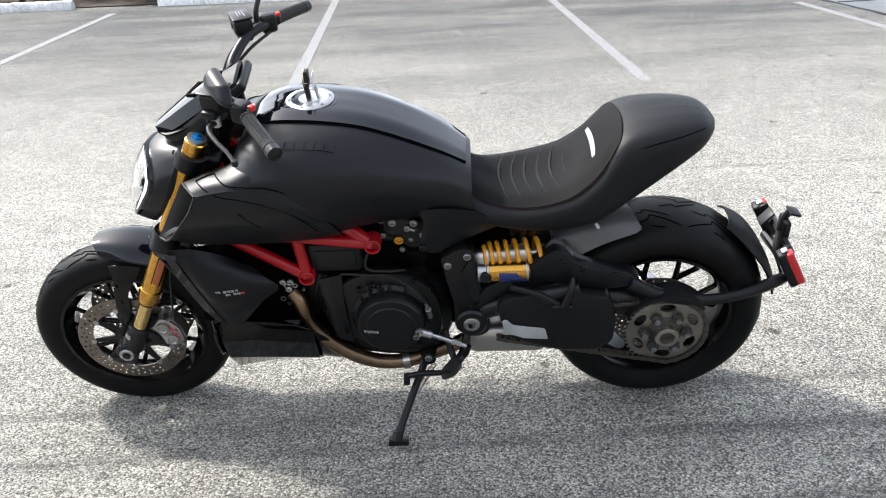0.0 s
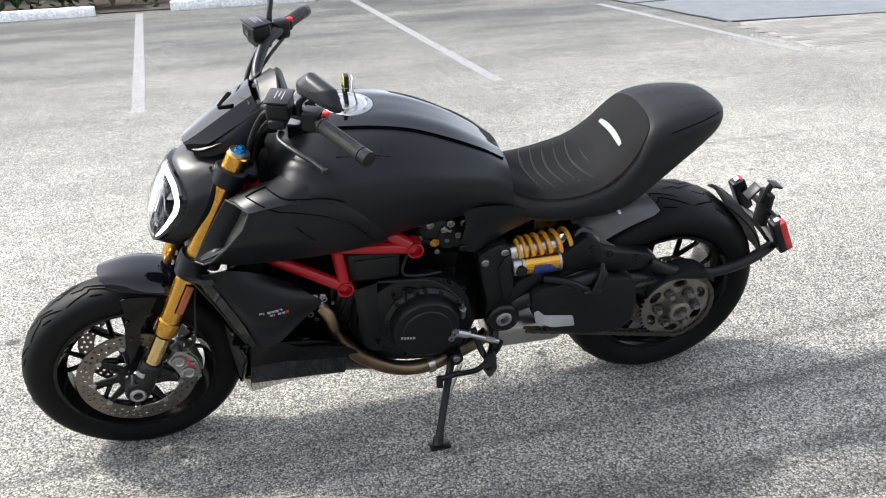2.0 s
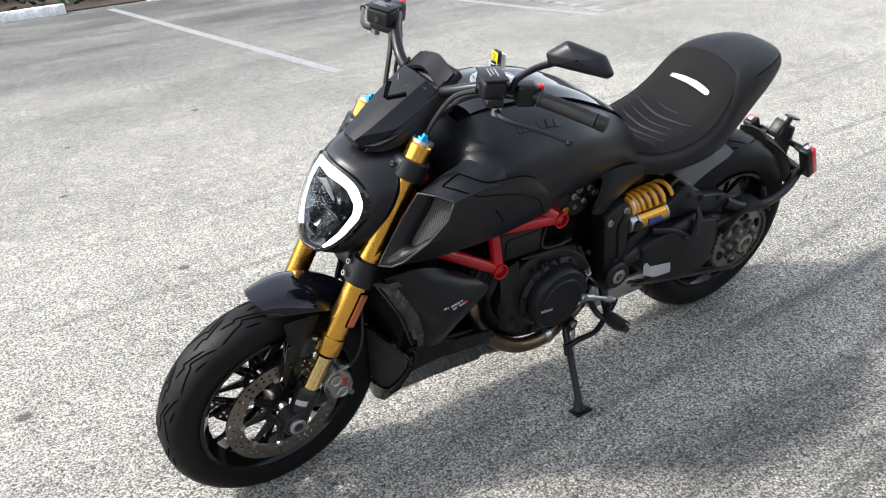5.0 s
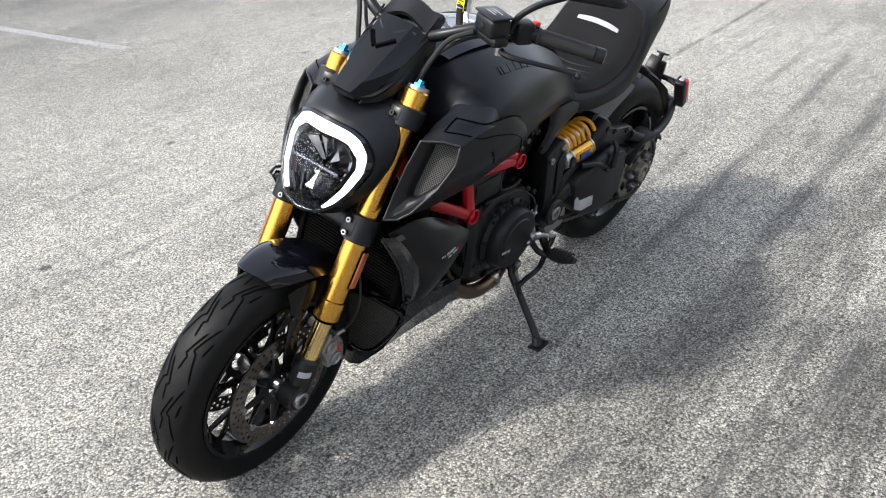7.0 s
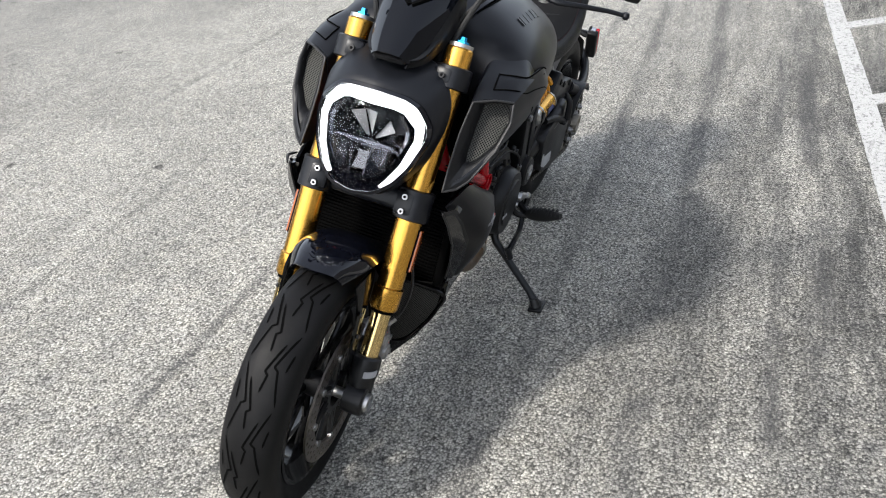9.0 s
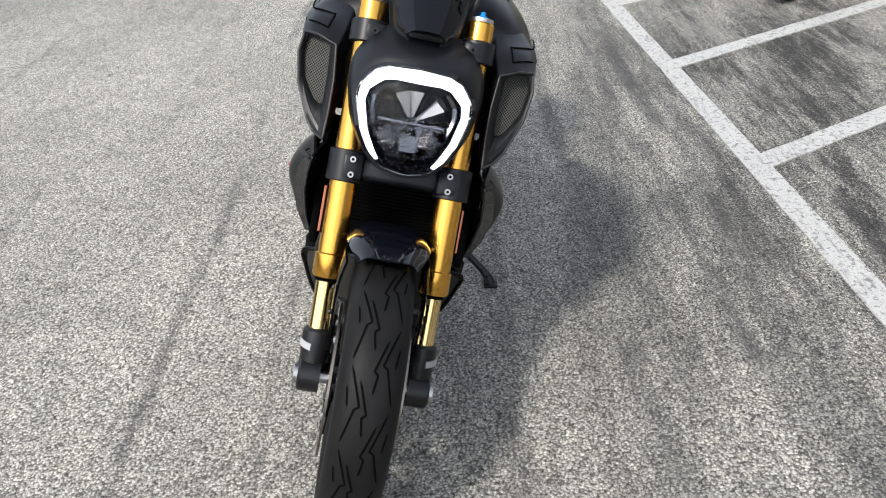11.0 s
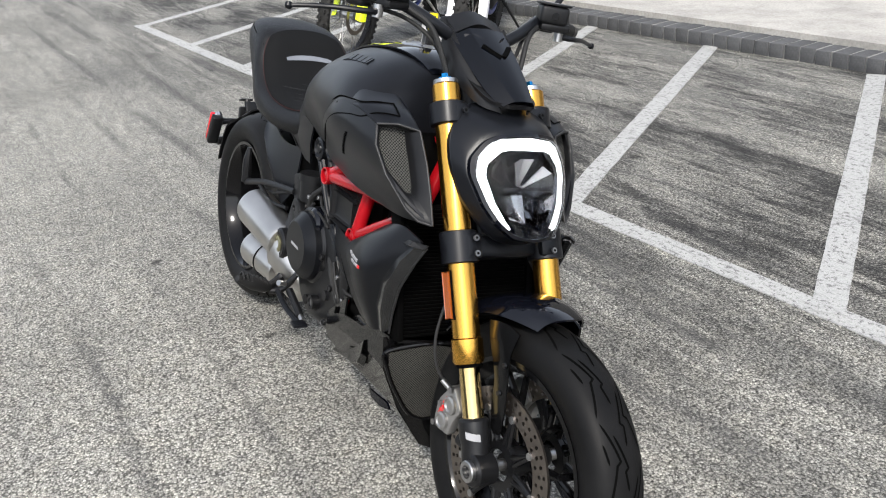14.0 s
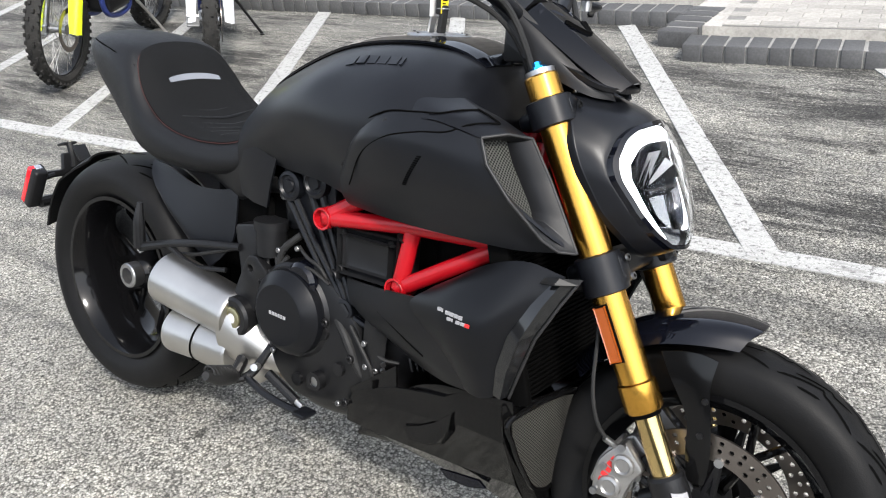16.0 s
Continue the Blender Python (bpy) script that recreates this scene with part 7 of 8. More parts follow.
def shock():
    sh = new("shock_absorber")
    sh.parent = BIKE
    tagged(sh, "rear shock with yellow coil spring and gold reservoir")
    a, b = Vector((0.528, 0.104, 0.570)), Vector((0.280, 0.104, 0.592))
    d = (b - a)
    u = d.normalized()
    up = Vector((0, 0, 1))
    up = (up - u * up.dot(u)).normalized()
    side = u.cross(up)
    pts = []
    turns = 6.5
    for i in range(150):
        f = i / 149
        th = 2 * math.pi * turns * f
        s = 0.12 + 0.66 * (0.62 * f + 0.38 * f * f)
        pts.append(a + d * s + (up * math.cos(th) + side * math.sin(th)) * 0.0375)
    part("coil_spring", tube([tuple(p) for p in pts], 0.0068, 10), SPRING, sh, "yellow-painted coil spring", 60)
    part("damper_body", tube([tuple(a + d * s) for s in (0.0, 0.14, 0.142, 0.165, 0.166, 0.60)], [0.028, 0.034, 0.043, 0.043, 0.027, 0.027], 24), STEEL, sh, "bright damper body")
    part("damper_rod", tube([tuple(a + d * s) for s in (0.55, 0.84)], 0.010, 16), STEEL, sh)
    part("spring_seat", tube([tuple(a + d * s) for s in (0.875, 0.885, 0.91, 0.95, 1.0)], [0.044, 0.046, 0.034, 0.022, 0.020], 24), CASTING, sh)
    part("shock_eye", rod(tuple(b + Vector((0, -0.03, 0))), tuple(b + Vector((0, 0.03, 0))), 0.022, 18), ALLOY, sh)
    r0, r1 = Vector((0.503, 0.142, 0.549)), Vector((0.376, 0.146, 0.556))
    e = r1 - r0
    part("reservoir", tube([tuple(r0 + e * s) for s in (0.06, 0.08, 0.97, 1.0)], [0.026, 0.030, 0.030, 0.026], 28), GOLD, sh, "gold gas reservoir")
    part("reservoir_head", tube([tuple(r0 + e * s) for s in (-0.14, -0.12, 0.06, 0.08)], [0.024, 0.028, 0.028, 0.024], 24), ALLOY, sh)
    for s in (0.10, 0.94):
        part("reservoir_band", tube([tuple(r0 + e * (s - 0.025)), tuple(r0 + e * (s + 0.025))], 0.0315, 24), ALLOY, sh)
    part("adjuster_knob", lathe([(0.0, 0.0), (0.0, 0.017), (0.012, 0.017), (0.014, 0.013), (0.014, 0.0)], 18, "y", (0.499, 0.160, 0.550), closed=False), CASTING, sh)
    mid = r0 + e * 0.62
    rows = []
    for i in range(7):
        th = radians(-35 + 70 * i / 6 - 12)
        rows.append([mid + Vector((k, 0.0306 * math.cos(th), 0.0306 * math.sin(th))) for k in (0.038, -0.036)])
    part("reservoir_label", tidy(grid(rows)), BLUEPLASTIC, sh, "small blue label", 0)
    part("silver_guard", sheet([[(0.44, 0.038, 0.690), (0.36, 0.038, 0.700), (0.27, 0.030, 0.690)], [(0.43, 0.050, 0.640), (0.36, 0.052, 0.640), (0.27, 0.045, 0.630)], [(0.42, 0.038, 0.57), (0.36, 0.040, 0.565), (0.28, 0.035, 0.56)]], 8, 10, 0.003), SHIELD, sh, "bright heat shield above the spring")
    return sh


shock()


HUGGER = solid("worn_hugger_plastic", (0.082, 0.083, 0.086), 0.34, grain=700, wear=0.25, bump=0.1, dust=0.01, spec=0.5)


# -- rear hugger, plate carrier, tail lamps --
def rear_guard():
    rows = []
    for i in range(14):
        row = []
        for j in range(11):
            v = -0.45 + 1.45 * j / 10
            u = i / 13
            a = radians(42 + (31 + 4 * v) * u)
            r = 0.362 + 0.060 * (1 - u) + 0.006 * (1 - v * v) - (0.020 + 0.055 * (1 - u) ** 0.5) * max(0.0, v) ** 5
            row.append((RA[0] + r * math.cos(a), 0.118 * v, RA[2] + r * math.sin(a)))
        rows.append(row)
    bm = tidy(grid(rows))
    bmesh.ops.solidify(bm, geom=bm.faces[:], thickness=0.005)
    hug = part("rear_hugger", bm, HUGGER, BIKE, "worn grey-black hugger over the rear tyre", 50)
    part("hugger_stay", sheet([[(0.255, 0.126, 0.60), (0.31, 0.126, 0.64), (0.34, 0.12, 0.60)], [(0.20, 0.128, 0.56), (0.26, 0.13, 0.55), (0.32, 0.128, 0.54)]], 8, 8, 0.008), HUGGER, hug)
    part("hugger_slot", moved(box((-0.004, -0.003, -0.012), (0.004, 0.003, 0.012), 0.001, 1), Matrix.Translation((0.190, 0.092, 0.655)) @ Matrix.Rotation(radians(30), 4, "Y")), WHITEMARK, hug)
    part("side_panel", sheet([[(0.172, -0.098, 0.674), (0.250, -0.106, 0.668), (0.340, -0.110, 0.644), (0.420, -0.110, 0.646), (0.490, -0.108, 0.660)],
                              [(0.192, -0.118, 0.646), (0.262, -0.124, 0.604), (0.330, -0.126, 0.566), (0.400, -0.124, 0.546), (0.480, -0.120, 0.536)],
                              [(0.217, -0.125, 0.615), (0.262, -0.130, 0.578), (0.305, -0.130, 0.545), (0.360, -0.128, 0.503), (0.412, -0.124, 0.464)],
                              [(0.214, -0.112, 0.600), (0.255, -0.116, 0.564), (0.298, -0.116, 0.530), (0.350, -0.114, 0.490), (0.402, -0.110, 0.452)]], 20, 24, 0.005), MATTE, hug, "matt black panel beside the rear tyre", 50)
    arm = part("tail_arm", tube([(0.10, 0.150, 0.505), (0.03, 0.160, 0.470), (-0.06, 0.160, 0.446), (-0.15, 0.152, 0.438), (-0.24, 0.136, 0.446), (-0.31, 0.112, 0.458), (-0.345, 0.098, 0.465)], [0.020, 0.020, 0.017, 0.016, 0.016, 0.018, 0.016], 12, 36), PLASTIC, BIKE, "black tail arm sweeping round the tyre")
    rows = []
    for i in range(15):
        a = radians(122 + 44 * i / 14)
        rows.append([(RA[0] + (0.352 - 0.02 * abs(v) ** 3) * math.cos(a), 0.106 * v * (0.55 + 0.45 * min(1, i / 5)), RA[2] + (0.352 - 0.02 * abs(v) ** 3) * math.sin(a)) for v in np.linspace(-1, 1, 9)])
    bm = tidy(grid(rows))
    bmesh.ops.solidify(bm, geom=bm.faces[:], thickness=0.005)
    flap = part("tail_flap", bm, RUBBER, arm, "curved black spray flap")
    part("tail_crossbar", join(tube([(-0.350, -0.105, 0.470), (-0.358, 0.0, 0.475), (-0.350, 0.105, 0.470)], 0.016, 10, 14), box((-0.365, -0.03, 0.47), (-0.345, 0.03, 0.60), 0.006, 2), box((-0.36, -0.10, 0.535), (-0.345, 0.10, 0.555), 0.005, 2)), CASTING, arm)
    part("plate_bracket", join(moved(box((-0.004, -0.020, -0.030), (0.004, 0.020, 0.022), 0.003, 2), Matrix.Translation((-0.300, 0, 0.610)) @ Matrix.Rotation(radians(-38), 4, "Y")), tube([(-0.345, 0, 0.56), (-0.352, 0, 0.600), (-0.362, 0, 0.625)], 0.010, 8, 8), moved(box((-0.018, -0.022, -0.004), (0.016, 0.022, 0.004), 0.003, 2), Matrix.Translation((-0.372, 0, 0.622)) @ Matrix.Rotation(radians(-16), 4, "Y"))), PLASTIC, arm, "black number-plate carrier with no plate")
    for sgn in (1, -1):
        m = Matrix.Translation((-0.344, sgn * 0.120, 0.518)) @ Matrix.Rotation(radians(28), 4, "Y")
        lamp = part("tail_lamp", moved(join(box((-0.010, -0.020, -0.062), (0.020, 0.020, 0.062), 0.008, 3), box((-0.0245, min(-sgn * 0.020, -sgn * 0.008), -0.061), (0.000, max(-sgn * 0.020, -sgn * 0.008), 0.061), 0.004, 2)), m), PLASTIC, arm, "slim tail lamp with red lens")
        part("red_lens", moved(box((-0.024, min(-sgn * 0.007, sgn * 0.0215), -0.059), (0.000, max(-sgn * 0.007, sgn * 0.0215), 0.059), 0.006, 3), m), REDLENS, lamp, "red lens")
        part("lamp_cap", moved(box((-0.014, -0.009, 0.058), (0.004, 0.009, 0.067), 0.003, 2), m), SILVERMARK, lamp, "silver lamp cap")
        part("lamp_stay", tube([(-0.345, sgn * 0.06, 0.545), (-0.342, sgn * 0.11, 0.535)], 0.008, 8), CASTING, lamp)


rear_guard()


# -- exhaust --
def exhaust():
    ex = new("exhaust")
    ex.parent = BIKE
    tagged(ex, "bronzed header pipe and two stubby brushed silencers")
    part("header_pipe", tube([(1.055, 0.090, 0.455), (1.034, 0.104, 0.430), (1.018, 0.113, 0.362), (0.980, 0.119, 0.305), (0.925, 0.121, 0.255), (0.865, 0.119, 0.215), (0.80, 0.116, 0.195), (0.73, 0.110, 0.196), (0.66, 0.092, 0.208), (0.58, 0.070, 0.225), (0.50, 0.03, 0.25)], 0.0222, 20, 60), HEADER, ex, "heat-bronzed header pipe", 60)
    part("pipe_band", tube([(0.752, 0.113, 0.194), (0.732, 0.110, 0.196)], 0.027, 20), STEEL, ex)
    part("header_pipe", tube([(0.62, -0.06, 0.42), (0.56, -0.07, 0.36), (0.52, -0.06, 0.29), (0.46, -0.02, 0.26)], 0.0245, 18, 24), HEADER, ex)
    part("header_pipe", tube([(0.90, -0.08, 0.27), (0.80, -0.088, 0.242), (0.72, -0.085, 0.235), (0.62, -0.07, 0.245), (0.54, -0.04, 0.26)], 0.024, 18, 24), HEADER, ex)
    part("collector_box", box((0.31, -0.13, 0.195), (0.56, 0.105, 0.30), 0.035, 4), MUFFLER, ex, "dull steel collector box")
    def can(a, b, r1, r2, nm):
        a, b = Vector(a), Vector(b)
        d = b - a
        return part(nm, tube([tuple(a + d * s) for s in (0.0, 0.01, 0.045, 0.05, 0.95, 0.955, 0.985, 1.0)], [r1 * 0.86, r1 * 0.97, r1, r1, r2, r2, r2 * 0.96, r2 * 0.80], 40), MUFFLER, ex, "stubby brushed silencer", 40)
    up = can((0.303, -0.166, 0.424), (0.520, -0.140, 0.378), 0.063, 0.058, "silencer")
    lo = can((0.330, -0.162, 0.300), (0.520, -0.138, 0.288), 0.056, 0.050, "silencer")
    part("silencer_outlet", lathe([(-0.004, 0.030), (-0.006, 0.026), (0.03, 0.024), (0.03, 0.0)], 24, "x", (0.303, -0.166, 0.424), closed=False), DARKVOID, up)
    part("silencer_band", tube([(0.424, -0.1505, 0.294), (0.420, -0.151, 0.2945)], 0.0545, 36), DARKVOID, lo)
    rows = []
    for x, y, z, ry, rz in [(0.505, -0.140, 0.355, 0.052, 0.082), (0.55, -0.134, 0.338, 0.046, 0.072), (0.60, -0.120, 0.315, 0.036, 0.050), (0.64, -0.100, 0.290, 0.028, 0.032)]:
        rows.append([(x, y + ry * math.cos(t), z + rz * math.sin(t)) for t in np.linspace(0, 2 * math.pi, 28, endpoint=False)])
    part("silencer_neck", tidy(grid(cr(np.array(rows), 14), wrap=True, caps=True)), MUFFLER, ex, "welded steel neck joining both silencers", 60)
    return ex


exhaust()


# -- foot controls and side stand --
def foot_controls():
    for sgn in (1, -1):
        q = lambda x, y, z: (x, sgn * y, z)
        ctl = part("footrest", tube([q(0.585, 0.205, 0.272), q(0.592, 0.225, 0.279), q(0.605, 0.265, 0.297), q(0.620, 0.312, 0.318)], [0.013, 0.019, 0.021, 0.009], 14, 14), GRIPRUB, BIKE, "black rubber rider footrest")
        for k in range(7):
            f = 0.15 + 0.7 * k / 6
            c = Vector(q(0.585 + 0.035 * f, 0.205 + 0.107 * f, 0.272 + 0.046 * f))
            part("footrest_ridge", tube([tuple(c + Vector((0.018 * math.cos(t), 0, 0.0205 * math.sin(t) + 0.001))) for t in np.linspace(0.3, math.pi - 0.3, 7)], 0.0028, 6), GRIPRUB, ctl)
        part("footrest_bracket", join(tube([q(0.555, 0.13, 0.33), q(0.565, 0.17, 0.285), q(0.585, 0.205, 0.272)], 0.014, 10, 10), tube([q(0.62, 0.13, 0.33), q(0.60, 0.17, 0.27), q(0.585, 0.205, 0.262)], 0.010, 10, 10)), CASTING, ctl)
        bolt_head(q(0.580, 0.215, 0.262), 0.009, 0.006, sgn, BOLT, ctl)
        # passenger step folded against the side
        st = part("passenger_step", join(tube([q(0.211, 0.168, 0.585), q(0.210, 0.172, 0.54), q(0.206, 0.170, 0.475)], [0.007, 0.014, 0.015], 10, 10), tube([q(0.206, 0.168, 0.475), q(0.36, 0.155, 0.515), q(0.52, 0.13, 0.535)], [0.011, 0.009, 0.009], 10, 12), tube([q(0.30, 0.160, 0.500), q(0.38, 0.15, 0.465), q(0.47, 0.13, 0.47)], [0.008, 0.006, 0.006], 8, 10)) if sgn < 0 else join(tube([q(0.262, 0.178, 0.548), q(0.268, 0.198, 0.520), q(0.285, 0.205, 0.470)], [0.006, 0.010, 0.011], 10, 10), box((0.262, 0.188, 0.462), (0.318, 0.208, 0.472), 0.004, 1), tube([q(0.30, 0.196, 0.470), q(0.36, 0.185, 0.500), q(0.43, 0.165, 0.51)], [0.009, 0.010, 0.010], 10, 12)), PLASTIC, BIKE, "folded black passenger step")
    # gear linkage (left)
    gl = part("gear_lever", join(tube([(0.575, 0.190, 0.265), (0.62, 0.200, 0.228), (0.69, 0.205, 0.228), (0.735, 0.205, 0.218)], 0.0085, 10, 24), tube([(0.735, 0.200, 0.225), (0.737, 0.215, 0.195)], 0.010, 10)), MATTE, BIKE, "black gear lever with silver linkage")
    part("linkage", join(tube([(0.690, 0.188, 0.376), (0.655, 0.192, 0.366)], 0.012, 10), tube([(0.655, 0.192, 0.366), (0.56, 0.192, 0.320)], 0.007, 10), tube([(0.60, 0.192, 0.339), (0.575, 0.192, 0.327)], 0.010, 8)), ALLOY, gl, "bare alloy linkage rod")
    bolt_head((0.690, 0.180, 0.377), 0.012, 0.020, 1, BOLT, gl)
    bolt_head((0.700, 0.180, 0.357), 0.010, 0.014, 1, BOLT, gl)
    part("rear_link", tube([(0.552, 0.190, 0.318), (0.560, 0.190, 0.290), (0.580, 0.188, 0.262)], 0.009, 10, 8), CASTING, gl)
    # brake pedal (right)
    bp = part("brake_pedal", join(tube([(0.60, -0.185, 0.265), (0.66, -0.180, 0.240), (0.73, -0.172, 0.228), (0.775, -0.172, 0.236)], 0.0085, 10, 20), box((0.760, -0.205, 0.235), (0.795, -0.165, 0.246), 0.004, 2)), MATTE, BIKE, "black brake pedal with silver joint")
    part("pedal_joint", rod((0.625, -0.175, 0.296), (0.640, -0.200, 0.306), 0.008, 10), ALLOY, bp)
    part("pedal_spring", rod((0.655, -0.172, 0.288), (0.735, -0.166, 0.246), 0.011, 10), CASTING, bp)
    part("pedal_pin", rod((0.735, -0.166, 0.246), (0.752, -0.165, 0.238), 0.007, 10), ALLOY, bp)
    # side stand
    foot = (0.765, 0.328, 0.090)
    ss = part("side_stand", tube([(0.680, 0.135, 0.235), (0.690, 0.150, 0.205), (0.752, 0.295, 0.118), foot], [0.014, 0.0115, 0.011, 0.013], 14), MATTE, BIKE, "black side stand, folded out")
    inv = BM4.inverted()
    w = BM4 @ Vector(foot)
    pad = join(box((w.x - 0.028, w.y - 0.022, -0.001), (w.x + 0.032, w.y + 0.020, 0.008), 0.003, 2), tube([(w.x - 0.004, w.y, 0.005), (w.x, w.y + 0.008, 0.030)], [0.017, 0.013], 10))
    part("stand_foot", moved(pad, inv), CASTING, ss)
    part("stand_pivot", lathe([(0.10, 0.0), (0.10, 0.024), (0.150, 0.022), (0.150, 0.0)], 18, "y", (0.672, 0, 0.232), closed=False), CASTING, ss)
    bolt_head((0.672, 0.150, 0.240), 0.011, 0.010, 1, BOLT, ss)
    coil = []
    a, b = Vector((0.668, 0.142, 0.205)), Vector((0.718, 0.208, 0.165))
    for i in range(70):
        f = i / 69
        th = f * 2 * math.pi * 13
        coil.append(tuple(a + (b - a) * f + Vector((0.008 * math.cos(th) - 0.012, 0, 0.008 * math.sin(th)))))
    part("stand_spring", tube(coil, 0.0016, 6), STEEL, ss)


foot_controls()


# -- front brake hoses --
for s in (1, -1):
    steered("brake_hose", tube([(1.365, s * 0.085, 0.64), (1.385, s * 0.125, 0.57), (1.395, s * 0.145, 0.49), (1.408, s * 0.140, 0.43), (1.428, s * 0.122, 0.392), (1.445, s * 0.105, 0.376)], 0.0034, 8, 40), GRIPRUB, None, "thin black brake hose")
    steered("hose_end", rod((1.420, s * 0.128, 0.40), (1.442, s * 0.108, 0.378), 0.006, 10), ALLOY)


# ---- two dirt bikes parked in the bays behind ----
def knobby_wheel(parent, c, radius, width, name):
    wh = new(name)
    wh.parent = parent
    rim = radius - 0.062
    part("tyre", lathe([(-width / 2, rim + 0.02), (-width * 0.46, rim + 0.045), (-width * 0.30, radius - 0.012), (0, radius - 0.006), (width * 0.30, radius - 0.012), (width * 0.46, rim + 0.045), (width / 2, rim + 0.02), (width * 0.3, rim - 0.004), (-width * 0.3, rim - 0.004)], 64, "y", c), DIRTRUB, wh, "dusty knobby tyre")
    knobs = []
    n = 46
    for k in range(n):
        a = 2 * math.pi * k / n
        for j, (y, r, tw) in enumerate(((-0.42, 0.012, -0.4), (-0.16, 0.002, 0), (0.16, 0.002, 0), (0.42, 0.012, 0.4))):
            if (k + j) % 2 and abs(y) < 0.3:
                continue
            b = box((-0.011, -width * 0.085, -0.004), (0.011, width * 0.085, 0.017), 0.001, 1)
            m = Matrix.Translation(c) @ Matrix.Rotation(-a, 4, "Y") @ Matrix.Translation((radius - 0.008 - r * 1.4, y * width, 0)) @ Matrix.Rotation(radians(90), 4, "Y") @ Matrix.Rotation(tw * -1.0, 4, "X")
            knobs.append(moved(b, m))
    tagged(part("tread", join(*knobs), DIRTRUB, wh, "", 0), kind="stuff")
    part("rim", lathe([(-0.018, rim), (-0.016, rim - 0.012), (0.016, rim - 0.012), (0.018, rim), (0.010, rim - 0.004), (-0.010, rim - 0.004)], 56, "y", c), CASTING, wh)
    part("hub", lathe([(-0.05, 0.0), (-0.05, 0.032), (-0.02, 0.02), (0.02, 0.02), (0.05, 0.032), (0.05, 0.0)], 24, "y", c, closed=False), ALLOY, wh)
    for k in range(28):
        a = 2 * math.pi * k / 28
        s = 0.04 if k % 2 else -0.04
        e = a + (0.35 if (k // 2) % 2 else -0.35)
        part("spoke", rod((c[0] + 0.03 * math.cos(a), c[1] + s, c[2] + 0.03 * math.sin(a)), (c[0] + (rim - 0.008) * math.cos(e), c[1], c[2] + (rim - 0.008) * math.sin(e)), 0.0016, 5), STEEL, wh)
    return wh


def dirt_bike(label, m, plastic, guard, guard_label, lean):
    """Forward is +x from the rear axle; leans on its stand to its left."""
    bike = thing("dirt_bike", label, "motorcycle", "parked dirt bikes", m @ Matrix.Rotation(radians(-lean), 4, "X"))
    R1, R2 = 0.345, 0.335
    fa, ra = (1.47, 0, R1), (0, 0, R2)
    knobby_wheel(bike, fa, R1, 0.085, "front_wheel")
    knobby_wheel(bike, ra, R2, 0.115, "rear_wheel")
    top = (1.12, 0.0, 1.10)
    for sgn in (1, -1):
        y = sgn * 0.095
        part("fork_slider", tube([(1.47, y, 0.33), (1.46, y, 0.36), (1.345, y, 0.62)], [0.03, 0.026, 0.026], 16), ALLOY, bike)
        part("fork_tube", tube([(1.36, y, 0.585), (1.125, y, 1.06)], 0.028, 16), CASTING, bike)
        part("fork_guard", sheet([[(1.520, sgn * 0.085, 0.34), (1.515, sgn * 0.125, 0.33), (1.470, sgn * 0.138, 0.32)], [(1.475, sgn * 0.075, 0.46), (1.470, sgn * 0.128, 0.45), (1.425, sgn * 0.138, 0.45)], [(1.405, sgn * 0.07, 0.62), (1.400, sgn * 0.125, 0.62), (1.355, sgn * 0.135, 0.61)]], 14, 10, 0.004), guard, bike, guard_label)
        part("axle_lug", box((1.445, sgn * 0.075, 0.315), (1.505, sgn * 0.125, 0.365), 0.010, 2), ALLOY, bike)
        part("radiator_shroud", sheet([[(1.20, sgn * 0.06, 0.95), (1.0, sgn * 0.10, 0.95), (0.80, sgn * 0.09, 0.93)], [(1.22, sgn * 0.17, 0.80), (1.02, sgn * 0.19, 0.82), (0.82, sgn * 0.13, 0.86)], [(1.12, sgn * 0.15, 0.62), (1.02, sgn * 0.17, 0.68), (0.9, sgn * 0.13, 0.75)]], 12, 14, 0.004), plastic, bike)
        part("side_panel", sheet([[(0.62, sgn * 0.10, 0.86), (0.42, sgn * 0.11, 0.86), (0.2, sgn * 0.08, 0.87)], [(0.60, sgn * 0.12, 0.70), (0.42, sgn * 0.13, 0.72), (0.25, sgn * 0.10, 0.78)]], 8, 10, 0.004), plastic, bike)
        part("swingarm_beam", tube([(0.62, sgn * 0.075, 0.44), (0.3, sgn * 0.09, 0.39), (0, sgn * 0.085, R2)], [0.03, 0.025, 0.022], 12, 12), ALLOY, bike)
        part("footrest", rod((0.66, sgn * 0.10, 0.40), (0.66, sgn * 0.21, 0.40), 0.014, 10), CASTING, bike)
        part("grip", rod((0.99, sgn * 0.27, 1.19), (0.96, sgn * 0.40, 1.19), 0.017, 14), GRIPRUB, bike)
    part("handlebar", tube([(0.99, -0.30, 1.19), (1.05, -0.14, 1.17), (1.08, 0, 1.12), (1.05, 0.14, 1.17), (0.99, 0.30, 1.19)], 0.012, 12, 30), CASTING, bike)
    part("front_fender", sheet([[(1.86, -0.03, 0.80), (1.86, 0, 0.815), (1.86, 0.03, 0.80)], [(1.6, -0.08, 0.80), (1.6, 0, 0.83), (1.6, 0.08, 0.80)], [(1.35, -0.085, 0.78), (1.35, 0, 0.81), (1.35, 0.085, 0.78)], [(1.12, -0.06, 0.70), (1.12, 0, 0.72), (1.12, 0.06, 0.70)]], 18, 10, 0.004), plastic, bike)
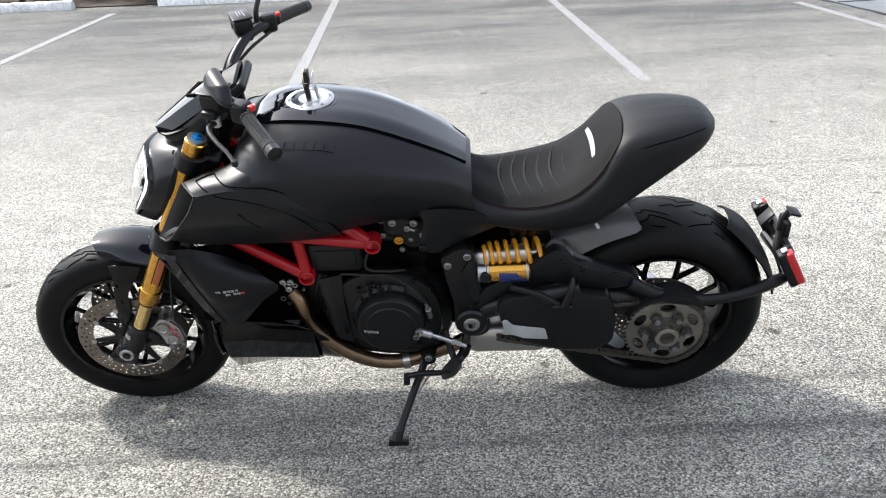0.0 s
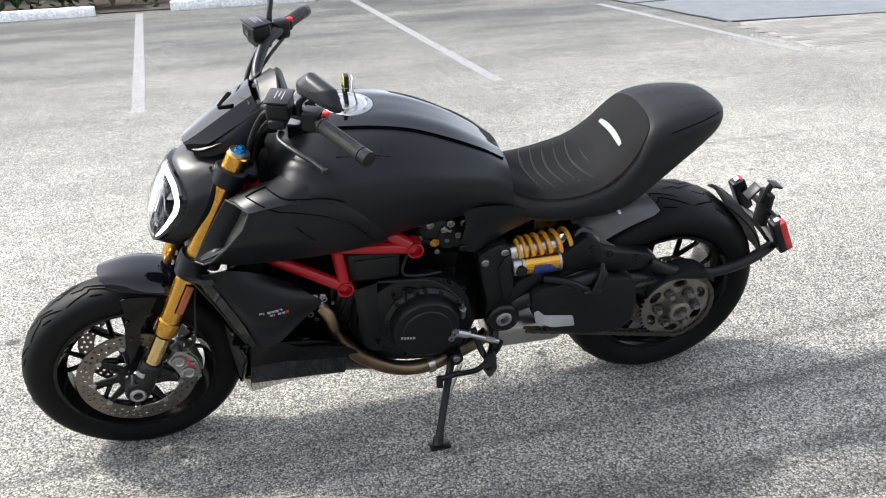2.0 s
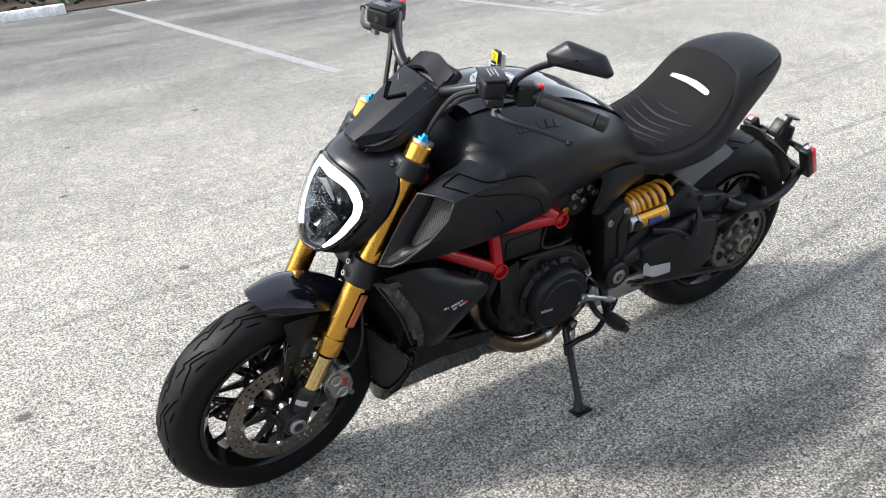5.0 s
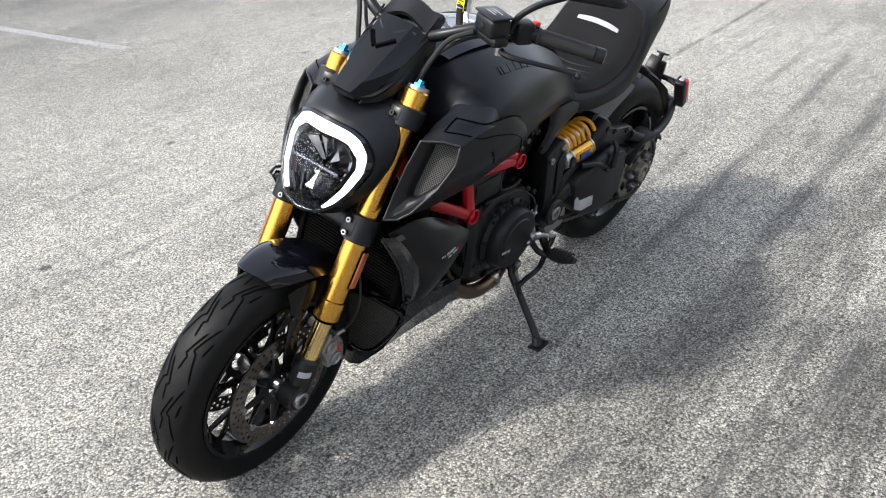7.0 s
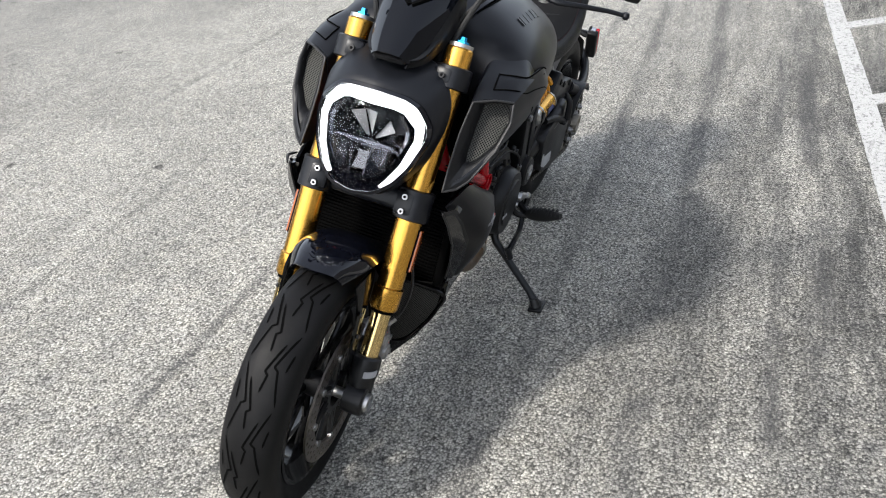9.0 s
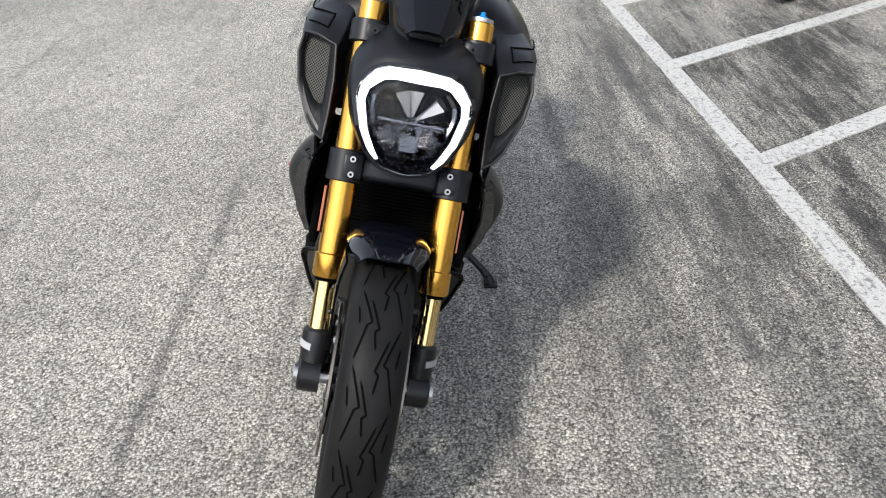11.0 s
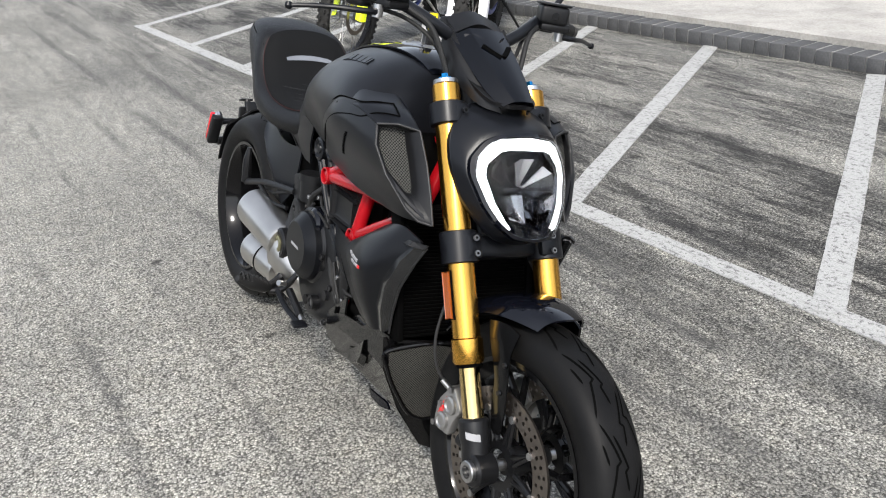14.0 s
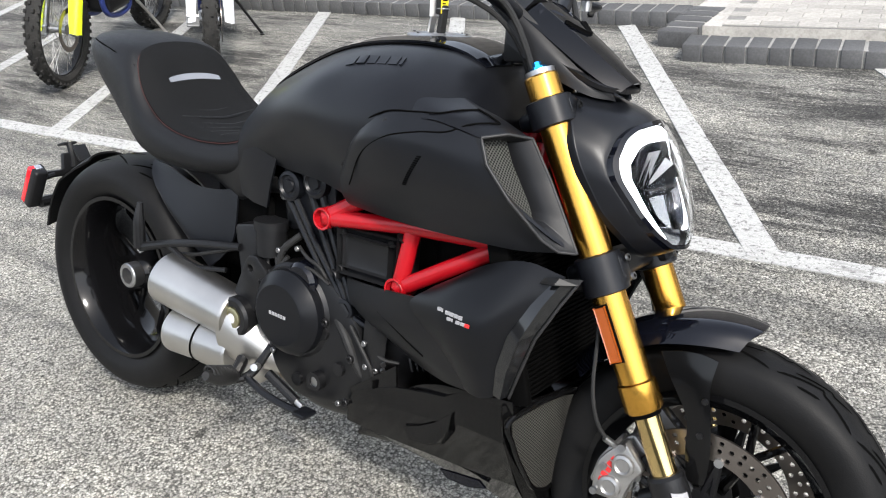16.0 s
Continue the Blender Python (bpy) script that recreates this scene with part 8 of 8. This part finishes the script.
    part("rear_fender", sheet([[(0.25, -0.08, 0.90), (0.25, 0, 0.92), (0.25, 0.08, 0.90)], [(-0.1, -0.08, 0.93), (-0.1, 0, 0.955), (-0.1, 0.08, 0.93)], [(-0.40, -0.05, 0.99), (-0.40, 0, 1.0), (-0.40, 0.05, 0.99)]], 12, 8, 0.004), plastic, bike)
    part("seat", shell([(-0.12, [(0, 0.955), (0.05, 0.95), (0.075, 0.93), (0.05, 0.91), (0, 0.91)]), (0.3, [(0, 0.95), (0.06, 0.945), (0.085, 0.92), (0.06, 0.88), (0, 0.87)]), (0.75, [(0, 0.945), (0.05, 0.94), (0.08, 0.91), (0.05, 0.86), (0, 0.85)]), (0.95, [(0, 0.97), (0.03, 0.965), (0.04, 0.95), (0.03, 0.93), (0, 0.92)])], 24, 20), LEATHER, bike)
    part("tank", shell([(0.72, [(0, 0.94), (0.07, 0.92), (0.10, 0.86), (0.08, 0.80), (0, 0.78)]), (0.95, [(0, 0.985), (0.09, 0.96), (0.13, 0.88), (0.10, 0.80), (0, 0.78)]), (1.12, [(0, 0.97), (0.06, 0.95), (0.08, 0.90), (0.06, 0.84), (0, 0.83)])], 16, 20), plastic, bike)
    part("frame", join(tube([(1.14, 0, 0.95), (1.02, 0.05, 0.62), (0.95, 0.07, 0.33), (0.62, 0.08, 0.30), (0.58, 0.08, 0.52), (0.40, 0.06, 0.80)], 0.018, 12, 30), tube([(1.14, 0, 0.95), (1.02, -0.05, 0.62), (0.95, -0.07, 0.33), (0.62, -0.08, 0.30), (0.58, -0.08, 0.52), (0.40, -0.06, 0.80)], 0.018, 12, 30)), BLUEPLASTIC, bike)
    part("engine", join(box((0.62, -0.11, 0.32), (0.95, 0.11, 0.55), 0.04, 3), moved(box((-0.06, -0.07, 0.0), (0.07, 0.07, 0.27), 0.02, 2), Matrix.Translation((0.86, 0, 0.52)) @ Matrix.Rotation(radians(12), 4, "Y"))), CASTING, bike)
    part("exhaust", tube([(0.94, 0.0, 0.66), (1.03, -0.06, 0.55), (0.9, -0.13, 0.45), (0.6, -0.14, 0.60), (0.3, -0.13, 0.74), (-0.05, -0.13, 0.83)], [0.02, 0.02, 0.02, 0.03, 0.045, 0.045], 14, 40), STEEL, bike)
    part("front_disc", disc_mesh((fa[0], 0.062, fa[2]), 0.13, 0.10, 0.004, False), DISC, bike)
    part("number_board", sheet([[(1.21, -0.09, 1.06), (1.24, 0, 1.07), (1.21, 0.09, 1.06)], [(1.29, -0.08, 0.86), (1.31, 0, 0.87), (1.29, 0.08, 0.86)]], 8, 8, 0.004), plastic, bike)
    # side stand down to the ground on its left
    th = radians(lean)
    out = 0.34
    foot = (0.52, out, out * math.tan(th) + 0.004)
    part("side_stand", tube([(0.60, 0.10, 0.38), (0.56, 0.20, 0.25), foot], [0.012, 0.010, 0.010], 10), STEEL if plastic is NEON else CASTING, bike, "thin side stand, folded out")
    part("stand_foot", box((foot[0] - 0.03, foot[1] - 0.015, foot[2] - 0.006), (foot[0] + 0.03, foot[1] + 0.015, foot[2] + 0.004), 0.003, 1), CASTING, bike)
    return bike


def nose_at(x, y, heading, lean):
    """The pose of a dirt bike whose front tyre stands at (x, y), heading in degrees."""
    h = radians(heading)
    return pose(x - 1.47 * math.cos(h), y - 1.47 * math.sin(h), 0.0, 0, 0, heading)


dirt_bike("neon yellow dirt bike with knobby tyres on its stand", nose_at(3.74, 0.62, 120, 9), NEON, NEON, "neon yellow fork guard", 9)
dirt_bike("white and blue dirt bike with knobby tyres on its stand", nose_at(2.88, 0.18, 138, 9), WHITEPLASTIC, WHITEPLASTIC, "white fork guard", 9)

# ---- setting: the car park ----
def flat(name, outline, z0, z1, material, label, kind="structure", category=""):
    ob = new(name, link_mesh(name, plate(outline, z0, z1, plane="xy"), material, 0))
    return tagged(ob, label, category, "", kind)


def ground_sheet():
    """One sheet out to the horizon, finer and slightly uneven near the machine."""
    xs = np.concatenate([[-900, -200, -60, -25], np.linspace(-12, 14, 105), [25, 60, 200, 900]])
    ys = np.concatenate([[-900, -200, -60, -20], np.linspace(-9, 15, 97), [25, 60, 200, 900]])
    rows = []
    for y in ys:
        row = []
        for x in xs:
            near = max(0.0, 1 - abs(x) / 13) * max(0.0, 1 - abs(y - 3) / 12)
            z = 0.002 * near * noise.noise((x * 0.5, y * 0.5, 0.0))
            # a slight dip under the front tyre
            z -= 0.010 * math.exp(-((x + 0.98) ** 2 + (y - 2.52) ** 2) / 0.10)
            row.append((x, y, z - 0.002))
        rows.append(row)
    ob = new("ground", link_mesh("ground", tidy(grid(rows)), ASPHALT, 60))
    return tagged(ob, "worn grey asphalt with pale stones, rubber streaks and oil spots", "ground", "", "structure")


ground_sheet()


def stripe(a, b, w, label="faded white parking line on grey asphalt", top=0.0022, paint=LINE):
    """A painted line, a thin skin on the ground with ragged edges."""
    a, b = Vector((*a, 0)), Vector((*b, 0))
    d = b - a
    side = Vector((-d.y, d.x, 0)).normalized() * w / 2
    n = max(6, int(d.length / 0.06))
    rows = []
    for i in range(n + 1):
        p = a + d * i / n
        e0, e1 = (1 + 0.07 * noise.noise(p * 9.0 + Vector((0, 0, k))) for k in (1.0, 7.0))
        rows.append([p + side * e0 + Vector((0, 0, -0.004)), p + side * e0 + Vector((0, 0, top)), p - side * e1 + Vector((0, 0, top)), p - side * e1 + Vector((0, 0, -0.004))])
    ob = new("parking_line", link_mesh("parking_line", tidy(grid(rows)), paint, 0))
    return tagged(ob, label, "marking", "parking lines", "structure")


for a, b in [((-4.42, 7.0), (-4.66, 13.1)), ((-1.19, 7.0), (-1.46, 13.7)), ((1.69, 6.97), (1.66, 13.6)), ((4.68, 7.0), (4.58, 11.2)), ((8.28, 7.1), (8.08, 9.6)), ((-7.4, 7.0), (-7.6, 13.1))]:
    stripe(a, b, 0.105, paint=LINEOLD)
stripe((-3.2, 0.89), (6.78, 1.43), 0.095, "long worn white line along the bays")
for x, y in [(-1.90, 0.95), (-0.66, 1.02), (0.57, 1.09), (1.75, 1.15), (2.95, 1.22), (4.17, 1.27), (5.33, 1.33), (6.68, 1.40)]:
    reach = 1.0 if x > -1.5 else 0.9
    stripe((x, y + 0.02), (x + 1.62 * reach, y - 2.56 * reach), 0.105, "angled white bay line on dark asphalt", 0.0040)

# the walk behind the near bays with its brick kerb
KX, KY = -1.80, 0.085


def kerb_y(x):
    return KY * (x - 0.5) + KX


def kerb_run(p0, p1, name, label, depth=0.20, height=0.090):
    """A course of dark bricks on edge with pale joints; the bricks are parts of the kerb."""
    p0, p1 = Vector((*p0, 0)), Vector((*p1, 0))
    d = (p1 - p0)
    n = int(d.length / 0.112)
    along = d.normalized()
    back = Vector((along.y, -along.x, 0))
    m = Matrix.Identity(4)
    m.col[0][:3], m.col[1][:3], m.col[3][:3] = along, back, p0
    holder = new(name, link_mesh(name, box((0.03, 0.012, -0.02), (d.length - 0.03, depth - 0.012, height - 0.004), 0.0), MORTAR, 0))
    holder.matrix_world = m
    tagged(holder, label, "kerb", "", "structure")
    shapes = []
    for k in range(4):
        bm = box((0.006, 0.0, -0.01), (0.106, depth, height), 0.005, 2)
        for v in bm.verts:
            v.co += Vector([0.003 * noise.noise(v.co * 14 + Vector((k * 9, i, 0))) for i in range(3)])
        shapes.append(link_mesh("brick", bm, KERBBRICK, 50))
    for i in range(n):
        b = new("brick", shapes[i % 4])
        b.parent = holder
        b.matrix_basis = pose(i * d.length / n, random.uniform(-0.003, 0.003), random.uniform(-0.003, 0.002), 0, random.uniform(-0.6, 0.6), random.uniform(-0.5, 0.5))
    return holder


E0, E1 = (0.40, -1.12), (-3.6, -1.66)
kerb_run((9.0, kerb_y(9.0)), (0.62, kerb_y(0.62)), "kerb", "dark grey brick kerb with pale joints beside the bays")
kerb_run(E0, E1, "kerb", "dark grey brick kerb of the wider walk")
kerb_run((0.42, kerb_y(0.42) + 0.02), (0.40, -1.14), "kerb", "short return of the dark brick kerb")
flat("pavement", [(9.5, kerb_y(9.5) - 0.19), (0.60, kerb_y(0.6) - 0.19), (0.60, -1.32), (-3.6, -1.86), (-8, -2.5), (-8, -9), (12, -9), (12, kerb_y(12) - 0.19)], -0.01, 0.082, CONCRETE, "pale worn concrete walk behind the brick kerb")


def walk_pavers():
    """Pale pavers on the wider part of the walk."""
    holder = new("paving", link_mesh("paving", box((0, 0, -0.02), (3.6, 2.2, 0.0), 0), MORTAR, 0))
    holder.matrix_world = pose(0.30, -1.36, 0.088, 0, 0, 187.7)
    tagged(holder, "pale rectangular pavers of the walk", "paving", "", "structure")
    me = link_mesh("paver", box((0.0015, 0.0015, -0.01), (0.1985, 0.0985, 0.006), 0.0015, 1), PAVER, 20)
    for j in range(14):
        for i in range(17):
            b = new("paver", me)
            b.parent = holder
            b.matrix_basis = pose(i * 0.2 + (0.1 if j % 2 else 0.0), j * 0.1 + 0.01, random.uniform(-0.001, 0.001))
    return holder


walk_pavers()

# far side: wheel stops, blue-grey patch with tar joints, planting bed
def wheel_stop(x, y, length):
    sec = [(-0.085, 0.0), (-0.085, 0.05), (-0.055, 0.125), (-0.035, 0.135), (0.035, 0.135), (0.055, 0.125), (0.085, 0.05), (0.085, 0.0)]
    n = 40
    rows = []
    for i in range(n + 1):
        u = i / n
        end = 0.9 if i in (0, n) else 1.0
        rows.append([(length * u, a * end + 0.004 * noise.noise((u * 30, b * 40, x)), b * (0.96 if i in (0, n) else 1.0) + (0.006 * noise.noise((u * 24, a * 30, x + 5)) if b > 0 else 0)) for a, b in sec])
    ob = new("wheel_stop", link_mesh("wheel_stop", tidy(grid(rows, wrap=True, caps=True)), STOPPAINT, 40))
    ob.matrix_world = pose(x, y, 0)
    tagged(ob, "chipped white-painted concrete wheel stop before the planting", "wheel stop", "wheel stops")
    return ob


for x in (-7.65, -4.20, -1.02, 2.28):
    wheel_stop(x, 13.86 + random.uniform(-0.05, 0.05), 2.13)
flat("patch", [(5.15, 8.9), (7.5, 8.6), (12.0, 8.9), (12.5, 13.2), (5.0, 12.6), (4.9, 10.8)], -0.004, 0.004, BLUEGREY, "blue-grey ground patch edged with tar")
for a, b in [((5.15, 8.92), (7.5, 8.62)), ((7.5, 8.62), (12, 8.9)), ((5.1, 8.95), (4.9, 11.6)), ((5.0, 11.0), (6.4, 11.15)), ((6.6, 11.2), (7.0, 10.2)), ((8.2, 10.4), (9.6, 10.8))]:
    a, b = Vector((*a, 0)), Vector((*b, 0))
    pts = [a + (b - a) * i / 14 + Vector((0.02 * noise.noise((i * 0.7, a.x, 1)), 0.02 * noise.noise((i * 0.7, a.x, 2)), 0.007)) for i in range(15)]
    tagged(new("tar_joint", link_mesh("tar_joint", ribbon(pts, 0.05, 0.008), TARSEAL, 0)), "black tar joint in the paving", "joint", "", "structure")


def bed_pavers():
    holder = new("pavers", link_mesh("pavers", plate([(4.85, 7.15), (12, 7.3), (12, 8.7), (5.2, 8.85)], -0.006, 0.002, plane="xy"), MORTAR, 0))
    tagged(holder, "buff pavers beside the last bay line", "paving", "", "structure")
    me = link_mesh("paver", box((0.004, 0.004, -0.004), (0.296, 0.146, 0.005), 0.002, 1), BEDPAVER, 20)
    for j in range(10):
        for i in range(20):
            x, y = 4.95 + i * 0.3 + (0.15 if j % 2 else 0), 7.2 + j * 0.15
            if y + 0.15 < 8.84:
                b = new("paver", me)
                b.parent = holder
                b.matrix_basis = pose(x, y, 0.001)


bed_pavers()
flat("planting_bed", [(-40, 14.15), (5.0, 14.0), (5.0, 17.5), (-40, 17.5)], -0.02, 0.015, MULCH, "brown mulch bed behind the wheel stops")


def hedge_and_plants():
    rng = random.Random(4)
    bm = bmesh.new()
    for i in range(5200):
        x, y = rng.uniform(-16, 5), rng.gauss(15.3, 0.35)
        z = rng.uniform(0.02, 1.25)
        c = Vector((x, y - 0.25 * (1 - z), z))
        s = rng.uniform(0.05, 0.11)
        u = Vector((rng.gauss(0, 1), rng.gauss(0, 1), rng.gauss(0, 0.6))).normalized()
        v = u.cross(Vector((rng.gauss(0, 1), rng.gauss(0, 1), rng.gauss(0, 1)))).normalized()
        k = [bm.verts.new(c + p) for p in (-u * s, v * s * 0.4 + u * 0.1 * s, u * s, -v * s * 0.4 + u * 0.1 * s)]
        bm.faces.new(k)
    ob = new("hedge", link_mesh("hedge", bm, LEAFDARK, 0))
    tagged(ob, "dense dark green hedge behind the wheel stops", "hedge", "", "stuff")


hedge_and_plants()


def broadleaf(x, y, seed):
    """A low plant of large strap-like leaves."""
    rng = random.Random(seed)
    plant = thing("broadleaf_plant", "low tropical plant with large dark green leaves", "plant", "bed plants", pose(x, y, 0.01))
    part("stem", tube([(0, 0, 0), (0.01, 0, 0.12), (0.02, 0.01, 0.25)], [0.03, 0.02], 8, 5), BARK, plant)
    for k in range(11):
        a = rng.uniform(0, 2 * math.pi)
        ln, wd = rng.uniform(0.45, 0.8), rng.uniform(0.07, 0.11)
        rows = []
        for i in range(9):
            u = i / 8
            r, z = ln * (0.25 * u + 0.6 * u * u), 0.10 + ln * (1.15 * u - 0.75 * u * u)
            w = wd * math.sin(math.pi * min(1, 0.08 + 0.92 * u)) ** 0.7 + 0.006
            c, s = math.cos(a), math.sin(a)
            rows.append([(c * r - s * w * q, s * r + c * w * q, z + 0.03 * abs(q)) for q in (-1, -0.5, 0, 0.5, 1)])
        bm = tidy(grid(rows))
        bmesh.ops.solidify(bm, geom=bm.faces[:], thickness=0.002)
        part("leaf", bm, LEAF, plant)
    return plant


for i, (x, y) in enumerate([(-4.6, 14.55), (-3.9, 14.75), (-3.2, 14.5), (-2.6, 14.7), (-6.4, 14.6), (-7.4, 14.7), (-1.9, 14.9)]):
    broadleaf(x, y, i)


# plain unseen walls, added to keep the bright horizon out of the bike's reflections
for name, outline, high in (("wall_north", [(-45, 17.6), (45, 17.6), (45, 18.0), (-45, 18.0)], 3.2), ("wall_south", [(-45, -9.4), (45, -9.4), (45, -9.0), (-45, -9.0)], 5.0),
                            ("wall_east", [(44.6, -9.0), (45, -9.0), (45, 17.6), (44.6, 17.6)], 5.0), ("wall_west", [(-45, -9.0), (-44.6, -9.0), (-44.6, 17.6), (-45, 17.6)], 5.0)):
    flat(name, outline, -0.05, high, STUCCO, "added unseen stucco wall that darkens horizon reflections")
